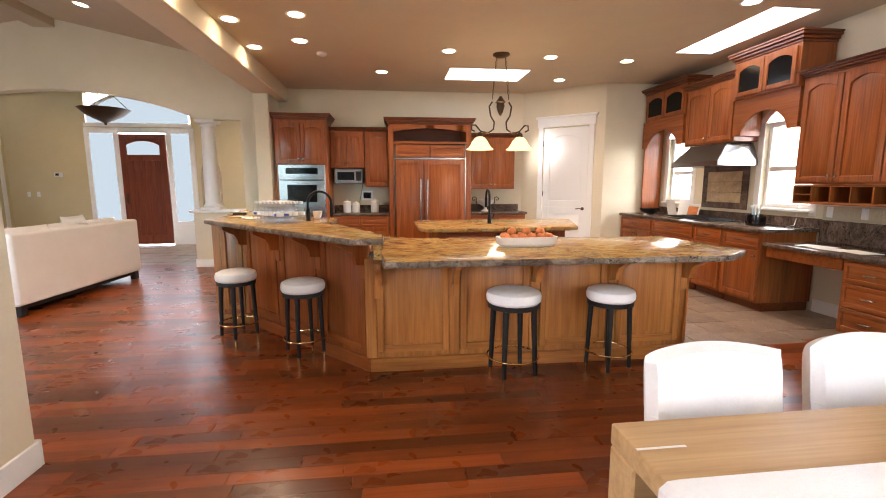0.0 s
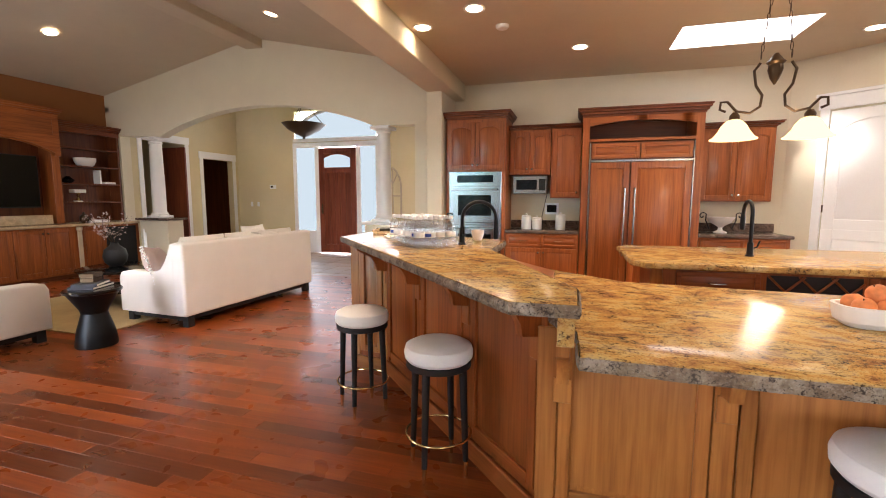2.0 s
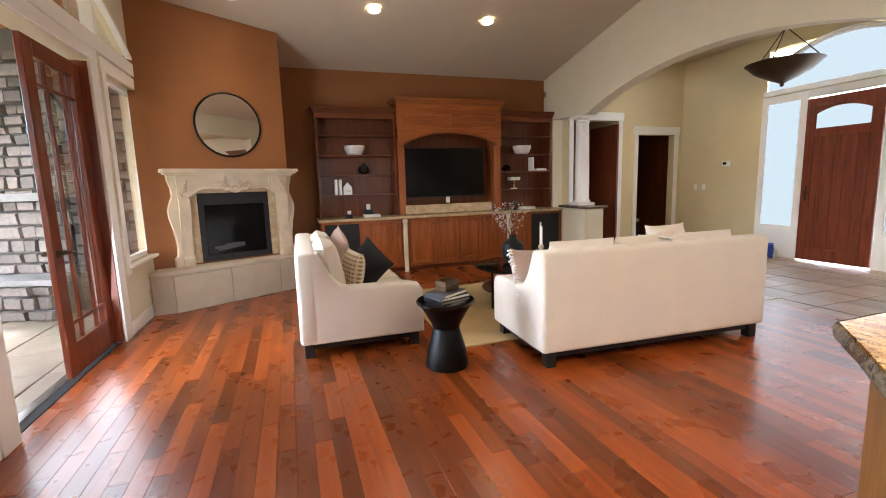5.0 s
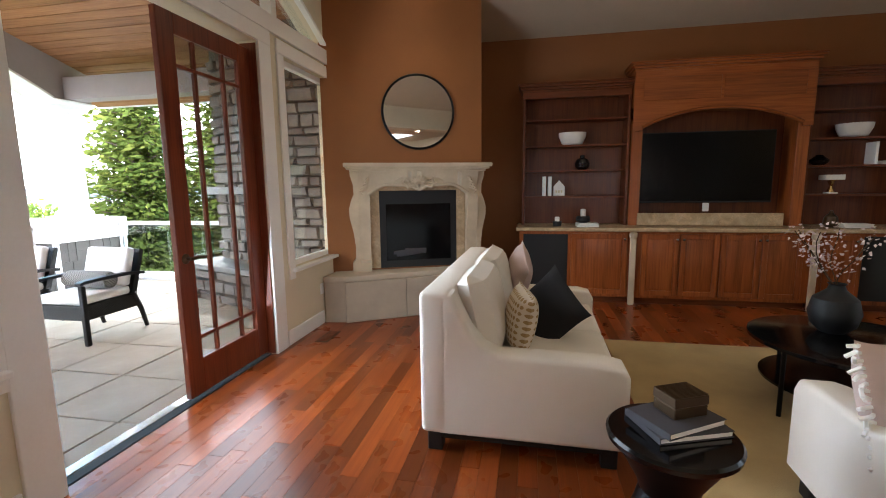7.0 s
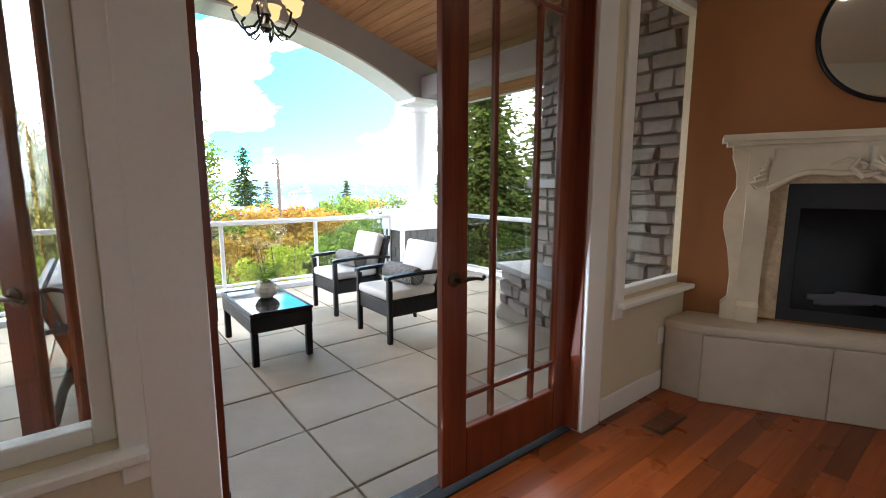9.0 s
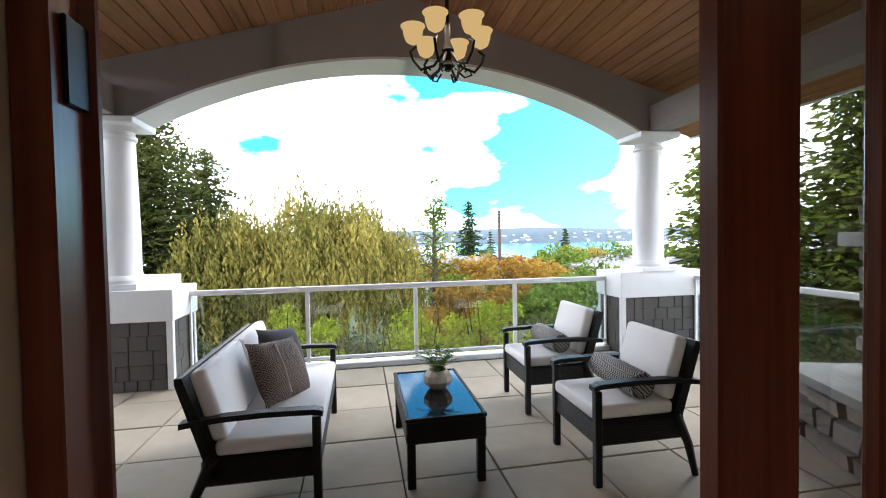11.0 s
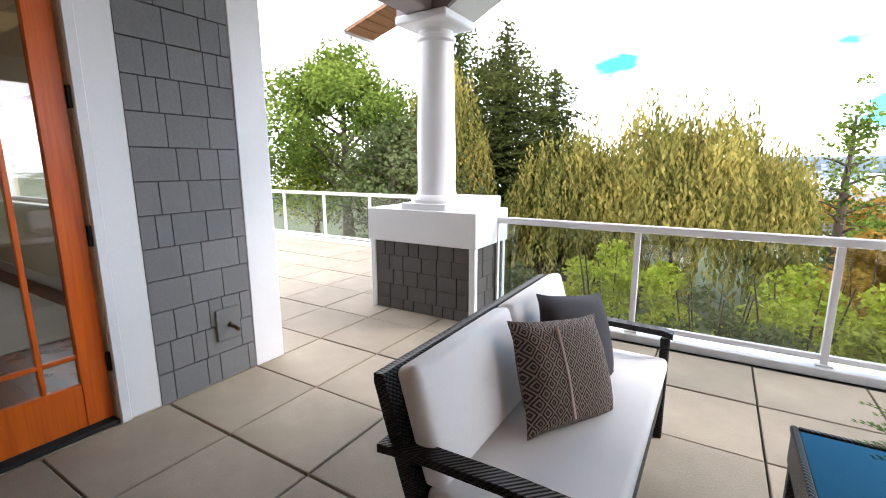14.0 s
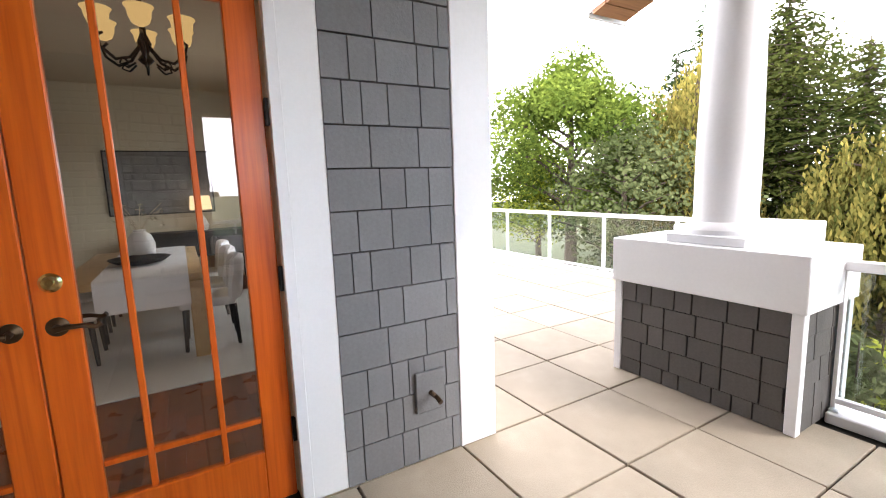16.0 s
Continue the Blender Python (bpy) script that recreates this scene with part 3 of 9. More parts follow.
slab_xz(bm, [(-3.06, 2.50), (-2.38, 2.50), (-2.38, gable(-2.38)), (-3.06, gable(-3.06))], NY0, NY1)
slab_xz(bm, [(-2.38, 0.0), (-2.03, 0.0), (-2.03, gable(-2.03)), (-2.38, gable(-2.38))], NY0, NY1)
slab_xz(bm, [(-8.75, 0.0), (-8.42, 0.0), (-8.42, 2.56), (-8.75, 2.56)], NY0, NY1)
structure("wall_north", bm, wall_paint, "cream gable wall with a wide shallow arch", "wall")
for x0, x1, cap in ((-7.98, -7.30, "dark"), (-3.22, -2.38, "white")):
    structure("half_wall", box(B(), x0, x1, 7.92, 8.28, 0, 0.94, 0.01), wall_paint, "cream half wall carrying a round column", "half wall")
    structure("half_wall_cap", box(B(), x0 - 0.05, x1 + 0.05 if cap == "dark" else x1, 7.86, 8.34, 0.942, 0.985, 0.012), dark_granite if cap == "dark" else white_paint, "flat cap on the half wall", "trim")
    structure("baseboard", box(B(), x0 - 0.015, x1 + 0.015, 7.905, 8.295, 0.0, 0.14, 0.01), white_paint, "white baseboard round the half wall", "baseboard")

# entry hall behind the arch
HALL_W, HALL_Y = -8.5, 11.2
bm = holed(B(), 8.2, 13.4, 0, 3.8, [(10.05, 11.0, 0.0, 2.3), (8.5, 9.55, 0.0, 2.56)], 0.0, 0.15)
structure("wall_hall_west", bm, hall_paint, "tan entry hall wall with two doorways", "wall", pose(HALL_W, 0, 0, 0, 0, 90))
bm = holed(B(), -8.5, -1.8, 0, 4.2, [(-6.70, -4.55, 0.0, 2.62), (-6.75, -4.5, 2.78, 3.5)], HALL_Y, HALL_Y + 0.15)
structure("wall_hall_north", bm, hall_paint, "tan entry wall round the front door", "wall")
structure("wall_hall_east", box(B(), -1.8, -1.65, 8.45, 11.35, 0, 3.8), hall_paint, "tan hall wall", "wall")
structure("ceiling_hall", box(B(), -8.65, -1.65, 8.2, 11.35, 3.75, 3.9), ceiling_paint, "cream hall ceiling", "ceiling")
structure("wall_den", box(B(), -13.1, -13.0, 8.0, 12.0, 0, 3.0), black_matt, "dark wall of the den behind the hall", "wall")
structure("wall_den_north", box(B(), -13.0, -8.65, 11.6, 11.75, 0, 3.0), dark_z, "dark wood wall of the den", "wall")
structure("wall_den_middle", box(B(), -13.0, -8.65, 9.72, 9.85, 0, 3.0), hall_paint, "tan wall between the rooms off the hall", "wall")
structure("wall_den_south", box(B(), -13.0, -8.65, 8.2, 8.35, 0, 3.0), hall_paint, "tan wall of a side room", "wall")
structure("ceiling_den", box(B(), -13.1, -8.65, 8.0, 12.0, 3.0, 3.1), ceiling_paint, "ceiling of the den", "ceiling")

# ceilings
bm = B()
slab_xz(bm, [(-9.0, EAVE_Z - 0.03), (RIDGE_X, RIDGE_Z), (RIDGE_X, RIDGE_Z + 0.15), (-9.0, EAVE_Z + 0.12)], 1.45, 8.2)
slab_xz(bm, [(RIDGE_X, RIDGE_Z), (-1.84, RIDGE_Z - 0.215 * 3.41), (-1.84, RIDGE_Z - 0.215 * 3.41 + 0.15), (RIDGE_X, RIDGE_Z + 0.15)], 1.45, 8.2)
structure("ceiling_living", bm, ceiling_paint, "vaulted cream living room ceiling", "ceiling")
structure("ridge_beam", box(B(), RIDGE_X - 0.16, RIDGE_X + 0.16, 1.65, 8.0, RIDGE_Z - 0.17, RIDGE_Z - 0.005, 0.01), ceiling_paint, "cream ridge beam of the vaulted ceiling", "beam")
SKY1 = (1.02, 2.22, 6.58, 7.30)
SKY2 = (3.80, 4.30, 4.02, 5.52)
bm = B()
xs = sorted({-1.64, 5.2, SKY1[0], SKY1[1], SKY2[0], SKY2[1]})
ys = sorted({-1.41, 8.45, SKY1[2], SKY1[3], SKY2[2], SKY2[3]})
for xa, xb in zip(xs, xs[1:]):
    for ya, yb in zip(ys, ys[1:]):
        cx, cy = (xa + xb) / 2, (ya + yb) / 2
        if not any(s[0] < cx < s[1] and s[2] < cy < s[3] for s in (SKY1, SKY2)):
            box(bm, xa, xb, ya, yb, KCEIL, KCEIL + 0.2)
bmesh.ops.remove_doubles(bm, verts=bm.verts[:], dist=0.0005)
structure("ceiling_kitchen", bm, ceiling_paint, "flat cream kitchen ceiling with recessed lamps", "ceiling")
for n, s in enumerate((SKY1, SKY2)):
    bm = B()
    for x0, x1, y0, y1 in ((s[0] - 0.03, s[0], s[2], s[3]), (s[1], s[1] + 0.03, s[2], s[3]), (s[0] - 0.03, s[1] + 0.03, s[2] - 0.03, s[2]), (s[0] - 0.03, s[1] + 0.03, s[3], s[3] + 0.03)):
        box(bm, x0, x1, y0, y1, KCEIL + 0.004, KCEIL + 0.5)
    sk = structure("skylight_%d" % (n + 1), bm, white_paint, "white skylight shaft with a pane glowing in place of the sky", "skylight")
    g = part("pane", box(B(), s[0], s[1], s[2], s[3], KCEIL + 0.008, KCEIL + 0.014), day_glow, sk, "pane glowing in place of the sky")
    g.visible_shadow = False

# chimney breast set at a slant, hearth in front of it
FP_M = pose(-7.5, 2.55, 0, 0, 0, 90 + 22)          # local x along the breast, local y into the wall
bm = B()
prism(bm, [(-1.02, 0.0), (0.75, 0.0), (0.75, 1.1), (-0.45, 1.1)], 0.0, 3.7)
structure("chimney_breast", bm, rust_paint, "rust-orange painted chimney breast set at a slant", "chimney breast", FP_M)

# baseboards along the visible walls
for x0, x1 in ((-6.84, -6.12), (-3.93, -1.66)):
    structure("baseboard", box(B(), x0, x1, 1.65, 1.668, 0, 0.14, 0.006), white_paint, "white baseboard under the window", "baseboard")
structure("baseboard", box(B(), -1.835, -1.645, 2.171, 2.186, 0, 0.14, 0.006), white_paint, "white baseboard round the wall end", "baseboard")
structure("baseboard", box(B(), -1.659, -1.645, 1.45, 2.17, 0, 0.14, 0.006), white_paint, "white baseboard on the dining wall", "baseboard")
structure("baseboard", box(B(), -1.478, 5.0, -1.25, -1.232, 0, 0.14, 0.006), white_paint, "white baseboard on the dining wall", "baseboard")
structure("baseboard", box(B(), 3.78, 4.4, 7.2, 7.218, 0, 0.14, 0.006), white_paint, "white baseboard beside the pantry", "baseboard")
structure("baseboard", box(B(), -8.35, -6.75, 11.18, 11.198, 0, 0.14, 0.006), white_paint, "white baseboard in the entry hall", "baseboard")

# terrace: base, roof, arch, columns
structure("terrace_base_east", box(B(), -1.5, 9.0, -5.55, -1.43, -0.35, TZ - 0.03), joint_dark, "dark bed under the long terrace", "terrace")
structure("terrace_base", box(B(), -9.3, -1.5, -3.32, 1.45, -0.35, TZ - 0.03), joint_dark, "dark bed under the terrace pavers", "terrace")
ROOF_X, ROOF_Z, RS = -5.05, 4.15, 0.29
bm = B()
for sgn in (-1, 1):
    n = 30
    for i in range(n):
        a, b_ = i * 4.35 / n, (i + 1) * 4.35 / n - 0.012
        za, zb = ROOF_Z - RS * a, ROOF_Z - RS * b_
        y1 = -3.3 if sgn > 0 and b_ > 3.36 else 1.45
        slab_xz(bm, [(ROOF_X + sgn * a, za), (ROOF_X + sgn * b_, zb), (ROOF_X + sgn * b_, zb + 0.03), (ROOF_X + sgn * a, za + 0.03)], -3.75, y1)
structure("ceiling_terrace", bm, cedar, "cedar boards of the terrace ceiling", "ceiling")
bm = B()
for xa, xb, y1 in ((-4.38, 3.36, 1.45), (3.36, 4.38, -3.3)):
    lo_ = [(ROOF_X + q, ROOF_Z - RS * abs(q) + 0.035) for q in sorted({xa, xb, 0.0} if xa < 0 else {xa, xb})]
    slab_xz(bm, lo_ + [(x, z + 0.22) for x, z in lo_[::-1]], -3.8, y1)
structure("terrace_roof", bm, cool_white, "white-edged terrace roof", "roof")
for sgn, y1 in ((-1, 1.45), (1, -3.3)):
    x = ROOF_X + sgn * 4.40
    structure("fascia", box(B(), x - 0.018, x + 0.018, -3.83, y1, 2.88, 3.17, 0.004), cool_white, "white fascia board along the terrace eave", "trim")
bm = B()
arch = bow(-7.92, -2.31, 2.737, 0.72, 32)
def rz(x):
    return ROOF_Z - RS * abs(x - ROOF_X) + 0.0
for (xa, za), (xb, zb) in zip(arch, arch[1:]):
    slab_xz(bm, [(xa, za + 0.02), (xb, zb + 0.02), (xb, max(rz(xb), zb + 0.05)), (xa, max(rz(xa), za + 0.05))], -3.28, -2.84)
slab_xz(bm, [(-8.47, 2.737), (-7.92, 2.737), (-7.92, rz(-7.92)), (-8.47, rz(-8.47))], -3.28, -2.84)
slab_xz(bm, [(-2.31, 2.737), (-1.76, 2.737), (-1.76, rz(-1.76)), (-2.31, rz(-2.31))], -3.28, -2.84)
bmesh.ops.remove_doubles(bm, verts=bm.verts[:], dist=0.0005)
# white gable with its shade painted in as taupe
structure("terrace_gable", bm, shaded_white_paint, "white gable over the terrace arch, its shade painted in taupe", "gable")
bm = B()
for (xa, za), (xb, zb) in zip(arch, arch[1:]):
    slab_xz(bm, [(xa, za - 0.012), (xb, zb - 0.012), (xb, zb + 0.018), (xa, za + 0.018)], -3.31, -2.832)
bmesh.ops.remove_doubles(bm, verts=bm.verts[:], dist=0.0005)
structure("arch_trim", bm, cool_white, "white curved lining of the terrace arch", "trim")
# side beams in the same painted shade
for x in (-8.18, -2.02):
    structure("terrace_beam", box(B(), x - 0.13, x + 0.13, -2.835, 1.45, 2.74, 3.05, 0.01), shaded_white_paint, "white side beam under the terrace roof, its shade painted in taupe", "beam")


def terrace_column(x, y):
    c = thing("column", "white round porch column on a pedestal", "column", pose(x, y, 0), "terrace columns", "structure")
    part("base", box(B(), -0.25, 0.25, -0.25, 0.25, 1.0, 1.06, 0.006), cool_white, c)
    part("shaft", lathe(B(), [(0.235, 1.06), (0.24, 1.09), (0.225, 1.12), (0.195, 1.14), (0.185, 1.18), (0.185, 1.6), (0.165, 2.52), (0.185, 2.54), (0.185, 2.57), (0.165, 2.59), (0.165, 2.62), (0.22, 2.66)], 36), cool_white, c)
    part("capital", box(B(), -0.27, 0.27, -0.27, 0.27, 2.66, 2.735, 0.012), cool_white, c)
    return c


terrace_column(-2.05, -3.05)
terrace_column(-8.18, -3.05)


def wedge(bm, w, h):
    """A shingle: thick at its lower edge, thin at its upper one."""
    # the gap under the lower edge bares the dark sheet as a shadow line
    p = [(0, 0, 0.0075), (w, 0, 0.0075), (w, 0, h), (0, 0, h), (0, -0.022, 0.0075), (w, -0.022, 0.0075), (w, -0.0185, h), (0, -0.0185, h)]
    v = [bm.verts.new(q) for q in p]
    for f in ((4, 5, 6, 7), (0, 1, 5, 4), (1, 2, 6, 5), (2, 3, 7, 6), (3, 0, 4, 7)):
        bm.faces.new([v[i] for i in f])
    return bm


PED_ROW = 0.15


def pedestal(x0, x1, y0, y1):
    p = thing("pedestal", "white pedestal with grey shingle panels", "pedestal", pose((x0 + x1) / 2, (y0 + y1) / 2, TZ), "terrace pedestals", "structure")
    w, d, h = (x1 - x0) / 2, (y1 - y0) / 2, 1.02
    # dark core, seen in the row gaps as painted shadow lines
    part("core", box(B(), -w + 0.03, w - 0.03, -d + 0.03, d - 0.03, 0, 0.9), joint_dark, p)
    part("cap", box(B(), -w - 0.015, w + 0.015, -d - 0.015, d + 0.015, 0.70, h, 0.006), cool_white, p)
    for sx in (-1, 1):
        for sy in (-1, 1):
            part("corner_board", box(B(), sx * w - 0.06 * (sx > 0) - 0.0, sx * w + 0.06 * (sx < 0), sy * d - 0.06 * (sy > 0), sy * d + 0.06 * (sy < 0), 0, 0.70, 0.004), cool_white, p)
    sh = [wedge(B(), q - 0.005, PED_ROW) for q in (0.12, 0.17, 0.22)]
    meshes = []
    for b_ in sh:
        me = bpy.data.meshes.new("shingle")
        b_.to_mesh(me)
        b_.free()
        me.materials.append(shingle_brown)
        meshes.append(me)
    rnd = random.Random(int(x0 * 10))
    for face, length, mm in ((0, 2 * w - 0.12, pose(-w + 0.06, -d + 0.03, 0)), (1, 2 * w - 0.12, pose(w - 0.06, d - 0.03, 0, 0, 0, 180)), (2, 2 * d - 0.12, pose(w - 0.03, -d + 0.06, 0, 0, 0, 90)), (3, 2 * d - 0.12, pose(-w + 0.03, d - 0.06, 0, 0, 0, -90))):
        for row in range(5):
            x = 0.0
            while x < length - 0.02:
                k = rnd.randrange(3)
                q = (0.12, 0.17, 0.22)[k]
                sc = 1.0
                if x + q > length:
                    sc = (length - x) / q
                s_ = new("shingle", meshes[k])
                s_.parent = p
                s_.matrix_basis = mm @ Matrix.Translation((x + 0.003, 0, row * 0.148 - 0.04 if row else -0.002)) @ Matrix.Diagonal(((sc * q - 0.006) / q, 1, 1 if row else 0.75, 1))
                x += q * sc
    return p


pedestal(-2.63, -1.43, -3.42, -2.76)
pedestal(-8.85, -7.68, -3.42, -2.86)
structure("pedestal_wing", box(B(), -2.15, -1.45, -4.35, -3.44, TZ, 1.05, 0.006), cool_white, "white low wall behind the pedestal", "low wall")

# ---- kitchen ----
def ccw(pts):
    a = sum(x0 * y1 - x1 * y0 for (x0, y0), (x1, y1) in zip(pts, pts[1:] + pts[:1]))
    return pts if a > 0 else pts[::-1]


def front_panel(bm, x0, x1, z0, z1, arch=0.0, stile=0.058, t=0.02):
    """A framed, raised-panel cabinet front whose face lies at y = -t, optionally with an arched top rail."""
    box(bm, x0, x0 + stile, -t, 0, z0, z1, 0.003)
    box(bm, x1 - stile, x1, -t, 0, z0, z1, 0.003)
    a, b = x0 + stile, x1 - stile
    box(bm, a, b, -t, 0, z0, z0 + stile, 0.003)
    if arch:
        pts = bow(a, b, z1 - stile - arch, arch, 10)
        for (xa, za), (xb, zb) in zip(pts, pts[1:]):
            slab_xz(bm, [(xa, za), (xb, zb), (xb, z1), (xa, z1)], -t, 0)
    else:
        box(bm, a, b, -t, 0, z1 - stile, z1, 0.003)
    top = z1 - stile - arch
    box(bm, a, b, -0.006, 0, z0 + stile, z1 - stile, 0)
    m_ = 0.028
    outer = [(a + 0.006, z0 + stile + 0.006), (b - 0.006, z0 + stile + 0.006)]
    inner = [(a + m_, z0 + stile + m_), (b - m_, z0 + stile + m_)]
    if arch:
        outer += [(x, z - 0.006) for x, z in bow(a + 0.006, b - 0.006, top, arch, 8)][::-1]
        inner += [(x, z - m_) for x, z in bow(a + m_, b - m_, top, arch, 8)][::-1]
    else:
        outer += [(b - 0.006, top - 0.006), (a + 0.006, top - 0.006)]
        inner += [(b - m_, top - m_), (a + m_, top - m_)]
    vo = [bm.verts.new((x, -0.0065, z)) for x, z in outer]
    vi = [bm.verts.new((x, -0.016, z)) for x, z in inner]
    n = len(vo)
    for i in range(n):
        bm.faces.new((vo[i], vo[(i + 1) % n], vi[(i + 1) % n], vi[i]))
    bm.faces.new(vi)
    return bm


def knob(parent, x, z, t=0.02):
    bm = B()
    lathe(bm, [(0.006, 0), (0.006, 0.014), (0.014, 0.018), (0.015, 0.026), (0.008, 0.031)], 12)
    bmesh.ops.rotate(bm, verts=bm.verts[:], matrix=Euler((radians(90), 0, 0)).to_matrix())
    part("knob", bm, steel, parent, "small steel knob", pose(x, -t, z))


def pull(parent, x, z, w=0.11, t=0.02):
    bm = B()
    tube(bm, [(-w / 2, 0, 0), (-w / 2 + 0.008, -0.024, 0), (0, -0.03, 0), (w / 2 - 0.008, -0.024, 0), (w / 2, 0, 0)], 0.0045, 8)
    part("handle", bm, steel, parent, "thin steel pull", pose(x, -t, z))


def crown(bm, x0, x1, y0, y1, z, h=0.09, out=0.07):
    """A stepped, spreading crown moulding along the front and both ends."""
    steps = ((0.0, 0.25, 0.15), (0.25, 0.55, 0.45), (0.55, 0.82, 0.8), (0.82, 1.0, 1.0))
    for a, b, o in steps:
        box(bm, x0 - out * o, x1 + out * o, y0 - out * o, y1, z + h * a, z + h * b, 0.004)
    return bm


def cabinet(label, m, w, z0, z1, d, fronts, zw, xw, top=0.0, toe=0.0, name="cabinet", group="", arch=0.0):
    """A cabinet: its face frame at local y = 0, its back at y = d. fronts: (x0, x1, z0, z1, kind)."""
    c = thing(name, label, "cabinet", m, group)
    bm = box(B(), 0, w, 0.0, d, z0 + toe, z1, 0.003)
    part("body", bm, zw, c)
    if toe:
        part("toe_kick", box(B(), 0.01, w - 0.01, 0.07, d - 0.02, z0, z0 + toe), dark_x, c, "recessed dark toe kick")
    for x0, x1, a, b, kind in fronts:
        if kind == 'drawer':
            p = part("drawer", front_panel(B(), x0, x1, a, b, 0, 0.032), xw, c)
            pull(p, (x0 + x1) / 2, (a + b) / 2)
        elif kind == 'glass':
            bm = B()
            for q in ((x0, x0 + 0.05, a, b), (x1 - 0.05, x1, a, b), (x0 + 0.05, x1 - 0.05, a, a + 0.05)):
                box(bm, q[0], q[1], -0.02, 0, q[2], q[3], 0.003)
            pts = bow(x0 + 0.05, x1 - 0.05, b - 0.10, 0.05, 8)
            for (xa, za), (xb, zb) in zip(pts, pts[1:]):
                slab_xz(bm, [(xa, za), (xb, zb), (xb, b), (xa, b)], -0.02, 0)
            p = part("door", bm, zw, c)
            part("pane", box(B(), x0 + 0.05, x1 - 0.05, -0.009, -0.004, a + 0.05, b - 0.05), dark_glass, p, "dark glass pane")
        else:
            p = part("door", front_panel(B(), x0, x1, a, b, arch if kind[0] == 'a' else 0), zw, c)
            side = kind[-1]
            kx = x1 - 0.03 if side == 'l' else x0 + 0.03
            kz = a + 0.06 if z0 > 1.0 or kind[0] == 'a' else b - 0.06
            knob(p, kx, kz)
    if top:
        part("crown", crown(B(), 0, w, 0, d, z1, top), dark_x, c, "dark stepped crown moulding")
    return c


KY = 7.65
# oven tower
tower = cabinet("tall cherry oven cabinet with arched doors", pose(-1.77, KY, 0), 0.86, 0, 2.47, 0.6,
                [(0.03, 0.425, 1.77, 2.42, 'al'), (0.435, 0.83, 1.77, 2.42, 'ar'), (0.03, 0.83, 0.14, 0.44, 'drawer')], cherry_z, cherry_x, 0.10, 0.1, arch=0.05)
oven = thing("wall_oven", "stainless double wall oven with black windows", "oven", pose(-1.72, KY, 0))
part("face", box(B(), 0, 0.76, -0.02, 0.02, 0.47, 1.74, 0.004), steel, oven)
part("control_panel", box(B(), 0.12, 0.64, -0.026, -0.019, 1.59, 1.69, 0.003), dark_glass, oven, "black control panel")
for z0, z1 in ((1.02, 1.54), (0.49, 0.99)):
    d = part("oven_door", box(B(), 0.01, 0.75, -0.045, -0.021, z0, z1, 0.006), steel, oven)
    part("window", box(B(), 0.14, 0.62, -0.05, -0.044, z0 + 0.10, z1 - 0.13, 0.003), dark_glass, d, "black oven window")
    part("handle", tube(B(), [(0.05, -0.045, z1 - 0.05), (0.05, -0.085, z1 - 0.05), (0.71, -0.085, z1 - 0.05), (0.71, -0.045, z1 - 0.05)], 0.011, 10), steel, d)
# upper cabinets between oven and fridge
cabinet("short cherry wall cabinet over the microwave", pose(-0.90, 7.92, 0), 0.58, 1.70, 2.33, 0.33, [(0.02, 0.285, 1.72, 2.30, 'al'), (0.295, 0.56, 1.72, 2.30, 'ar')], cherry_z, cherry_x, 0.06, name="wall_cabinet", arch=0.04)
cabinet("cherry wall cabinet with one arched door", pose(-0.31, 7.92, 0), 0.40, 1.37, 2.33, 0.33, [(0.02, 0.38, 1.39, 2.30, 'al')], cherry_z, cherry_x, 0.06, name="wall_cabinet", arch=0.04)
mw = thing("microwave", "small stainless microwave under the wall cabinet", "microwave", pose(-0.84, 7.90, 1.43))
part("body", box(B(), 0, 0.48, 0, 0.34, 0, 0.255, 0.006), steel, mw)
part("window", box(B(), 0.05, 0.34, -0.006, 0.002, 0.06, 0.20, 0.003), dark_glass, mw)
part("keypad", box(B(), 0.37, 0.46, -0.004, 0.002, 0.05, 0.21, 0.002), black_gloss, mw)
# fridge
fr = thing("fridge_surround", "tall cherry surround of the built-in fridge with an open niche", "cabinet", pose(0.10, KY, 0))
part("side", box(B(), 0, 0.09, 0, 0.6, 0, 2.42, 0.004), cherry_z, fr)
part("side", box(B(), 1.34, 1.43, 0, 0.6, 0, 2.42, 0.004), cherry_z, fr)
part("shelf", box(B(), 0.09, 1.34, 0, 0.6, 2.10, 2.14, 0.003), cherry_x, fr)
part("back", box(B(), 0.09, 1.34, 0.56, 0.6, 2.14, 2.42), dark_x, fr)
bm = B()
pts = bow(0.09, 1.34, 2.30, 0.06, 12)
for (xa, za), (xb, zb) in zip(pts, pts[1:]):
    slab_xz(bm, [(xa, za), (xb, zb), (xb, 2.42), (xa, 2.42)], 0, 0.03)
bmesh.ops.remove_doubles(bm, verts=bm.verts[:], dist=0.0003)
part("arched_rail", bm, cherry_x, fr)
part("crown", crown(B(), 0, 1.43, 0, 0.6, 2.42, 0.11), dark_x, fr, "dark stepped crown moulding")
fridge = thing("fridge", "built-in fridge with cherry door panels and long steel handles", "fridge", pose(0.20, KY - 0.01, 0))
part("body", box(B(), 0.01, 1.22, 0.025, 0.6, 0.02, 2.09), dark_z, fridge)
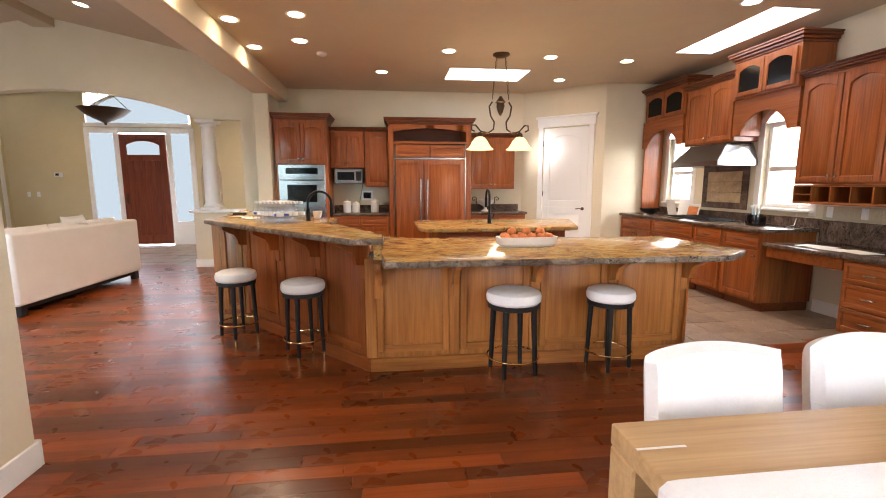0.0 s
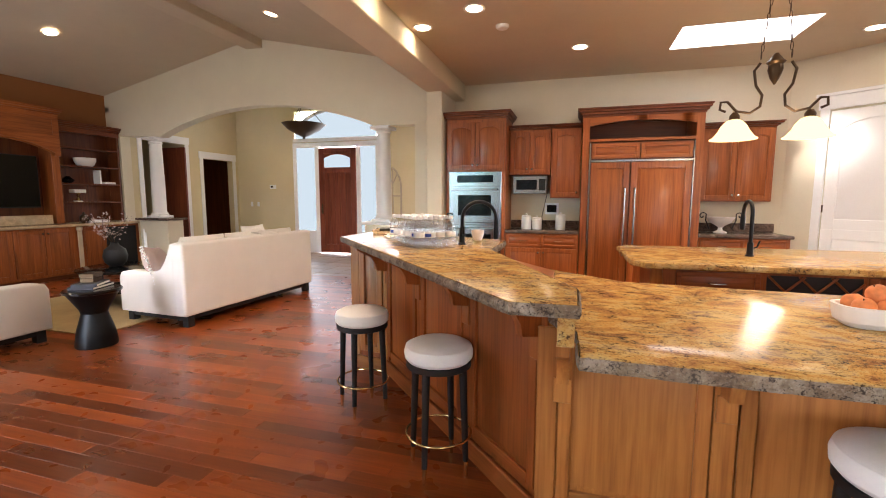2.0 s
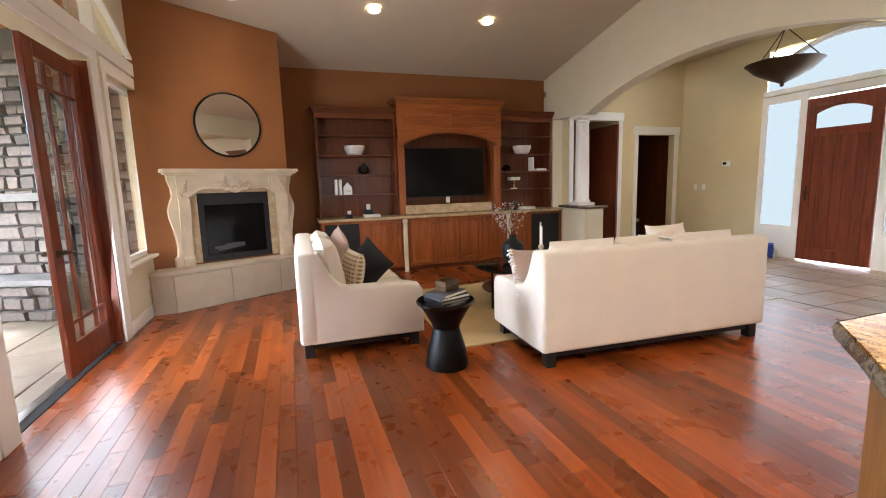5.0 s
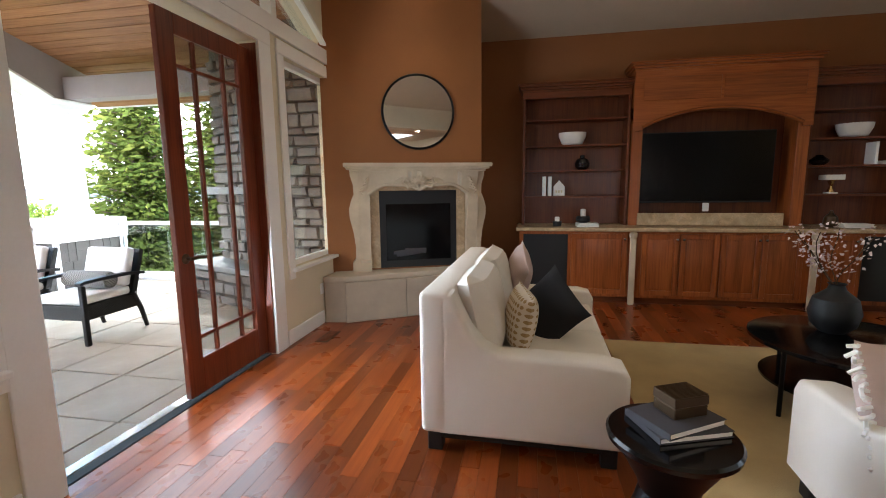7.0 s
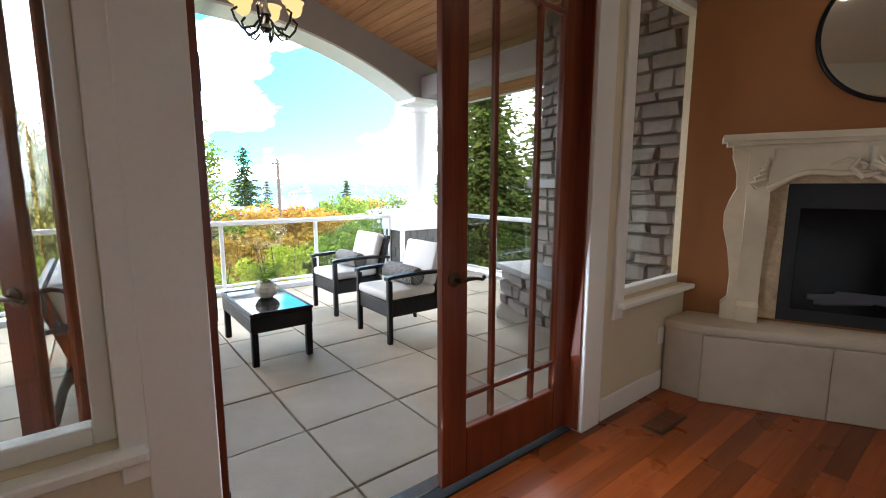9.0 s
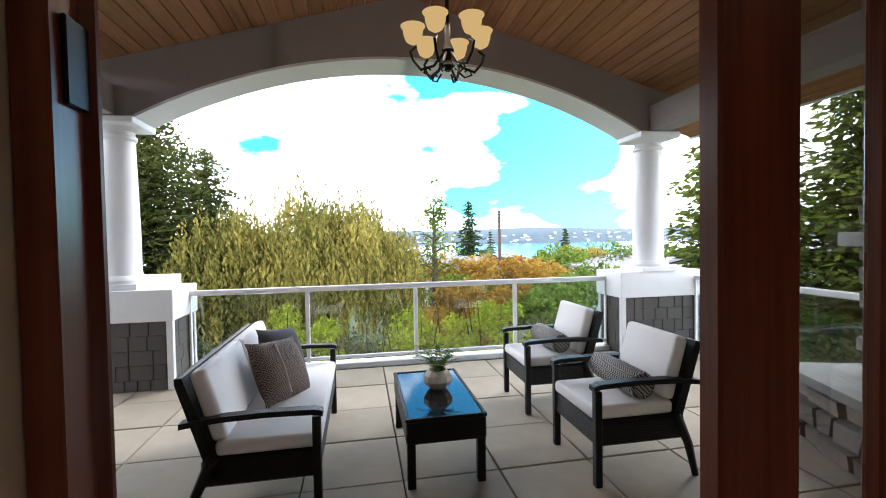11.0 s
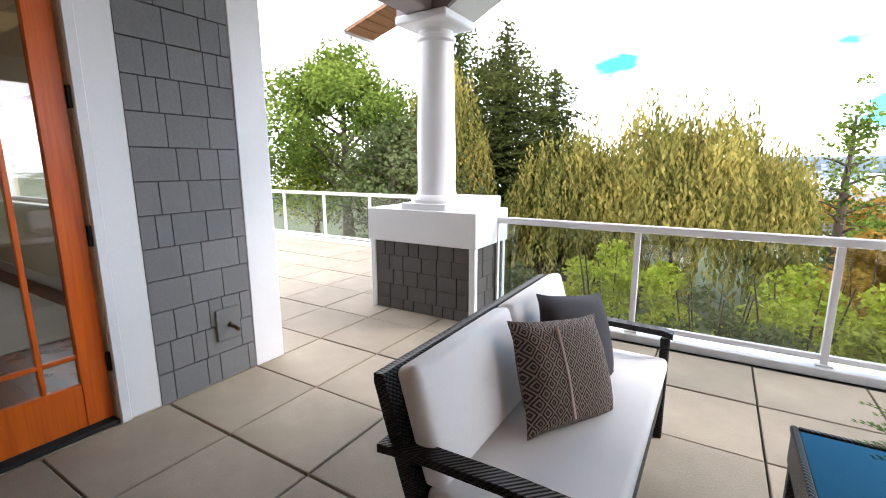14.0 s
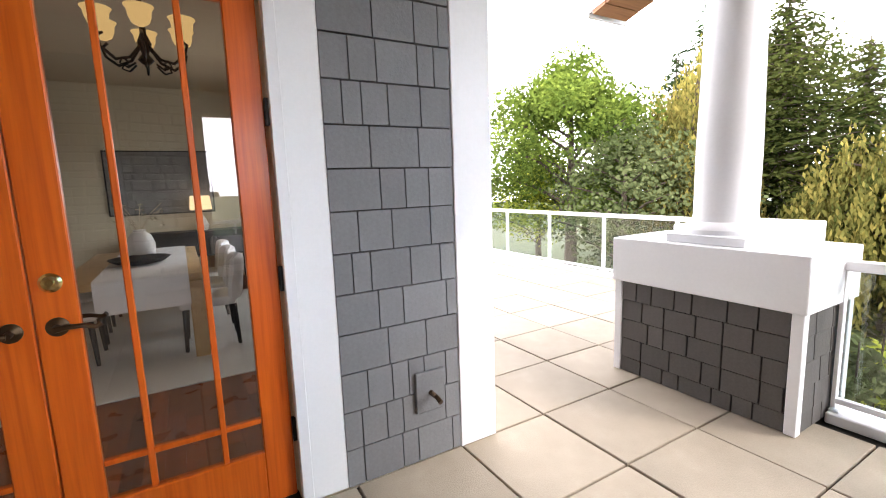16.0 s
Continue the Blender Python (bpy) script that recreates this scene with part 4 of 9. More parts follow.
for x0, x1 in ((0.02, 0.49), (0.51, 1.21)):
    d = part("door", front_panel(B(), x0, x1, 0.12, 1.83, 0, 0.075, 0.022), cherry_z, fridge)
    hx = x1 - 0.05 if x0 < 0.3 else x0 + 0.05
    part("handle", tube(B(), [(hx, -0.02, 0.62), (hx, -0.065, 0.62), (hx, -0.065, 1.50), (hx, -0.02, 1.50)], 0.012, 10), steel, d, "long steel bar handle")
for x0, x1 in ((0.02, 0.60), (0.62, 1.21)):
    part("grille_panel", front_panel(B(), x0, x1, 1.88, 2.07, 0, 0.045, 0.022), cherry_x, fridge)
for x in (-0.003, 1.222):
    part("steel_trim", box(B(), x, x + 0.012, -0.012, 0.02, 0.1, 2.09), steel, fridge)
part("steel_trim", box(B(), 0.01, 1.22, -0.012, 0.02, 1.84, 1.865), steel, fridge)
# uppers right of the fridge and the base runs
cabinet("cherry wall cabinet with two arched doors", pose(1.56, 7.92, 0), 0.82, 1.33, 2.25, 0.33, [(0.02, 0.405, 1.35, 2.22, 'al'), (0.415, 0.80, 1.35, 2.22, 'ar')], cherry_z, cherry_x, 0.07, name="wall_cabinet", arch=0.04)
cabinet("cherry base cabinet with two drawers and doors", pose(-0.90, KY, 0), 0.99, 0, 0.88, 0.6, [(0.02, 0.49, 0.70, 0.86, 'drawer'), (0.50, 0.97, 0.70, 0.86, 'drawer'), (0.02, 0.49, 0.13, 0.68, 'dl'), (0.50, 0.97, 0.13, 0.68, 'dr')], cherry_z, cherry_x, 0, 0.1, name="base_cabinet")
cabinet("cherry base cabinet with two drawers and doors", pose(1.54, KY, 0), 0.98, 0, 0.88, 0.6, [(0.02, 0.485, 0.70, 0.86, 'drawer'), (0.495, 0.96, 0.70, 0.86, 'drawer'), (0.02, 0.485, 0.13, 0.68, 'dl'), (0.495, 0.96, 0.13, 0.68, 'dr')], cherry_z, cherry_x, 0, 0.1, name="base_cabinet")
for x0, x1 in ((-0.90, 0.095), (1.54, 2.55)):
    w = thing("worktop", "polished dark granite worktop with a low splashback", "worktop", pose(x0, KY, 0.88))
    part("slab", box(B(), 0, x1 - x0, -0.03, 0.6, 0.002, 0.042, 0.01, 2), dark_granite, w)
    part("splashback", box(B(), 0, x1 - x0, 0.575, 0.598, 0.044, 0.16, 0.003), dark_granite, w)

# pantry door
pd = thing("door_1", "white arched two-panel pantry door, closed", "door", PD_M, kind="structure")
bm = box(B(), 0.43, 1.25, 0.03, 0.07, 0.005, 2.41)
leaf = part("leaf", bm, white_paint, pd)
bm = B()
front_panel(bm, 0.43, 1.25, 0.005, 1.0, 0, 0.12, 0.02)
front_panel(bm, 0.43, 1.25, 1.0, 2.41, 0.10, 0.12, 0.02)
part("panels", bm, white_paint, pd, m=pose(0, 0.03, 0))
bm = B()
box(bm, 0.33, 0.42, -0.02, 0.02, 0, 2.43, 0.004)
box(bm, 1.26, 1.35, -0.02, 0.02, 0, 2.43, 0.004)
box(bm, 0.31, 1.37, -0.025, 0.02, 2.43, 2.58, 0.004)
box(bm, 0.28, 1.40, -0.04, 0.02, 2.58, 2.62, 0.006)
part("casing", bm, white_paint, pd)
bm = B()
lathe(bm, [(0.028, 0), (0.028, 0.008), (0.01, 0.012), (0.01, 0.045)], 14)
bmesh.ops.rotate(bm, verts=bm.verts[:], matrix=Euler((radians(90), 0, 0)).to_matrix())
tube(bm, [(0, -0.045, 0), (-0.05, -0.05, 0.004), (-0.11, -0.045, -0.004)], 0.008, 8)
part("handle", bm, bronze, pd, "dark bronze lever", pose(1.19, 0.0, 0.98))
for z in (0.3, 1.2, 2.1):
    part("hinge", box(B(), 0.42, 0.435, 0.0, 0.012, z, z + 0.09), bronze, pd)

# main island, its raised bar and their worktops
ISL = [(-0.04, 3.14), (2.46, 3.14), (2.46, 3.72), (0.35, 3.80), (-0.04, 3.9)]
island = thing("kitchen_island", "maple-panelled kitchen island with corbels", "island")
part("base", prism(B(), ccw(ISL), 0.10, 0.8775), maple_z, island)
BAR = [(-0.04, 3.14), (-0.04, 3.5), (-0.62, 4.3), (-1.2, 4.7), (-1.24, 5.95), (-1.62, 5.95), (-1.62, 4.55), (-1.32, 4.50)]
bar_base = thing("breakfast_bar", "raised cherry-panelled breakfast bar with corbels", "island")
part("base", prism(B(), ccw(BAR), 0.10, 1.0295), cherry_z, bar_base)


def raised_field(bm, x0, x1, z0, z1):
    """A panel with a bevelled, raised middle."""
    loops = [[bm.verts.new((x, y, z)) for x, z in ((x0 + e, z0 + e), (x1 - e, z0 + e), (x1 - e, z1 - e), (x0 + e, z1 - e))]
             for e, y in ((0, 0.0), (0, -0.006), (0.008, -0.0065), (0.034, -0.017))]
    for p, q in zip(loops, loops[1:]):
        for i in range(4):
            bm.faces.new((p[i], p[(i + 1) % 4], q[(i + 1) % 4], q[i]))
    bm.faces.new(loops[-1])
    bmesh.ops.recalc_face_normals(bm, faces=bm.faces[:])
    return bm


def island_face(parent, a, b, z1, n, zw, xw, skirt=0.105):
    """Panels, posts and a skirting board along a face from a to b."""
    a, b = Vector(a), Vector(b)
    L = (b - a).length
    m = pose(a.x, a.y, 0, 0, 0, math.degrees(math.atan2(b.y - a.y, b.x - a.x)))
    part("skirting", box(B(), -0.012, L + 0.004, -0.028, 0.0, 0.0, skirt, 0.006), xw, parent, m=m)
    w = L / n
    for i in range(n):
        xa, xb, za, zb, st = i * w + 0.045, (i + 1) * w - 0.045, 0.15, z1 - 0.02, 0.05
        panel = part("panel", raised_field(B(), xa + st, xb - st, za + st, zb - st), zw, parent, m=m)
        for x0 in (xa, xb - st):
            part("stile", box(B(), x0, x0 + st, -0.022, 0, za, zb, 0.003), zw, panel)
        for z0 in (za, zb - st):
            part("rail", box(B(), xa + st, xb - st, -0.022, 0, z0, z0 + st, 0.003), xw, panel)
        part("post", box(B(), i * w - 0.04, i * w + 0.04, -0.014, 0.0, skirt + 0.002, z1 - 0.004, 0.004), zw, parent, m=m)
    part("post", box(B(), L - 0.04, L, -0.014, 0.0, skirt + 0.002, z1 - 0.004, 0.004), zw, parent, m=m)
    return m, w


def corbel(parent, m, x, z, mat_, d=0.20, h=0.20):
    bm = B()
    prof = [(0, 0), (-d, 0), (-d, -0.035), (-d * 0.88, -0.05), (-d * 0.55, -h * 0.45), (-d * 0.42, -h * 0.7), (-d * 0.38, -h * 0.95), (-0.02, -h * 1.0), (0, -h)]
    a_ = [bm.verts.new((-0.022, y, z_)) for y, z_ in prof]
    c_ = [bm.verts.new((0.022, y, z_)) for y, z_ in prof]
    bm.faces.new(a_)
    bm.faces.new(c_[::-1])
    k = len(prof)
    for i in range(k):
        bm.faces.new((a_[(i + 1) % k], a_[i], c_[i], c_[(i + 1) % k]))
    bmesh.ops.recalc_face_normals(bm, faces=bm.faces[:])
    part("corbel", bm, mat_, parent, m=m @ pose(x, -0.014, z))
    part("corbel_plate", box(B(), -0.035, 0.035, -0.012, 0, -h - 0.10, -h, 0.003), mat_, parent, m=m @ pose(x, -0.016, z))


m, w = island_face(island, (-0.04, 3.14), (2.46, 3.14), 0.87, 4, maple_z, maple_x)
for i, x in enumerate((0.06, w, 2 * w, 3 * w, 4 * w - 0.02)):
    corbel(island, m, x, 0.868, maple_z, 0.24)
m, w = island_face(bar_base, (-1.32, 4.50), (-0.04, 3.14), 1.02, 3, cherry_z, cherry_x)
for x in (0.03, w, 2 * w, 3 * w - 0.05):
    corbel(bar_base, m, x, 1.018, cherry_z, 0.24)
m, w = island_face(bar_base, (-1.62, 4.55), (-1.32, 4.50), 1.02, 1, maple_z, maple_x)
island_face(bar_base, (-1.62, 5.95), (-1.62, 4.55), 1.02, 2, maple_z, maple_x)
island_face(island, (2.46, 3.14), (2.46, 3.72), 0.87, 1, maple_z, maple_x)


def chiselled_edge(parent, pts, z0, z1, seed):
    """A rough, hand-broken band of stone round the edge of a slab."""
    r_ = random.Random(seed)
    pts = ccw(pts)
    loop = []
    for (xa, ya), (xb, yb) in zip(pts, pts[1:] + pts[:1]):
        a, b = Vector((xa, ya)), Vector((xb, yb))
        n = max(1, int((b - a).length / 0.022))
        out_ = Vector(((b - a).y, -(b - a).x)).normalized()
        loop += [(a.lerp(b, k / n), out_) for k in range(n)]
    bm = B()
    rings = []
    for f, o in ((0.04, 0.001), (0.3, 0.006), (0.62, 0.007), (0.94, 0.001)):
        rings.append([bm.verts.new((q.x + d.x * (o + r_.uniform(0, 0.006)), q.y + d.y * (o + r_.uniform(0, 0.006)), z0 + (z1 - z0) * f + r_.uniform(-0.003, 0.003) * (0.1 < f < 0.9))) for q, d in loop])
    k = len(loop)
    for a, b in zip(rings, rings[1:]):
        for i in range(k):
            bm.faces.new((a[i], a[(i + 1) % k], b[(i + 1) % k], b[i]))
    part("edge", bm, granite_edge, parent, "rough chiselled pale stone edge", smooth=0)


LOW = [(0.07, 2.66), (2.43, 2.63), (2.72, 2.86), (2.62, 3.75), (0.3, 3.9), (-0.36, 4.45), (-0.46, 4.12), (0.07, 2.9)]
low = thing("island_worktop", "gold and brown granite island worktop, polished", "worktop")
part("slab", prism(B(), ccw(LOW), 0.878, 0.922, b=0.006), granite, low)
chiselled_edge(low, LOW, 0.878, 0.922, 51)
BTOP = [(0.06, 2.65), (-0.13, 2.64), (-1.58, 4.32), (-1.67, 4.42), (-1.68, 6.05), (-1.62, 6.12), (-1.25, 6.12), (-1.12, 4.78), (-0.80, 4.70), (-0.42, 4.48), (-0.42, 3.9), (0.06, 2.88)]
top = thing("bar_worktop", "raised gold granite bar worktop with a thick edge", "worktop")
part("slab", prism(B(), ccw(BTOP), 1.03, 1.072, b=0.006), granite, top)
chiselled_edge(top, BTOP, 1.03, 1.072, 52)
part("riser", box(B(), 0.005, 0.055, 2.72, 2.9, 0.924, 1.02), granite, top)
# second island with sink, drawer and wine rack
isl2 = thing("prep_island", "cherry prep island with a drawer and a wine rack", "island")
part("base", prism(B(), ccw([(0.60, 4.84), (2.15, 4.88), (2.42, 5.75), (0.62, 5.7)]), 0.1, 0.878), cherry_z, isl2)
part("toe_kick", prism(B(), ccw([(0.66, 4.92), (2.1, 4.95), (2.36, 5.68), (0.68, 5.64)]), 0.0, 0.1), dark_x, isl2)
m = pose(0.60, 4.84, 0, 0, 0, 1.5)
dr = part("drawer", front_panel(B(), 0.14, 0.66, 0.70, 0.86, 0, 0.032), cherry_x, isl2, m=m)
pull(dr, 0.40, 0.78)
part("door", front_panel(B(), 0.14, 0.66, 0.14, 0.68), cherry_z, isl2, m=m)
part("door", front_panel(B(), 1.26, 1.52, 0.14, 0.86), cherry_z, isl2, m=m)
# no real hollow: a black sheet paints the shade behind the lattice
part("rack_hollow", box(B(), 0.70, 1.24, -0.006, 0.0, 0.46, 0.85), black_matt, isl2, "black sheet painting the shade inside the wine rack", m=m)
bm = B()
for i in range(5):
    for s in (-1, 1):
        x = 0.70 + 0.18 * (i - 1)
        a_, b_ = (x, 0.46), (x + 0.39, 0.85)
        if s < 0:
            a_, b_ = (x, 0.85), (x + 0.39, 0.46)
        t0, t1 = max(0, (0.70 - a_[0]) / 0.39), min(1, (1.24 - a_[0]) / 0.39)
        if t1 - t0 > 0.05:
            q = lambda t: (a_[0] + 0.39 * t, -0.02 - 0.006 * (s > 0), a_[1] + (b_[1] - a_[1]) * t)
            tube(bm, [q(t0), q(t1)], 0.008, 6)
part("rack_lattice", bm, cherry_x, isl2, m=m)
part("corner_post", lathe(B(), [(0.035, 0.1), (0.035, 0.3), (0.05, 0.34), (0.03, 0.40), (0.045, 0.52), (0.03, 0.66), (0.05, 0.72), (0.04, 0.878)], 14), maple_z, isl2, m=pose(0.62, 4.86, 0))
t2 = thing("prep_worktop", "polished granite worktop of the prep island", "worktop")
part("slab", prism(B(), ccw([(0.44, 4.86), (0.52, 4.72), (2.16, 4.76), (2.30, 4.86), (2.62, 5.9), (2.5, 6.0), (0.5, 5.95), (0.42, 5.8)]), 0.88, 0.925, b=0.012), granite, t2)

# right-hand wall: base run, cooker, hood, cabinets and desk
EX, EXU = 4.10, 4.42        # faces of base and wall cabinets
def east(y):
    return pose(EX, y, 0, 0, 0, -90)
def east_up(y):
    return pose(EXU, y, 0, 0, 0, -90)
for y, w in ((7.18, 0.92), (6.25, 0.95), (5.29, 0.5), (4.78, 0.56)):
    fr_ = [(0.02, w - 0.02, 0.70, 0.86, 'drawer')] + ([(0.02, w / 2 - 0.005, 0.13, 0.68, 'dl'), (w / 2 + 0.005, w - 0.02, 0.13, 0.68, 'dr')] if w > 0.6 else [(0.02, w - 0.02, 0.13, 0.68, 'dl')])
    cabinet("cherry base cabinet with drawer and doors", east(y), w, 0, 0.88, 0.66, fr_, cherry_z, cherry_x, 0, 0.1, name="base_cabinet", group="base cabinets along the range wall")
rw = thing("range_worktop", "dark granite worktop along the range wall", "worktop", pose(0, 0, 0.88))
part("slab", box(B(), EX - 0.04, 4.77, 4.19, 7.2, 0.002, 0.042, 0.01, 2), dark_granite, rw)
part("splashback", box(B(), 4.745, 4.775, 4.19, 7.2, 0.044, 0.15, 0.003), dark_granite, rw)
# desk
dk = thing("writing_desk", "lower granite desk top with a tall splashback", "desk", pose(0, 0, 0))
part("slab", box(B(), EX - 0.02, 4.77, 2.4, 4.185, 0.745, 0.785, 0.01, 2), dark_granite, dk)
part("splashback", box(B(), 4.74, 4.772, 2.4, 4.185, 0.787, 1.02, 0.003), dark_granite, dk)
part("apron", box(B(), EX + 0.03, EX + 0.05, 3.36, 4.18, 0.63, 0.743, 0.004), cherry_x, dk, "cherry drawer apron")
cabinet("cherry desk pedestal with three drawers", pose(EX + 0.02, 3.34, 0, 0, 0, -90), 0.52, 0, 0.743, 0.6, [(0.02, 0.50, 0.55, 0.72, 'drawer'), (0.02, 0.50, 0.33, 0.53, 'drawer'), (0.02, 0.50, 0.12, 0.31, 'drawer')], cherry_z, cherry_x, 0, 0.08, name="desk_pedestal")
structure("baseboard", box(B(), 4.76, 4.778, 3.36, 4.19, 0, 0.14, 0.006), white_paint, "white baseboard in the desk's knee hole", "baseboard")
# wall cabinets
cabinet("tall glazed cherry wall cabinet over an arched niche", east_up(7.16), 1.04, 2.42, 2.86, 0.34, [(0.04, 0.515, 2.45, 2.83, 'glass'), (0.525, 1.0, 2.45, 2.83, 'glass')], cherry_z, cherry_x, 0.10, name="wall_cabinet")
cabinet("cherry wall cabinet over the range hood", east_up(6.10), 0.95, 1.94, 2.72, 0.34, [(0.03, 0.485, 1.97, 2.69, 'al'), (0.495, 0.92, 1.97, 2.69, 'ar')], cherry_z, cherry_x, 0.08, name="wall_cabinet", arch=0.05)
cabinet("tall glazed cherry wall cabinet over an arched window", pose(EXU - 0.06, 5.14, 0, 0, 0, -90), 0.90, 2.42, 2.86, 0.40, [(0.04, 0.445, 2.45, 2.83, 'glass'), (0.455, 0.86, 2.45, 2.83, 'glass')], cherry_z, cherry_x, 0.11, name="wall_cabinet")
cabinet("cherry wall cabinet with arched doors above pigeonholes", east_up(4.23), 1.3, 1.40, 2.48, 0.34, [(0.02, 0.43, 1.42, 2.45, 'al'), (0.44, 0.86, 1.42, 2.45, 'ar'), (0.87, 1.28, 1.42, 2.45, 'al')], cherry_z, cherry_x, 0.08, name="wall_cabinet", arch=0.06)
cabinet("cherry wall cabinet with arched doors above the desk", east_up(2.92), 1.3, 1.40, 2.48, 0.34, [(0.02, 0.64, 1.42, 2.45, 'al'), (0.65, 1.28, 1.42, 2.45, 'ar')], cherry_z, cherry_x, 0.08, name="wall_cabinet", arch=0.06)
ph = thing("pigeonhole_shelf", "cherry pigeonhole shelf under the wall cabinets", "shelf", east_up(4.23))
part("top", box(B(), 0, 2.6, 0, 0.33, 1.375, 1.398), cherry_x, ph)
part("bottom", box(B(), 0, 2.6, 0, 0.33, 1.20, 1.222, 0.003), cherry_x, ph)
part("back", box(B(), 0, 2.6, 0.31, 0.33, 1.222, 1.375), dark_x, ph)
for i in range(13):
    part("divider", box(B(), 0.2 * i, 0.2 * i + 0.014, 0.002, 0.31, 1.222, 1.375), cherry_z, ph)
part("divider", box(B(), 0.014, 0.2, 0.002, 0.31, 1.29, 1.302), cherry_x, ph)
# arched niches beside the hood
for y, w, zt in ((7.16, 1.04, 2.42), (5.14, 0.90, 2.42)):
    nn = thing("arched_valance", "arched cherry valance framing a kitchen window", "valance", pose(EXU - 0.03, y, 0, 0, 0, -90))
    outline = [(0, 2.0), (0.13, 2.0)] + bow(0.13, w - 0.13, 2.05, 0.20, 14) + [(w - 0.13, 2.0), (w, 2.0), (w, zt), (0, zt)]
    part("arch", slab_xz(B(), outline, 0, 0.03), cherry_x, nn)
    for x in (0.0, w - 0.03):
        part("side", box(B(), x, x + 0.03, 0.032, 0.36, 0.94 if y > 7 and x < 0.1 else 2.0, zt, 0.003), cherry_z, nn)
hood = thing("range_hood", "stainless tapered range hood under the cabinet", "hood", pose(EXU, 5.575, 0, 0, 0, -90))
bm = B()
lo = [(-0.46, -0.22, 1.64), (0.46, -0.22, 1.64), (0.46, 0.34, 1.64), (-0.46, 0.34, 1.64)]
mid = [(-0.46, -0.22, 1.70), (0.46, -0.22, 1.70), (0.46, 0.34, 1.70), (-0.46, 0.34, 1.70)]
hi = [(-0.36, -0.02, 1.93), (0.36, -0.02, 1.93), (0.36, 0.34, 1.93), (-0.36, 0.34, 1.93)]
rg = [[bm.verts.new(p) for p in q] for q in (lo, mid, hi)]
for a_, b_ in zip(rg, rg[1:]):
    for i in range(4):
        bm.faces.new((a_[i], a_[(i + 1) % 4], b_[(i + 1) % 4], b_[i]))
bm.faces.new(rg[0][::-1])
bm.faces.new(rg[2])
part("canopy", bm, steel, hood)
tp = thing("tile_picture", "framed cream tile panel behind the cooker", "tile panel", pose(4.772, 5.665, 0.98, 0, 0, -90))
part("frame", box(B(), -0.43, 0.43, -0.012, 0, 0.09, 0.66, 0.003), dark_granite, tp, "dark tile border")
for r in range(3):
    part("tile", box(B(), -0.32, 0.32, -0.018, -0.013, 0.175 + r * 0.142, 0.313 + r * 0.142, 0.003), travertine, tp)
hob = thing("gas_hob", "stainless gas hob with black grates", "hob", pose(4.42, 5.60, 0.924, 0, 0, -90))
part("plate", box(B(), -0.42, 0.42, -0.25, 0.22, 0, 0.012, 0.004), steel, hob)
for i in (-1, 0, 1):
    bm = B()
    for k in range(3):
        box(bm, i * 0.27 - 0.12, i * 0.27 + 0.12, -0.2 + k * 0.17, -0.185 + k * 0.17, 0.014, 0.04, 0.003)
        box(bm, i * 0.27 - 0.12 + k * 0.11, i * 0.27 - 0.105 + k * 0.11, -0.2, 0.155, 0.014, 0.038, 0.003)
    part("grate", bm, black_matt, hob)


def sash_window(name, m, w, z0, z1, label, arch=0.0):
    """A white window in a wall opening: local x across, local y into the wall, its sill towards the room."""
    win = thing(name, label, "window", m, kind="structure")
    bm = B()
    for q in ((0, 0.05, z0, z1), (w - 0.05, w, z0, z1), (0.05, w - 0.05, z0, z0 + 0.05), (0.05, w - 0.05, z1 - 0.05, z1)):
        box(bm, q[0], q[1], 0.05, 0.11, q[2], q[3], 0.004)
    part("window_frame", bm, white_paint, win)
    part("window_sill", box(B(), -0.06, w + 0.06, -0.06, 0.05, z0 - 0.035, z0 - 0.002, 0.006), white_paint, win)
    g = part("pane", box(B(), 0.05, w - 0.05, 0.075, 0.081, z0 + 0.05, z1 - 0.05), glass, win)
    g.visible_shadow = False
    return win


for n, (y0, y1) in enumerate(((6.98, 6.38), (5.06, 4.36))):
    win = sash_window("window_%d" % (n + 1), pose(4.78, y0, 0, 0, 0, -90), y0 - y1, 1.12, 2.15, "white kitchen window with a lowered sash")
    part("meeting_rail", box(B(), 0.05, y0 - y1 - 0.05, 0.06, 0.10, 1.56, 1.62, 0.004), white_paint, win)
    bm = B()
    box(bm, -0.09, 0.0, -0.012, 0.0, 1.05, 2.22, 0.004)
    box(bm, y0 - y1, y0 - y1 + 0.09, -0.012, 0.0, 1.05, 2.22, 0.004)
    part("casing", bm, white_paint, win)
for y in (6.68, 4.71):
    sh = thing("arched_window_head", "white arched head of the kitchen window", "window", pose(4.775, y, 0, 0, 0, -90), kind="structure")
    bm = B()
    o, i_ = bow(-0.42, 0.42, 2.152, 0.24, 12), bow(-0.33, 0.33, 2.152, 0.17, 12)
    for (a1, b1), (a2, b2), (c1, d1), (c2, d2) in zip(o, o[1:], i_, i_[1:]):
        slab_xz(bm, [(c1, d1), (c2, d2), (a2, b2), (a1, b1)], -0.02, 0)
    part("casing", bm, white_paint, sh)
    bm = B()
    slab_xz(bm, i_, -0.006, 0)
    # glowing sheet on the solid wall, in place of sky through an opening
    part("pane", bm, day_glow, sh, "arched pane glowing in place of the sky")

# beige tiles between worktop and wall cabinets
wt = thing("wall_tiles", "beige stone wall tiles behind the range", "wall tiles", kind="structure")
wt_me = bpy.data.meshes.new("tile")
wt_bm = box(B(), -0.0035, 0.0, 0.001, 0.147, 0.001, 0.147, 0.0012)
wt_bm.to_mesh(wt_me)
wt_bm.free()
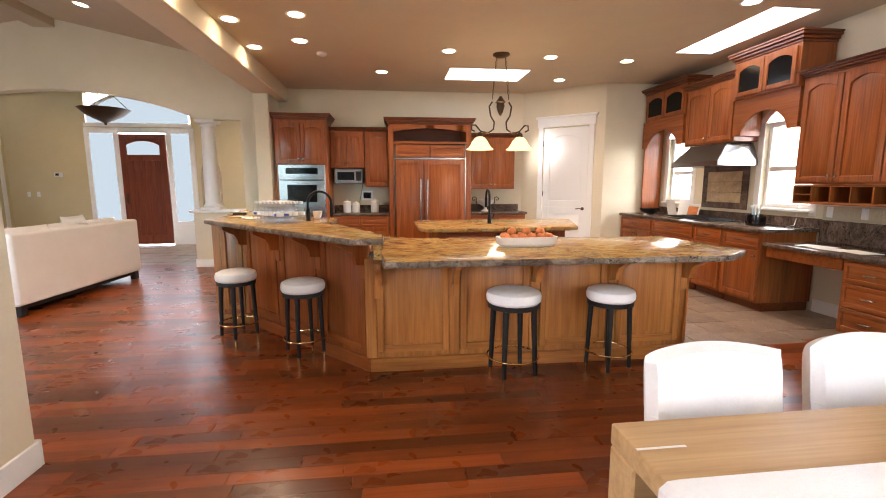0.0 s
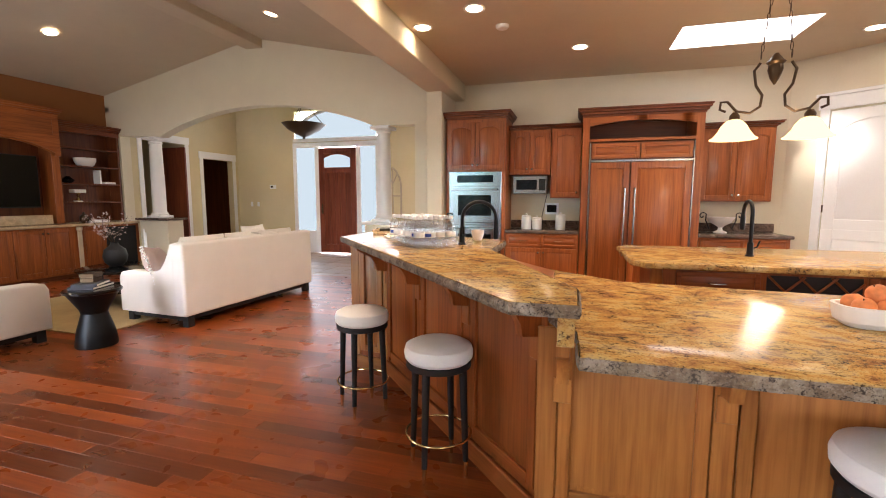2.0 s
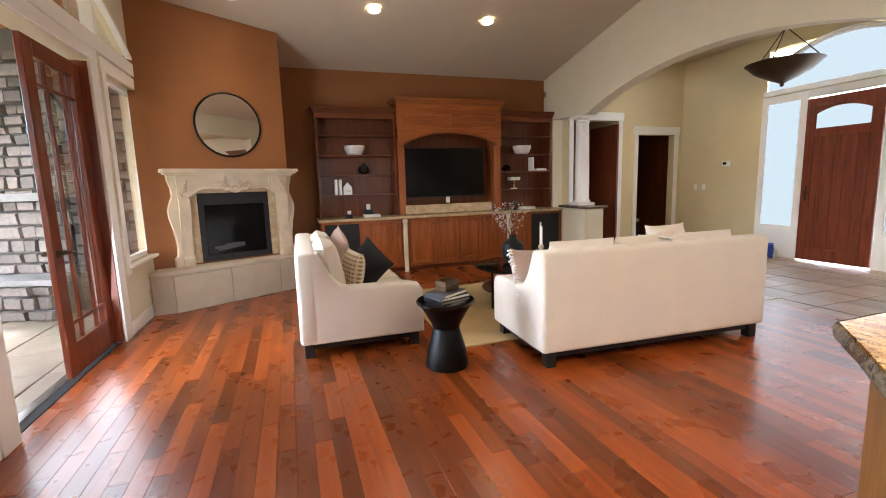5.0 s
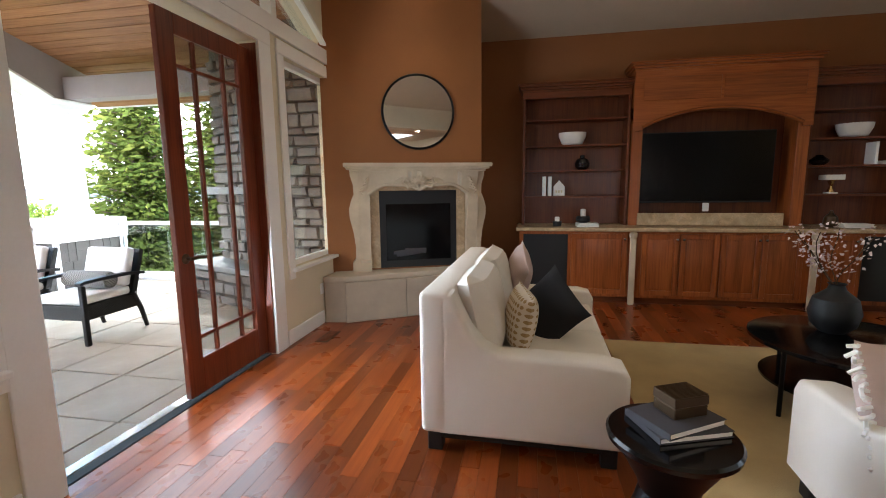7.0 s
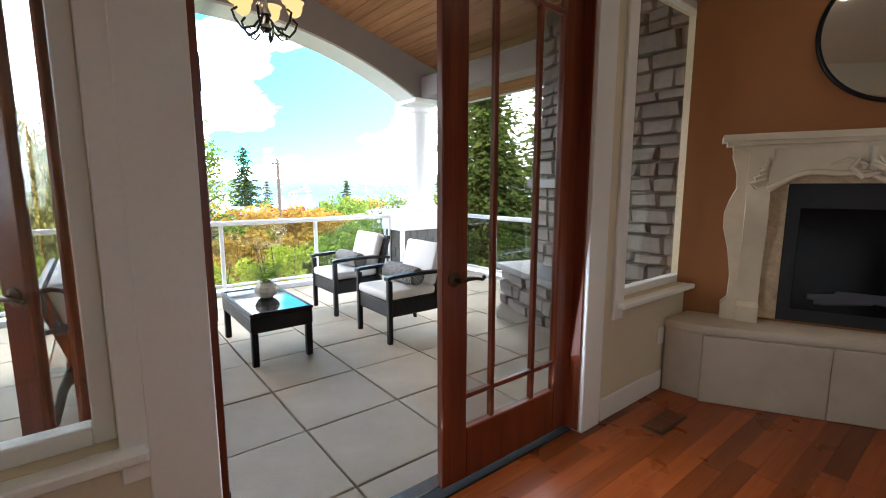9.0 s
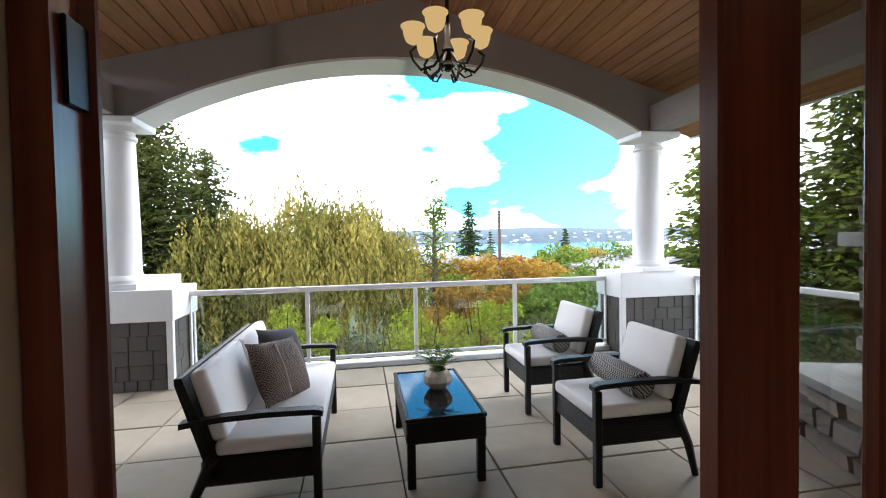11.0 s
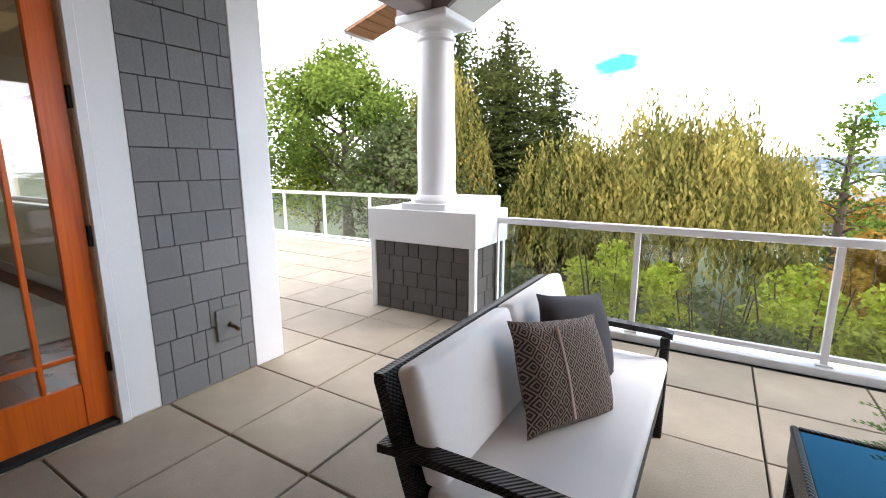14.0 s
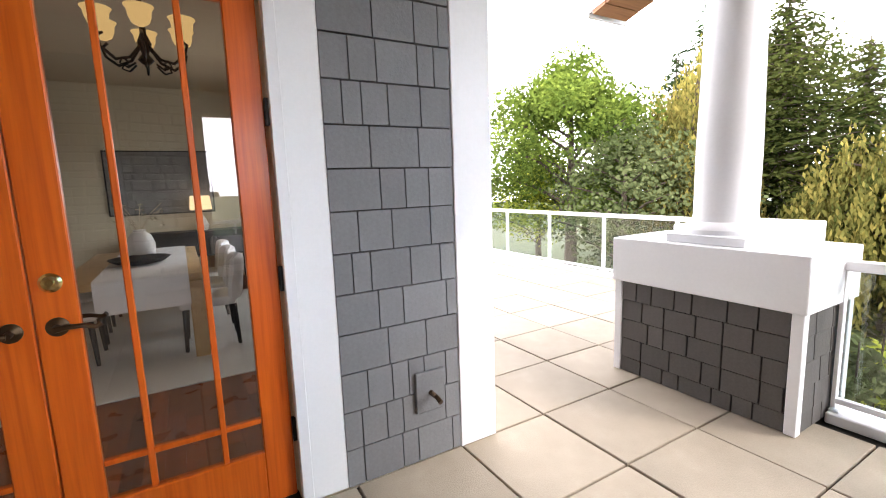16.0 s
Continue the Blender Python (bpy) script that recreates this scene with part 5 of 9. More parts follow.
wt_me.materials.append(piece_mat("beige_wall_tile", [(0.3, (0.44, 0.36, 0.25)), (0.7, (0.56, 0.47, 0.34))], 5.0, 0.10, 0.4, 0.1, 60))
for i in range(32):
    for j in range(3):
        y_, z_ = 2.42 + 0.148 * i, 1.022 + 0.148 * j
        covered = any(y_ + 0.148 > a and y_ < b for a, b in ((6.24, 7.12), (4.22, 5.20), (5.22, 6.12)))
        if not covered and (z_ < 1.12 or y_ > 4.2):
            tl_ = new("tile", wt_me)
            tl_.parent = wt
            tl_.matrix_basis = pose(4.7785, y_, z_)

# stools
def bar_stool(x, y, rz_, first=None):
    m = pose(x, y, 0, 0, 0, rz_) @ Matrix.Diagonal((0.89, 0.89, 0.975, 1))
    if first:
        return copy_thing(first, m)
    s = thing("bar_stool", "round white bar stool with black brass-tipped legs", "stool", m, "stools at the island")
    part("seat", lathe(B(), [(0.16, 0.605), (0.195, 0.607), (0.212, 0.625), (0.215, 0.655), (0.205, 0.682), (0.17, 0.697), (0.09, 0.703), (0.0005, 0.704)], 40), boucle, s)
    part("seat_frame", lathe(B(), [(0.195, 0.572), (0.203, 0.576), (0.203, 0.604), (0.16, 0.606), (0.15, 0.572)], 40), black_matt, s)
    for k in range(4):
        a = radians(45 + 90 * k)
        p0 = Vector((0.165 * math.cos(a), 0.165 * math.sin(a), 0.575))
        p1 = Vector((0.188 * math.cos(a), 0.188 * math.sin(a), 0.085))
        p2 = Vector((0.191 * math.cos(a), 0.191 * math.sin(a), 0.0))
        lg = part("leg", tube(B(), [p0, p1], [0.025, 0.0175], 14), black_matt, s)
        part("tip", tube(B(), [p1, p2], [0.0165, 0.011], 14), brass, lg, "brass leg tip")
    part("foot_ring", tube(B(), ring_pts(0, 0, 0.21, 0.205, 40), 0.007, 8, True), brass, s, "thin brass foot ring")
    return s


st = bar_stool(0.96, 2.83, 10)
bar_stool(1.69, 2.86, 20, st)
bar_stool(-0.58, 3.42, 35, st)
bar_stool(-1.24, 3.90, 50, st)


# pendant lamp over the prep island
pen = thing("pendant_lamp", "bronze scrolled pendant with two amber glass shades", "pendant lamp", pose(1.58, 5.81, 0))
part("canopy", lathe(B(), [(0.11, KCEIL - 0.002), (0.11, KCEIL - 0.02), (0.07, KCEIL - 0.04), (0.03, KCEIL - 0.05)], 24), bronze, pen)
for s in (-1, 1):
    bm = B()
    for k in range(9):
        z = KCEIL - 0.06 - k * 0.06
        x = s * (0.06 + 0.006 * k)
        pts = [(x + 0.010 * math.cos(a) * (k % 2), 0.010 * math.cos(a) * (1 - k % 2), z + 0.034 * math.sin(a)) for a in np.linspace(0, 2 * math.pi, 11)[:-1]]
        tube(bm, pts, 0.0032, 5, True)
    part("chain", bm, bronze, pen)
    sc = [(s * 0.11, 0, KCEIL - 0.6), (s * 0.15, 0, KCEIL - 0.66), (s * 0.13, 0, KCEIL - 0.78), (s * 0.08, 0, KCEIL - 0.86), (s * 0.09, 0, KCEIL - 0.95), (s * 0.16, 0, KCEIL - 1.0), (s * 0.26, 0, KCEIL - 0.98), (s * 0.33, 0, KCEIL - 0.90), (s * 0.38, 0, KCEIL - 0.90), (s * 0.385, 0, KCEIL - 0.96), (s * 0.34, 0, KCEIL - 0.98)]
    part("arm", tube(B(), sc, 0.011, 8), bronze, pen)
    shd = part("shade", lathe(B(), [(0.035, 2.03), (0.06, 2.02), (0.095, 1.98), (0.12, 1.93), (0.155, 1.885), (0.18, 1.87), (0.178, 1.865), (0.15, 1.88), (0.115, 1.925)], 28, (s * 0.27, 0), False), shade_glow, pen, "lit amber glass shade")
    part("collar", lathe(B(), [(0.02, 2.09), (0.04, 2.06), (0.04, 2.03)], 14, (s * 0.27, 0)), bronze, pen)
part("finial", lathe(B(), [(0.005, 2.30), (0.035, 2.35), (0.055, 2.42), (0.05, 2.46), (0.07, 2.48), (0.05, 2.50), (0.015, 2.55)], 16), bronze, pen)
pl = new("pendant_light", bpy.data.lights.new("pendant_light", 'POINT'))
pl.data.energy, pl.data.color, pl.data.shadow_soft_size = 1.5, WARM, 0.12
pl.location = (1.58, 5.7, 1.80)


# recessed lamps
def downlight(x, y, z, tilt=0.0, power=26):
    d = thing("downlight", "round recessed ceiling lamp, lit", "ceiling lamp", pose(x, y, z, 0, tilt, 0), "recessed ceiling lamps")
    part("ring", lathe(B(), [(0.075, -0.004), (0.098, -0.008), (0.10, -0.002), (0.10, -0.0005), (0.075, -0.0005)], 24, cap=False), white_paint, d)
    part("lens", lathe(B(), [(0.074, -0.005), (0.05, -0.007), (0.0005, -0.008)], 20), bulb_glow, d, "glowing warm lens")
    if power:
        s = new("downlight_beam", bpy.data.lights.new("downlight_beam", 'SPOT'))
        s.data.energy, s.data.color, s.data.spot_size, s.data.spot_blend, s.data.shadow_soft_size = power, WARM, radians(130), 0.7, 0.28
        s.matrix_world = pose(x, y, z - 0.03, 0, tilt, 0)
    return d


for x, y, p in ((0.03, 6.9, 26), (-0.90, 5.55, 26), (-0.78, 4.72, 26), (-1.50, 5.85, 38), (-1.48, 4.92, 38), (-1.48, 3.95, 38), (-1.48, 2.95, 0), (0.89, 5.75, 0), (2.27, 5.88, 32), (3.38, 5.95, 32), (2.87, 7.12, 1.5), (3.48, 3.92, 26), (0.6, 3.6, 26), (1.9, 3.6, 26)):
    downlight(x, y, KCEIL, 0, p * 0.27)
sd = thing("smoke_alarm", "small white round smoke alarm", "smoke alarm", pose(-0.72, 6.02, KCEIL))
part("body", lathe(B(), [(0.065, -0.001), (0.065, -0.02), (0.05, -0.034), (0.0005, -0.036)], 24), plastic_white, sd)

# ---- living room ----
def french_leaf(parent, w, h, zmat, gmat, handle=None, hx=0.0, name="door_leaf", m=None, st_=0.125):
    """A glazed door leaf: local x from 0 to w, thickness along y. Slim bars run near the edges of the glass."""
    tr, br = 0.13, 0.26
    bm = B()
    box(bm, 0, st_, -0.022, 0.022, 0.012, h, 0.005)
    box(bm, w - st_, w, -0.022, 0.022, 0.012, h, 0.005)
    box(bm, st_, w - st_, -0.022, 0.022, 0.012, br, 0.005)
    box(bm, st_, w - st_, -0.022, 0.022, h - tr, h, 0.005)
    leaf_ = part(name, bm, zmat, parent, m=m)
    gx0, gx1, gz0, gz1 = st_, w - st_, br, h - tr
    gw = gx1 - gx0
    for x in (gx0 + gw * 0.27, gx0 + gw * 0.73):
        part("glazing_bar", box(B(), x - 0.012, x + 0.012, -0.016, 0.016, gz0, gz1, 0.004), zmat, leaf_)
    for z in (gz0 + 0.15, gz1 - 0.19):
        part("glazing_bar", box(B(), gx0, gx1, -0.015, 0.015, z - 0.012, z + 0.012, 0.004), zmat, leaf_)
    g = part("pane", box(B(), gx0, gx1, -0.003, 0.003, gz0, gz1), gmat, leaf_)
    g.visible_shadow = False
    if handle:
        for s in (-1, 1):
            bm = B()
            lathe(bm, [(0.034, 0), (0.034, 0.006), (0.024, 0.012), (0.012, 0.016), (0.012, 0.05)], 18)
            bmesh.ops.rotate(bm, verts=bm.verts[:], matrix=Euler((radians(90), 0, 0)).to_matrix())
            d = -1 if hx > w / 2 else 1
            tube(bm, [(0, -0.05, 0), (d * 0.035, -0.056, 0.006), (d * 0.08, -0.056, 0.004), (d * 0.115, -0.054, -0.006), (d * 0.13, -0.05, 0.004)], [0.011, 0.01, 0.008, 0.008, 0.01], 10)
            if s > 0:
                bmesh.ops.scale(bm, vec=(1, -1, 1), verts=bm.verts[:])
                bmesh.ops.reverse_faces(bm, faces=bm.faces[:])
            part("handle", bm, bronze, leaf_, "curved dark bronze lever", pose(hx, s * 0.022, 0.97))
    return leaf_


fd = thing("door_2", "mahogany glazed double door to the terrace, one leaf open", "door", pose(0, 1.56, 0), kind="structure")
french_leaf(fd, 0.912, 2.53, red_door, door_glass, True, 0.06, m=pose(-5.008, 0, 0.01) @ Matrix.Diagonal((-1, 1, 1, 1)), st_=0.14)
french_leaf(fd, 0.885, 2.53, red_door, door_glass, True, 0.82, m=pose(-4.155, -0.09, 0.01, 0, 0, -52))
part("threshold", box(B(), DOOR0, DOOR1, -0.105, -0.028, -0.03, 0.006, 0.003), steel, fd, "pale metal threshold")
part("track", box(B(), DOOR0, DOOR1, -0.026, 0.045, -0.03, 0.004, 0.002), rubber, fd, "dark door track")
bm = B()
for x0, x1 in ((DOOR0 - 0.17, DOOR0), (DOOR1, DOOR1 + 0.17)):
    box(bm, x0, x1, 0.09, 0.112, 0, 2.60, 0.004)
box(bm, DOOR0 - 0.17, DOOR1 + 0.17, 0.09, 0.115, 2.60, 2.72, 0.004)
part("casing", bm, white_paint, fd, "wide white casing")
for x0, x1 in ((DOOR0 + 0.002, DOOR0 + 0.012), (DOOR1 - 0.045, DOOR1 - 0.002)):
    part("jamb", box(B(), x0, x1, -0.10, -0.03 if x0 > -5 else 0.088, 0.01, 2.58, 0.002), red_door, fd, "dark mahogany door jamb")
for z in (0.25, 0.95, 1.65, 2.3):
    part("hinge", box(B(), DOOR1 - 0.052, DOOR1 - 0.0455, -0.10, -0.05, z, z + 0.11, 0.002), black_metal, fd)
for n, (x0, x1) in enumerate(((-7.36, -6.30), (-3.88, -2.50))):
    win = sash_window("window_%d" % (n + 3), pose(x1, 1.65, 0, 0, 0, 180), x1 - x0, 0.70, 2.58, "tall fixed living room window in white casing")
    bm = B()
    L = x1 - x0
    box(bm, -0.10, 0.0, -0.02, 0.0, 0.6, 2.58, 0.004)
    box(bm, L, L + 0.10, -0.02, 0.0, 0.6, 2.58, 0.004)
    box(bm, -0.10, L + 0.10, -0.022, 0.0, 2.582, 2.70, 0.004)
    part("casing", bm, white_paint, win)
al = thing("window_5", "shallow arched light over the terrace doors", "window", kind="structure")
bm = B()
o, i_ = bow(-7.36, -2.70, 2.79, 0.74, 30), bow(-7.22, -2.84, 2.86, 0.62, 30)
for (a1, b1), (a2, b2), (c1, d1), (c2, d2) in zip(o, o[1:], i_, i_[1:]):
    slab_xz(bm, [(c1, d1), (c2, d2), (a2, b2), (a1, b1)], 1.62, 1.68)
box(bm, -7.36, -2.70, 1.62, 1.68, 2.72, 2.86)
for x in (-6.2, -5.08, -3.95):
    box(bm, x - 0.04, x + 0.04, 1.56, 1.66, 2.82, 3.42)
part("frame", bm, white_paint, al)
bm = B()
slab_xz(bm, bow(-7.3, -2.76, 2.82, 0.68, 24), 1.55, 1.556)
g = part("pane", bm, glass, al)
g.visible_shadow = False
# fireplace
fp = thing("fireplace_surround", "carved pale limestone fireplace surround", "fireplace", FP_M)
part("firebox", box(B(), -0.44, 0.44, -0.02, -0.004, 0.52, 1.39), black_matt, fp, "black metal firebox")
part("fire_glass", box(B(), -0.37, 0.37, -0.026, -0.021, 0.60, 1.24, 0.002), dark_glass, fp, "dark fireplace glass")
bm = B()
for x0, x1, z0, z1 in ((-0.54, -0.441, 0.52, 1.45), (0.441, 0.54, 0.52, 1.45), (-0.441, 0.441, 1.392, 1.45)):
    box(bm, x0, x1, -0.03, -0.002, z0, z1, 0.003)
part("slip", bm, travertine, fp, "travertine slips")
# legs with an S-shaped front
for s in (-1, 1):
    bm = B()
    prof = [(-0.10, 0.50), (-0.17, 0.50), (-0.17, 0.60), (-0.12, 0.63), (-0.115, 0.75), (-0.135, 0.92), (-0.19, 1.10), (-0.225, 1.22), (-0.21, 1.31), (-0.16, 1.37), (-0.15, 1.42), (-0.18, 1.50), (-0.21, 1.56), (-0.21, 1.60), (0, 1.60), (0, 0.50)]
    x0, x1 = (0.545, 0.665) if s > 0 else (-0.665, -0.545)
    prof = [(y * 0.72, z) for y, z in prof]
    a_ = [bm.verts.new((x0, y, z)) for y, z in prof]
    c_ = [bm.verts.new((x1, y, z)) for y, z in prof]
    k = len(prof)
    bm.faces.new(a_)
    bm.faces.new(c_[::-1])
    for i in range(k):
        bm.faces.new((a_[(i + 1) % k], a_[i], c_[i], c_[(i + 1) % k]))
    bmesh.ops.recalc_face_normals(bm, faces=bm.faces[:])
    part("leg", bm, limestone, fp)
    # outer scroll, seen from the front as a curved silhouette
    bm = B()
    out = [(0.69, 0.50), (0.79, 0.50), (0.79, 0.60), (0.75, 0.64), (0.745, 0.78), (0.77, 0.95), (0.81, 1.10), (0.815, 1.20), (0.785, 1.29), (0.75, 1.36), (0.755, 1.46), (0.79, 1.56), (0.79, 1.60), (0.69, 1.60)]
    slab_xz(bm, [(s * (0.665 + (x - 0.69) * 0.86), z) for x, z in out], -0.10, 0)
    part("scroll", bm, limestone, fp)
    bm = B()
    for k in range(5):
        tube(bm, [(s * (0.60 + 0.02 * math.cos(k)), -0.145, 1.36 + 0.035 * k), (s * (0.65 - 0.02 * k), -0.158, 1.39 + 0.035 * k), (s * 0.57, -0.145, 1.42 + 0.03 * k)], 0.012, 6)
    part("leaf_carving", bm, limestone, fp)
bm = B()
low_edge = []
for i in range(33):
    u = -1 + 2 * i / 32
    z = 1.36 + 0.11 * (1 - abs(u) ** 2.2) - 0.10 * math.exp(-(u / 0.16) ** 2) + 0.02 * math.cos(u * 9)
    low_edge.append((u * 0.56, z))
for (xa, za), (xb, zb) in zip(low_edge, low_edge[1:]):
    slab_xz(bm, [(xa, za), (xb, zb), (xb, 1.60), (xa, 1.60)], -0.13, -0.02)
bmesh.ops.remove_doubles(bm, verts=bm.verts[:], dist=0.0003)
part("frieze", bm, limestone, fp)
bm = B()
tube(bm, [(x, -0.135, z + 0.012) for x, z in low_edge], 0.018, 8)
part("frieze_bead", bm, limestone, fp)
bm = B()
for k in range(9):
    a = radians(200 + 17.5 * k)
    tube(bm, [(0, -0.14, 1.47), (0.05 * math.cos(a), -0.165, 1.47 - 0.05 * math.sin(a) * 0.4), (0.105 * math.cos(a), -0.14, 1.47 - 0.09 * math.sin(a))], [0.012, 0.016, 0.007], 6)
for s in (-1, 1):
    tube(bm, [(s * 0.06, -0.14, 1.45), (s * 0.13, -0.155, 1.43), (s * 0.18, -0.15, 1.48), (s * 0.15, -0.15, 1.53), (s * 0.11, -0.145, 1.50), (s * 0.2, -0.14, 1.53), (s * 0.27, -0.135, 1.50)], [0.016, 0.02, 0.016, 0.014, 0.01, 0.012, 0.006], 8)
part("shell_carving", bm, limestone, fp)
bm = B()
for z0, z1, o in ((1.60, 1.625, 0.0), (1.625, 1.65, 0.035), (1.65, 1.69, 0.06)):
    prism(bm, ccw([(-0.755 - o, 0.0), (-0.755 - o, -0.155 - o), (-0.5, -0.155 - o), (-0.35, -0.135 - o), (0.35, -0.135 - o), (0.5, -0.155 - o), (0.755 + o, -0.155 - o), (0.755 + o, 0.0)]), z0, z1, b=0.006)
part("mantel_shelf", bm, limestone, fp)
bm = B()
rnd = random.Random(4)
for k in range(6):
    x = rnd.uniform(-0.2, 0.2)
    bm = tube(B(), [(x - 0.12, -0.03, 0.66 + 0.03 * (k % 3)), (x + 0.12, -0.034, 0.69 + 0.025 * (k % 2))], 0.02, 7)
    part("log", bm, charcoal_fabric, fp, "dark ceramic log behind the glass")
he = thing("hearth", "raised limestone hearth with wide slabs", "hearth")
HP = [(-6.83, 1.67), (-6.86, 1.90), (-7.86, 3.62), (-8.10, 3.66), (-7.78, 3.22), (-7.17, 1.74), (-7.15, 1.67)]
HP2 = [(-6.85, 1.67), (-6.88, 1.90), (-7.87, 3.60), (-8.08, 3.64), (-7.80, 3.22), (-7.19, 1.74), (-7.17, 1.67)]
part("body", prism(B(), ccw(HP2), 0.0, 0.44), hearth_stone, he)
part("top_slab", prism(B(), ccw([(x, y) for x, y in HP]), 0.442, 0.50, b=0.008), hearth_stone, he)
a, b_ = Vector((-6.86, 1.90)), Vector((-7.86, 3.62))
L = (b_ - a).length
hm = pose(a.x, a.y, 0, 0, 0, math.degrees(math.atan2((b_ - a).y, (b_ - a).x)))
for i in range(3):
    part("facing_slab", box(B(), i * L / 3 + 0.002, (i + 1) * L / 3 - 0.002, -0.03, 0.0, 0.002, 0.438, 0.003), hearth_stone, he, m=hm @ pose(0, 0.012, 0))
mr = thing("round_mirror", "round wall mirror in a thin black frame", "mirror", FP_M @ pose(0.02, -0.012, 2.25))
bm2 = B()
circ = [bm2.verts.new((0.385 * math.cos(2 * math.pi * i / 64), -0.012, 0.385 * math.sin(2 * math.pi * i / 64))) for i in range(64)]
bm2.faces.new(circ)
part("glass", bm2, mirror_mat, mr)
bm = B()
tube(bm, [(0.395 * math.cos(2 * math.pi * i / 64), -0.008, 0.395 * math.sin(2 * math.pi * i / 64)) for i in range(64)], 0.014, 8, True)
part("frame", bm, black_metal, mr)
sn = thing("wall_sensor", "small white wall sensor high beside the chimney", "sensor", pose(-7.32, 1.70, 2.32, 0, 0, 200))
part("body", box(B(), -0.03, 0.03, -0.03, 0.03, 0, 0.1, 0.01), plastic_white, sn)

# built-in bookcase wall
def west(x, y, z=0):
    return pose(x, y, z, 0, 0, 90)


def open_shelves(y0, y1, zs):
    u = thing("bookcase", "dark cherry bookcase with open shelves", "bookcase", west(-8.45, y0), "bookcases beside the screen")
    w, h0, h1, d = y1 - y0, 0.925, 2.58, 0.29
    part("side", box(B(), 0, 0.035, 0, d, h0, h1, 0.003), dark_z, u)
    part("side", box(B(), w - 0.035, w, 0, d, h0, h1, 0.003), dark_z, u)
    part("back", box(B(), 0.035, w - 0.035, d - 0.02, d, h0, h1), shelf_back, u)
    part("top", box(B(), 0.035, w - 0.035, 0, d - 0.02, h1 - 0.05, h1), dark_x, u)
    part("face_frame", box(B(), 0, w, -0.018, -0.001, 2.50, h1, 0.003), dark_x, u)
    for z in zs:
        part("shelf", box(B(), 0.037, w - 0.037, 0.005, d - 0.022, z - 0.022, z, 0.003), shelf_wood, u)
    part("crown", crown(B(), 0, w, -0.018, d, h1, 0.10, 0.06), dark_x, u)
    return u


SH = (1.29, 1.62, 1.93, 2.25)
open_shelves(3.70, 4.99, SH)
open_shelves(6.90, 7.985, SH)
tvu = thing("screen_surround", "cherry cabinet surround with an arched canopy over the screen", "cabinet", west(-8.40, 5.0))
w = 1.89
part("side", box(B(), 0, 0.12, 0, 0.33, 0.925, 2.20, 0.003), cherry_z, tvu)
part("side", box(B(), w - 0.12, w, 0, 0.33, 0.925, 2.20, 0.003), cherry_z, tvu)
part("back", box(B(), 0.12, w - 0.12, 0.30, 0.33, 0.925, 2.30), shelf_back, tvu)
bm = B()
pts = bow(0.10, w - 0.10, 2.10, 0.20, 16)
for (xa, za), (xb, zb) in zip(pts, pts[1:]):
    slab_xz(bm, [(xa, za), (xb, zb), (xb, 2.74), (xa, 2.74)], -0.05, -0.02)
box(bm, 0, 0.10, -0.05, -0.02, 2.06, 2.74)
box(bm, w - 0.10, w, -0.05, -0.02, 2.06, 2.74)
bmesh.ops.remove_doubles(bm, verts=bm.verts[:], dist=0.0003)
part("canopy", bm, cherry_x, tvu)
part("canopy_box", box(B(), 0, w, -0.018, 0.33, 2.34, 2.74), cherry_x, tvu)
bm = B()
tube(bm, [(x, -0.055, z) for x, z in pts], 0.02, 6)
part("arch_bead", bm, cherry_x, tvu)
for x0, x1 in ((0.10, 0.93), (0.96, 1.79)):
    part("panel", box(B(), x0, x1, -0.06, -0.052, 2.40, 2.66, 0.004), cherry_x, tvu)
part("crown", crown(B(), 0, w, -0.05, 0.33, 2.74, 0.10, 0.06), cherry_x, tvu)
tv = thing("television", "large flat black television on the wall", "television", west(-8.44, 5.12, 1.20))
part("bezel", box(B(), 0, 1.46, 0, 0.05, 0, 0.84, 0.006), black_matt, tv)
part("screen", box(B(), 0.012, 1.448, -0.003, 0.002, 0.02, 0.828), dark_glass, tv)
bsp = thing("stone_upstand", "low travertine upstand under the television", "splashback", west(-8.38, 5.10, 0.928))
part("slab", box(B(), 0, 1.6, 0, 0.03, 0, 0.15, 0.004), travertine, bsp)
# base units
def base_unit(y0, y1, fronts, label):
    return cabinet(label, west(-8.10, y0), y1 - y0, 0, 0.875, 0.6, fronts, cherry_z, cherry_x, 0, 0.08, name="base_cabinet", group="base cabinets under the bookcases")


bl = base_unit(3.68, 5.0, [(0.62, 1.26, 0.12, 0.85, 'dl')], "cherry base cabinet with an open bay painted as black shade")
# the bay is a black sheet on the solid front, in place of its shade
part("open_bay", box(B(), 0.05, 0.58, -0.004, 0.01, 0.13, 0.84), black_matt, bl, "black sheet painting the shade of an open bay")
base_unit(5.0, 6.88, [(0.10, 0.51, 0.12, 0.85, 'dl'), (0.52, 0.93, 0.12, 0.85, 'dr'), (0.95, 1.36, 0.12, 0.85, 'dl'), (1.37, 1.78, 0.12, 0.85, 'dr')], "wide cherry base cabinet with four panelled doors")
br_ = base_unit(6.88, 7.985, [(0.04, 0.42, 0.12, 0.85, 'dl')], "cherry base cabinet with an open bay painted as black shade")
# black sheet again, painted shade for the second bay
part("open_bay", box(B(), 0.47, 1.04, -0.004, 0.01, 0.13, 0.84), black_matt, br_, "black sheet painting the shade of an open bay")
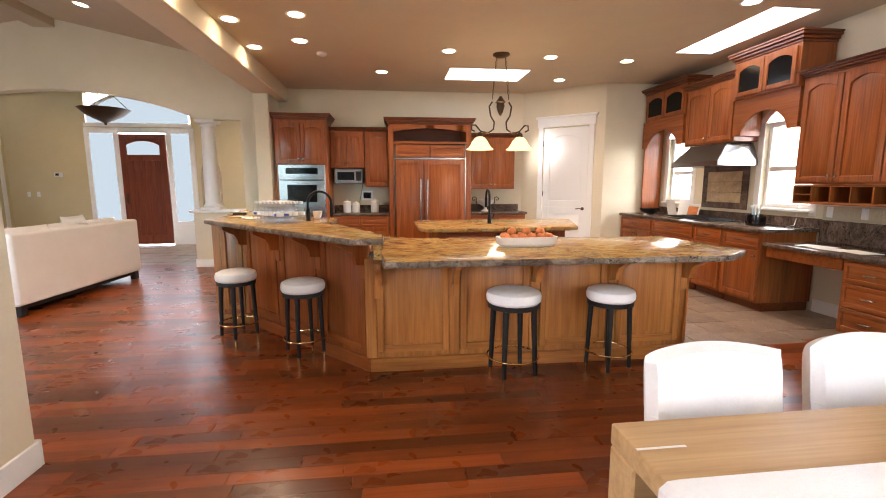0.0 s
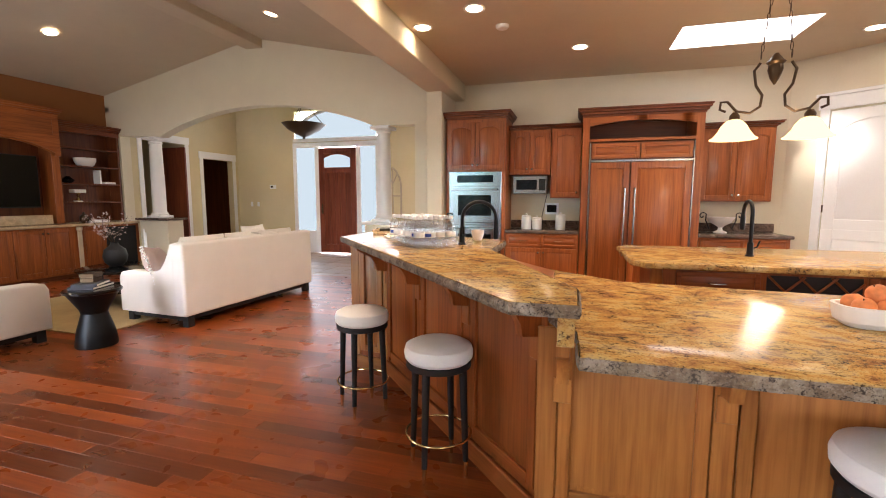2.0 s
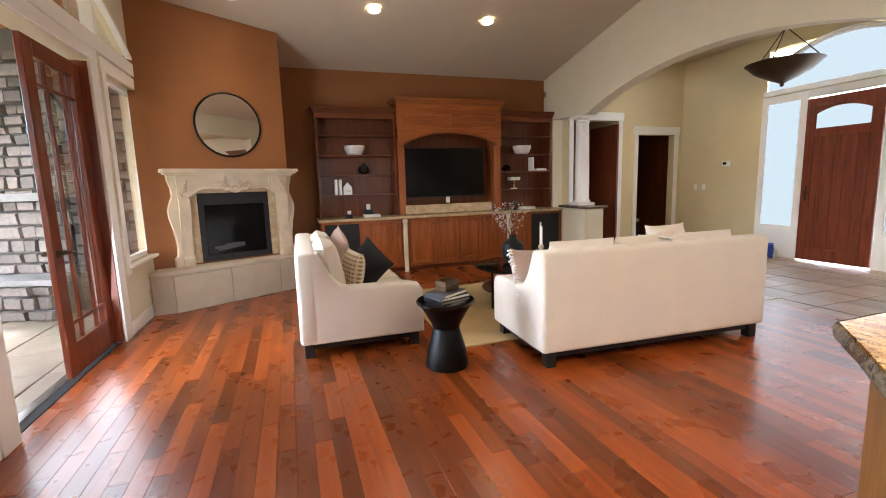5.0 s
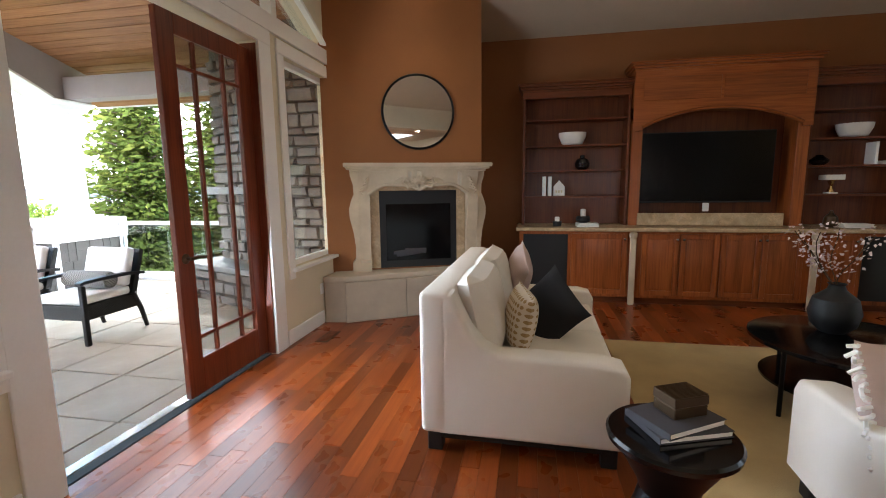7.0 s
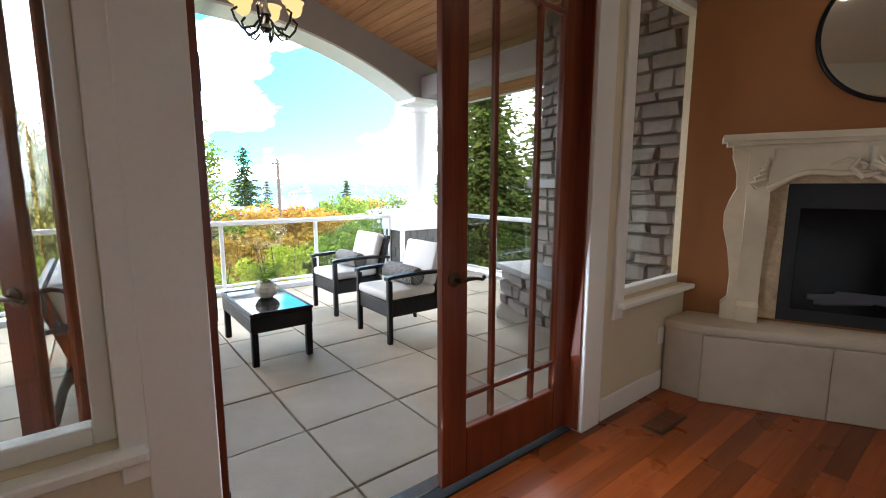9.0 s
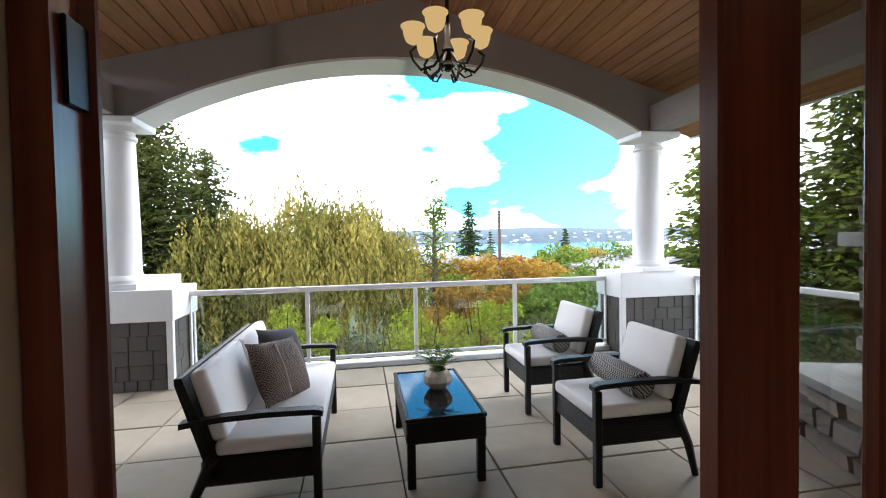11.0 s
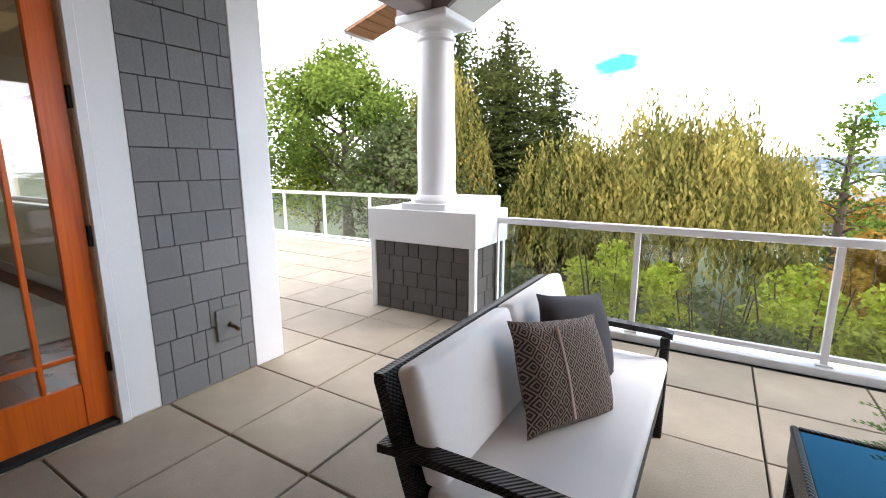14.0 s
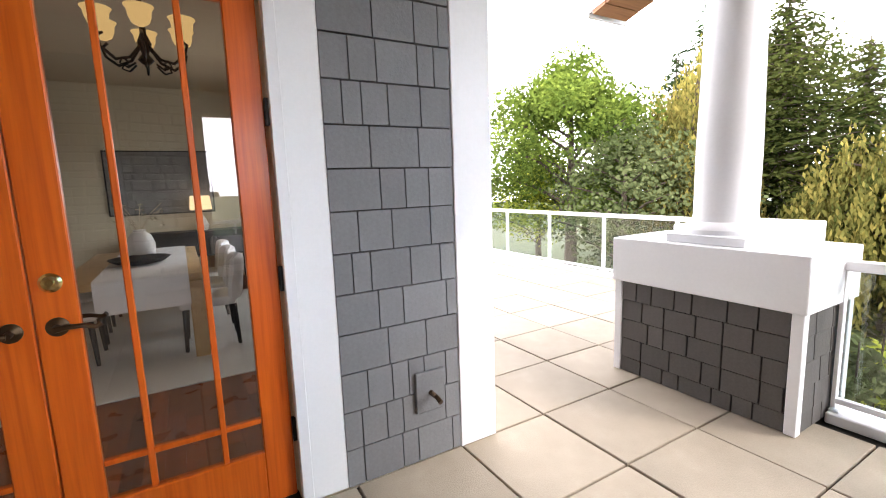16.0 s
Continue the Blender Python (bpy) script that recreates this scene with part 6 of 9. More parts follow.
for y in (5.0, 6.88):
    pi = thing("pilaster", "pale fluted corner pilaster with a scroll top", "pilaster", west(-8.10, y))
    part("shaft", box(B(), -0.035, 0.035, -0.05, -0.021, 0.0, 0.80, 0.008), limestone, pi)
    part("scroll_top", lathe(B(), [(0.03, 0.80), (0.045, 0.82), (0.045, 0.86), (0.03, 0.874)], 16, (0, -0.035)), limestone, pi)
bt = thing("stone_counter", "travertine top along the base cabinets", "worktop", west(0, 0))
part("slab", box(B(), 3.64, 7.985, 8.06, 8.74, 0.878, 0.922, 0.008), travertine, bt)

# decor on the shelves
def deco(name, label, category, bm, material, x, y, z, rz_=0):
    return solid(name, bm, material, label, category, pose(x, y, z, 0, 0, rz_))


for y in (4.32, 7.42):
    deco("ceramic_bowl", "white oval ceramic bowl on a shelf", "bowl", lathe(B(), [(0.10, 0.0), (0.13, 0.02), (0.165, 0.10), (0.17, 0.15), (0.16, 0.15), (0.12, 0.03)], 24), ceramic, -8.57, y, 1.932)
deco("black_vase", "squat black ceramic vase", "vase", lathe(B(), [(0.05, 0), (0.085, 0.03), (0.095, 0.08), (0.07, 0.13), (0.03, 0.15), (0.028, 0.18)], 20), black_gloss, -8.57, 4.45, 1.622)
deco("black_vase", "squat black ceramic vase", "vase", lathe(B(), [(0.05, 0), (0.09, 0.03), (0.1, 0.06), (0.05, 0.10), (0.03, 0.12)], 20), black_gloss, -8.57, 7.1, 1.622)


def book(name, x, y, z, sx, sy, sz, material, label, rz_=0):
    b = thing(name, label, "book", pose(x, y, z, 0, 0, rz_))
    bm = B()
    box(bm, -sx / 2, sx / 2, -sy / 2, sy / 2, 0, 0.003)
    box(bm, -sx / 2, sx / 2, -sy / 2, sy / 2, sz - 0.003, sz)
    box(bm, -sx / 2, sx / 2, -sy / 2, -sy / 2 + 0.003, 0.003, sz - 0.003)
    part("cover", bm, material, b)
    part("pages", box(B(), -sx / 2 + 0.005, sx / 2 - 0.004, -sy / 2 + 0.004, sy / 2 - 0.005, 0.0035, sz - 0.0035), paper, b)
    return b


def upright_book(x, y, z, t, h, d, material, label):
    b = thing("book", label, "book", pose(x, y, z))
    part("cover", box(B(), -d / 2, d / 2, -t / 2, t / 2, 0, h, 0.003), material, b)
    return b


for k in range(2):
    upright_book(-8.57, 3.98 + 0.07 * k, 1.292, 0.045, 0.25, 0.17, paper, "upright white book on a shelf")
hs = thing("house_ornament", "small white house ornament with cut-out windows", "ornament", pose(-8.57, 4.17, 1.292))
bm = B()
slab_xz(bm, [(-0.07, 0), (0.07, 0), (0.07, 0.12), (0.0, 0.2), (-0.07, 0.12)], -0.03, 0.03)
part("house", bm, ceramic, hs, m=pose(0, 0, 0, 0, 0, 90))
for k in range(3):
    part("window_cut", box(B(), 0.0305, 0.033, -0.045 + 0.033 * k, -0.025 + 0.033 * k, 0.04, 0.07), hall_paint, hs)
book("book", -8.28, 4.5, 0.924, 0.2, 0.26, 0.022, paper, "white book lying on the stone top")
book("book", -8.28, 4.5, 0.947, 0.18, 0.24, 0.02, paper, "white book lying on another book", 8)
deco("candle_holder", "black bowl holding a white candle", "candle holder", lathe(B(), [(0.05, 0), (0.08, 0.02), (0.085, 0.06), (0.07, 0.08), (0.05, 0.06)], 18), black_matt, -8.28, 4.45, 0.969)
deco("candle", "short white pillar candle on a shelf", "candle", lathe(B(), [(0.032, 0), (0.033, 0.10), (0.025, 0.105)], 14), paper, -8.28, 4.45, 1.03)
deco("candle_holder", "small black candle holder", "candle holder", lathe(B(), [(0.05, 0), (0.055, 0.06), (0.045, 0.06)], 18), black_matt, -8.28, 4.14, 0.924)
deco("candle", "short white pillar candle on a shelf", "candle", lathe(B(), [(0.03, 0), (0.03, 0.05), (0.02, 0.055)], 14), paper, -8.28, 4.14, 0.984)
upright_book(-8.57, 7.62, 1.622, 0.03, 0.25, 0.17, paper, "upright white book on a shelf")
book("book", -8.57, 7.8, 1.622, 0.17, 0.22, 0.02, paper, "white book lying on a shelf")
book("book", -8.57, 7.8, 1.643, 0.16, 0.2, 0.018, paper, "white book lying on another book", 5)
hg = thing("hourglass", "brass and white hourglass ornament", "ornament", pose(-8.57, 7.25, 1.292))
part("base", box(B(), -0.05, 0.05, -0.05, 0.05, 0, 0.02, 0.004), ceramic, hg)
part("body", lathe(B(), [(0.04, 0.021), (0.012, 0.09), (0.045, 0.16)], 14), brass, hg)
part("top", box(B(), -0.07, 0.07, -0.1, 0.1, 0.161, 0.22, 0.004), ceramic, hg)
book("book", -8.28, 7.35, 0.924, 0.2, 0.3, 0.022, paper, "white book lying on the stone top")
book("book", -8.28, 7.35, 0.947, 0.18, 0.28, 0.02, paper, "white book lying on another book", -4)
deco("glass_cloche", "dark glass cloche on the stone top", "ornament", lathe(B(), [(0.04, 0), (0.07, 0.04), (0.06, 0.12), (0.02, 0.16), (0.015, 0.19)], 18), bronze, -8.25, 7.1, 0.924)
out = thing("wall_socket", "small white socket under the television", "socket", west(-8.385, 5.86, 1.10))
part("plate", box(B(), -0.035, 0.035, -0.01, 0, 0, 0.10, 0.004), plastic_white, out)


# sofas
def sofa(name, label, m, w, d, arm, back_h, seats, group=""):
    """Local x across the seat, the back along y = 0, the seat opening towards +y."""
    s = thing(name, label, "sofa", m, group)
    part("base", box(B(), 0.03, w - 0.03, 0.06, d - 0.05, 0.13, 0.32, 0.02, 2), white_fabric, s)
    bm = B()
    box(bm, 0.0, w, 0.0, 0.17, 0.12, back_h, 0.035, 3)
    part("back", bm, white_fabric, s)
    for x0, x1 in ((0.0, arm), (w - arm, w)):
        bm = B()
        prof = [(0.10, 0.12), (d, 0.12), (d, 0.50), (d - 0.03, 0.555), (d - 0.12, 0.575), (0.42, 0.585), (0.34, 0.615), (0.27, 0.70), (0.22, 0.80), (0.18, back_h - 0.01), (0.10, back_h - 0.01)]
        a_ = [bm.verts.new((x0, y, z)) for y, z in prof]
        c_ = [bm.verts.new((x1, y, z)) for y, z in prof]
        fa, fc = bm.faces.new(a_), bm.faces.new(c_[::-1])
        k = len(prof)
        for i in range(k):
            bm.faces.new((a_[(i + 1) % k], a_[i], c_[i], c_[(i + 1) % k]))
        bmesh.ops.recalc_face_normals(bm, faces=bm.faces[:])
        bmesh.ops.bevel(bm, geom=list(set(fa.edges) | set(fc.edges)), offset=0.03, segments=3, affect='EDGES', profile=0.5)
        part("arm", bm, white_fabric, s)
    n = seats
    cw = (w - 2 * arm) / n
    for i in range(n):
        part("seat_cushion", box(B(), arm + i * cw + 0.008, arm + (i + 1) * cw - 0.008, 0.18, d - 0.02, 0.325, 0.47, 0.045, 3), white_fabric, s)
        bm = pillow(B(), cw - 0.02, 0.50, 0.24, 12, 0.9, power=5)
        c = part("back_cushion", bm, white_fabric, s, m=pose(arm + (i + 0.5) * cw, 0.28, 0.70, 12))
        part("piping", tube(B(), [(x, -0.10, z) for x, z in ((-cw / 2 + 0.05, -0.2), (-cw / 2 + 0.04, 0.2), (cw / 2 - 0.04, 0.2), (cw / 2 - 0.05, -0.2))], 0.006, 6), white_fabric, c)
    for x in (0.05, w - 0.13):
        for y in (0.03, d - 0.12):
            part("leg", box(B(), x, x + 0.08, y, y + 0.08, 0.0, 0.12, 0.004), black_matt, s)
    part("plinth", box(B(), 0.06, w - 0.06, 0.06, d - 0.06, 0.07, 0.125), black_matt, s, "dark recessed plinth")
    return s


sofa("sofa", "large off-white fabric sofa with loose back cushions", pose(-3.80, 4.95, 0, 0, 0, 87), 2.16, 0.96, 0.17, 0.90, 3, "sofas")
sofa("loveseat", "off-white fabric loveseat with loose back cushions", pose(-6.46, 3.275, 0, 0, 0, -1), 1.74, 1.055, 0.16, 0.90, 2, "sofas")


def cushion(label, m, w, h, d, material, pinch=0.4):
    return solid("cushion", pillow(B(), w, h, d, 12, pinch), material, label, "cushion", m)


cushion("yellow dotted cushion with a woven front", pose(-5.20, 3.76, 0.64, -10, 4, 14), 0.37, 0.38, 0.17, dot_weave)
cushion("black cushion leaning on the loveseat", pose(-5.46, 3.94, 0.63, -24, 38, 38), 0.43, 0.42, 0.17, black_fabric)
cushion("blush cushion with a knotted corner on the loveseat", pose(-6.16, 3.72, 0.72, -12, 30, 10), 0.40, 0.40, 0.18, blush_fabric)
fc = cushion("blush cushion with a fringed edge on the sofa", pose(-4.42, 5.20, 0.62, -20, 8, 120), 0.48, 0.44, 0.20, blush_fabric)
bm = B()
rnd = random.Random(9)
for k in range(16):
    z = -0.2 + 0.4 * k / 15
    tube(bm, [(-0.22, 0, z), (-0.25 - rnd.uniform(0, 0.02), rnd.uniform(-0.02, 0.02), z + rnd.uniform(-0.01, 0.01)), (-0.28, rnd.uniform(-0.02, 0.02), z + rnd.uniform(-0.02, 0.01))], 0.008, 5)
part("fringe", bm, boucle, fc)
cushion("white cushion along the sofa", pose(-4.1, 6.4, 0.80, -10, 0, 92), 0.46, 0.42, 0.18, white_fabric)
th = thing("throw_blanket", "cream fringed throw over the sofa back", "blanket", pose(-3.79, 6.30, 0, 0, 0, 87))
bm = B()
prof = [(-0.024, 0.62), (-0.022, 0.75), (-0.02, 0.88), (0.0, 0.918), (0.09, 0.925), (0.18, 0.915), (0.21, 0.90)]
for k in range(8):
    x0, x1 = -0.16 + 0.04 * k, -0.12 + 0.04 * k
    for (ya, za), (yb, zb) in zip(prof, prof[1:]):
        o0, o1 = 0.006 * (k % 2), 0.006 * ((k + 1) % 2)
        vs = [bm.verts.new(p) for p in ((x0, ya - o0, za), (x1, ya - o1, za), (x1, yb - o1, zb + o1), (x0, yb - o0, zb + o0))]
        bm.faces.new(vs)
bmesh.ops.remove_doubles(bm, verts=bm.verts[:], dist=0.001)
bmesh.ops.solidify(bm, geom=bm.faces[:], thickness=0.012)
part("cloth", bm, white_fabric, th)
bm = B()
for k in range(28):
    x = -0.157 + 0.0117 * k
    tube(bm, [(x, -0.03, 0.625), (x + rnd.uniform(-0.004, 0.004), -0.034, 0.585), (x + rnd.uniform(-0.006, 0.006), -0.033, 0.55)], 0.0028, 4)
part("fringe", bm, white_fabric, th)

# side table and books
sdt = thing("side_table", "black hammered drum side table with a pinched waist", "side table", pose(-4.20, 4.33, 0) @ Matrix.Diagonal((0.86, 0.86, 1, 1)))
part("body", lathe(B(), [(0.19, 0.0), (0.195, 0.02), (0.175, 0.14), (0.135, 0.26), (0.12, 0.31), (0.135, 0.35), (0.195, 0.44), (0.24, 0.50)], 36), black_metal, sdt)
part("top", lathe(B(), [(0.24, 0.502), (0.262, 0.506), (0.266, 0.525), (0.255, 0.535), (0.0005, 0.535)], 40), black_gloss, sdt)
book("book", -4.25, 4.36, 0.537, 0.22, 0.29, 0.024, charcoal_fabric, "dark hardback book on the side table", 20)
book("book", -4.24, 4.35, 0.562, 0.20, 0.27, 0.026, charcoal_fabric, "dark hardback book on another book", 32)
bx = thing("decorative_box", "brown ribbed box stacked on books", "box", pose(-4.26, 4.37, 0.589, 0, 0, 25) @ Matrix.Diagonal((0.75, 0.75, 0.8, 1)))
part("body", box(B(), -0.075, 0.075, -0.095, 0.095, 0, 0.052, 0.004), bronze, bx)
part("lid", box(B(), -0.078, 0.078, -0.098, 0.098, 0.054, 0.10, 0.004), bronze, bx)
bm = B()
for k in range(14):
    box(bm, -0.072 + k * 0.0105, -0.067 + k * 0.0105, -0.097, 0.097, 0.10, 0.105, 0.001)
part("ribs", bm, bronze, bx)
# rug and coffee table
rg_ = thing("area_rug", "tan wool rug with a soft pile", "rug", pose(-5.60, 5.75, 0))
bm = B()
nx, ny = 40, 40
vv = [[bm.verts.new((-1.12 + 2.24 * i / nx, -1.25 + 2.5 * j / ny, 0.014 + 0.003 * noise.noise((i * 0.9, j * 0.9, 0)))) for j in range(ny + 1)] for i in range(nx + 1)]
for i in range(nx):
    for j in range(ny):
        bm.faces.new((vv[i][j], vv[i + 1][j], vv[i + 1][j + 1], vv[i][j + 1]))
box(bm, -1.12, 1.12, -1.25, 1.25, 0.0005, 0.010)
part("woven_top", bm, rug_wool, rg_)
ct = thing("coffee_table", "round black two-tier coffee table with slim legs", "coffee table", pose(-5.62, 5.78, 0.016))
part("top", lathe(B(), [(0.54, 0.42), (0.55, 0.425), (0.55, 0.445), (0.53, 0.45), (0.0005, 0.45)], 48), black_gloss, ct)
part("shelf", lathe(B(), [(0.46, 0.16), (0.47, 0.165), (0.47, 0.18), (0.0005, 0.182)], 48), black_gloss, ct)
for k in range(4):
    a = radians(20 + 90 * k)
    part("leg", tube(B(), [(0.49 * math.cos(a), 0.49 * math.sin(a), 0.42), (0.49 * math.cos(a), 0.49 * math.sin(a), 0.0)], 0.014, 10), black_metal, ct)
vz = thing("black_vase", "round black vase with dried pale branches", "vase", pose(-5.78, 5.75, 0.467))
part("body", lathe(B(), [(0.07, 0), (0.12, 0.05), (0.14, 0.13), (0.12, 0.22), (0.05, 0.28), (0.04, 0.31), (0.05, 0.32), (0.035, 0.30)], 28), black_matt, vz)
bm = B()
bml = B()
rnd = random.Random(12)
for k in range(5):
    a = rnd.uniform(0, 6.28)
    p = [Vector((0, 0, 0.28))]
    for j in range(5):
        p.append(p[-1] + Vector((0.05 * math.cos(a), 0.05 * math.sin(a), 0.065 + 0.02 * rnd.random())))
        a += rnd.uniform(-0.7, 0.7)
    tube(bm, p, 0.003, 5)
    for q in p[2:]:
        for _ in range(16):
            d = Vector((rnd.gauss(0, 1), rnd.gauss(0, 1), rnd.gauss(0, 1))).normalized() * rnd.uniform(0.02, 0.07)
            u = d.orthogonal().normalized() * 0.009
            c = q + d
            bml.faces.new([bml.verts.new(v) for v in (c - d * 0.14, c + u, c + d * 0.25, c - u)])
part("branches", bm, bronze, vz)
part("dried_leaves", bml, blush_fabric, vz, "pale dried leaves", smooth=0)
cs = thing("candlestick", "turned pale wooden candlestick with two tapers", "candlestick", pose(-5.52, 5.98, 0.467))
part("stem", lathe(B(), [(0.05, 0), (0.055, 0.02), (0.03, 0.04), (0.045, 0.07), (0.025, 0.10), (0.04, 0.13), (0.025, 0.16), (0.035, 0.2), (0.02, 0.22)], 18), limestone, cs)
for x, h in ((-0.012, 0.47), (0.013, 0.42)):
    part("taper", lathe(B(), [(0.011, 0.22), (0.010, h), (0.003, h + 0.015)], 10, (x, 0)), paper, cs)


# columns on the half walls
def hall_column(x):
    c = thing("column", "white round column on a half wall", "column", pose(x, 8.1, 0), "hall columns", "structure")
    part("base", box(B(), -0.16, 0.16, -0.16, 0.16, 0.986, 1.03, 0.006), white_paint, c)
    part("shaft", lathe(B(), [(0.15, 1.03), (0.155, 1.05), (0.13, 1.08), (0.12, 1.10), (0.12, 1.5), (0.105, 2.38), (0.12, 2.39), (0.12, 2.41), (0.105, 2.42), (0.14, 2.45)], 32), white_paint, c)
    part("capital", box(B(), -0.16, 0.16, -0.16, 0.16, 2.45, 2.50, 0.008), white_paint, c)


hall_column(-7.67)
hall_column(-2.95)

# entry hall
ed = thing("door_3", "red-brown plank front door with an arched light", "door", pose(-6.05, 11.16, 0), kind="structure")
part("leaf", box(B(), 0, 1.0, 0, 0.045, 0.02, 2.58, 0.004), red_door, ed)
bm = B()
for x0, x1, z0, z1 in ((0, 0.13, 0.02, 2.58), (0.87, 1.0, 0.02, 2.58), (0.13, 0.87, 0.02, 0.22), (0.13, 0.87, 2.45, 2.58), (0.13, 0.87, 1.98, 2.08)):
    box(bm, x0, x1, -0.015, -0.001, z0, z1, 0.004)
part("rails", bm, red_door, ed)
for k in range(5):
    part("plank", box(B(), 0.135 + k * 0.147, 0.275 + k * 0.147, -0.007, -0.001, 0.225, 1.975, 0.004), red_door, ed)
bm = B()
slab_xz(bm, [(0.15, 2.11)] + bow(0.15, 0.85, 2.33, 0.09, 12) + [(0.85, 2.11)], -0.012, -0.004)
part("arched_light", bm, sd_glow, ed, "arched glass glowing in place of daylight")
bm = B()
box(bm, 0.06, 0.10, -0.022, -0.014, 0.98, 1.22, 0.004)
tube(bm, [(0.08, -0.02, 1.15), (0.08, -0.06, 1.13), (0.08, -0.06, 1.02), (0.08, -0.02, 1.0)], 0.009, 8)
part("handle", bm, bronze, ed)
bm = B()
for x0, x1, z0, z1 in ((-0.12, -0.01, 0, 2.72), (1.01, 1.12, 0, 2.72), (-0.74, -0.64, 0, 2.72), (1.52, 1.62, 0, 2.72), (-0.64, -0.12, 2.60, 2.72), (1.12, 1.52, 2.60, 2.72), (-0.01, 1.01, 2.60, 2.72), (-0.64, -0.12, 0, 0.55), (1.12, 1.52, 0, 0.55)):
    box(bm, x0, x1, 0.0, 0.06, z0, z1, 0.003)
part("frame", bm, white_paint, ed, "white door frame")
for x0, x1 in ((-0.64, -0.12), (1.12, 1.52)):
    part("sidelight", box(B(), x0, x1, 0.02, 0.03, 0.55, 2.60), sd_glow, ed, "frosted sidelight glass glowing in place of daylight")
tw = thing("window_6", "arched transom window over the front door", "window", pose(-5.62, 11.17, 0), kind="structure")
bm = B()
slab_xz(bm, [(-1.1, 2.80)] + bow(-1.1, 1.1, 3.02, 0.45, 14) + [(1.1, 2.80)], 0.02, 0.03)
part("pane", bm, sd_glow, tw)
bm = B()
tube(bm, [(x, 0.0, z) for x, z in bow(-1.13, 1.13, 3.02, 0.47, 16)], 0.04, 6)
box(bm, -1.15, 1.15, -0.02, 0.03, 2.74, 2.82)
part("frame", bm, white_paint, tw)
for y0, y1, zt in ((10.05, 11.0, 2.3), (8.5, 9.55, 2.56)):
    c = thing("doorway_casing", "white casing round a hall doorway", "casing", kind="structure")
    bm = B()
    box(bm, -8.5, -8.478, y0 - 0.10, y0, 0, zt, 0.004)
    box(bm, -8.5, -8.478, y1, y1 + 0.10, 0, zt, 0.004)
    box(bm, -8.5, -8.474, y0 - 0.12, y1 + 0.12, zt, zt + 0.16, 0.004)
    part("boards", bm, white_paint, c)
rd = thing("door_4", "red-brown hall door standing open", "door", pose(-8.46, 9.53, 0, 0, 0, 178), kind="structure")
part("leaf", front_panel(box(B(), 0.01, 0.9, 0.0, 0.02, 0.01, 2.5), 0.01, 0.9, 0.01, 2.5, 0.1, 0.12, 0.02), red_door, rd, m=pose(0, 0, 0))
dsk = thing("den_bookcase", "dark bookcase seen through the den doorway", "bookcase", pose(-10.6, 10.0, 0))
part("carcass", box(B(), 0, 0.03, 0, 1.5, 0, 2.2), dark_z, dsk)
for z in (0.75, 1.15, 1.5, 1.85):
    part("shelf", box(B(), 0.03, 0.35, 0, 1.5, z, z + 0.03), dark_x, dsk)
part("side", box(B(), 0.03, 0.35, 1.47, 1.5, 0, 2.2), dark_z, dsk)
for y, z, h in ((10.25, 1.18, 0.12), (10.5, 1.53, 0.15), (10.8, 1.18, 0.1)):
    deco("white_pot", "small white pot on a dark shelf", "pot", lathe(B(), [(0.05, 0), (0.07, h * 0.5), (0.05, h)], 14), ceramic, -10.4, y, z + 0.001)
dch = thing("desk_chair", "white upholstered chair in the den", "chair", pose(-9.6, 10.75, 0, 0, 0, 70))
part("seat", box(B(), -0.24, 0.24, -0.24, 0.24, 0.42, 0.50, 0.03, 2), white_fabric, dch)
part("backrest", box(B(), -0.24, 0.24, 0.18, 0.25, 0.5, 0.95, 0.03, 2), white_fabric, dch)
for x in (-0.21, 0.21):
    for y in (-0.2, 0.2):
        part("leg", box(B(), x - 0.02, x + 0.02, y - 0.02, y + 0.02, 0, 0.42, 0.003), black_matt, dch)
lant = thing("bowl_pendant", "dark bronze bowl pendant hung on three rods", "pendant lamp", pose(-5.41, 9.6, 0))
part("bowl", lathe(B(), [(0.02, 2.58), (0.03, 2.62), (0.16, 2.68), (0.32, 2.77), (0.42, 2.87), (0.44, 2.885), (0.41, 2.88), (0.3, 2.80), (0.14, 2.71)], 36, cap=False), bronze, lant)
for k in range(3):
    a = radians(30 + 120 * k)
    part("rod", tube(B(), [(0.41 * math.cos(a), 0.41 * math.sin(a), 2.88), (0.03 * math.cos(a), 0.03 * math.sin(a), 3.3)], 0.007, 6), bronze, lant)
part("stem", lathe(B(), [(0.03, 3.3), (0.02, 3.5), (0.02, 3.70), (0.08, 3.748)], 12), bronze, lant)
af = thing("arched_wall_frame", "grey arched window-frame ornament on the wall", "wall ornament", pose(-4.10, 11.17, 0))
bm = B()
gz = [(-0.21, 0.92), (-0.21, 1.70), (-0.17, 1.85), (-0.09, 1.99), (0, 2.08), (0.09, 1.99), (0.17, 1.85), (0.21, 1.70), (0.21, 0.92)]
tube(bm, [(x, 0, z) for x, z in gz], 0.024, 6)
tube(bm, [(-0.21, 0, 0.92), (0.21, 0, 0.92)], 0.024, 6)
for a_, b_ in (((0, 0.92), (0, 2.05)), ((-0.21, 1.42), (0.21, 1.42)), ((-0.12, 1.95), (0.0, 1.70)), ((0.12, 1.95), (0.0, 1.70))):
    tube(bm, [(a_[0], 0, a_[1]), (b_[0], 0, b_[1])], 0.014, 6)
part("frame", bm, hearth_stone, af)
tm = thing("thermostat", "small white wall thermostat with a dark screen", "thermostat", pose(-7.42, 11.185, 1.60))
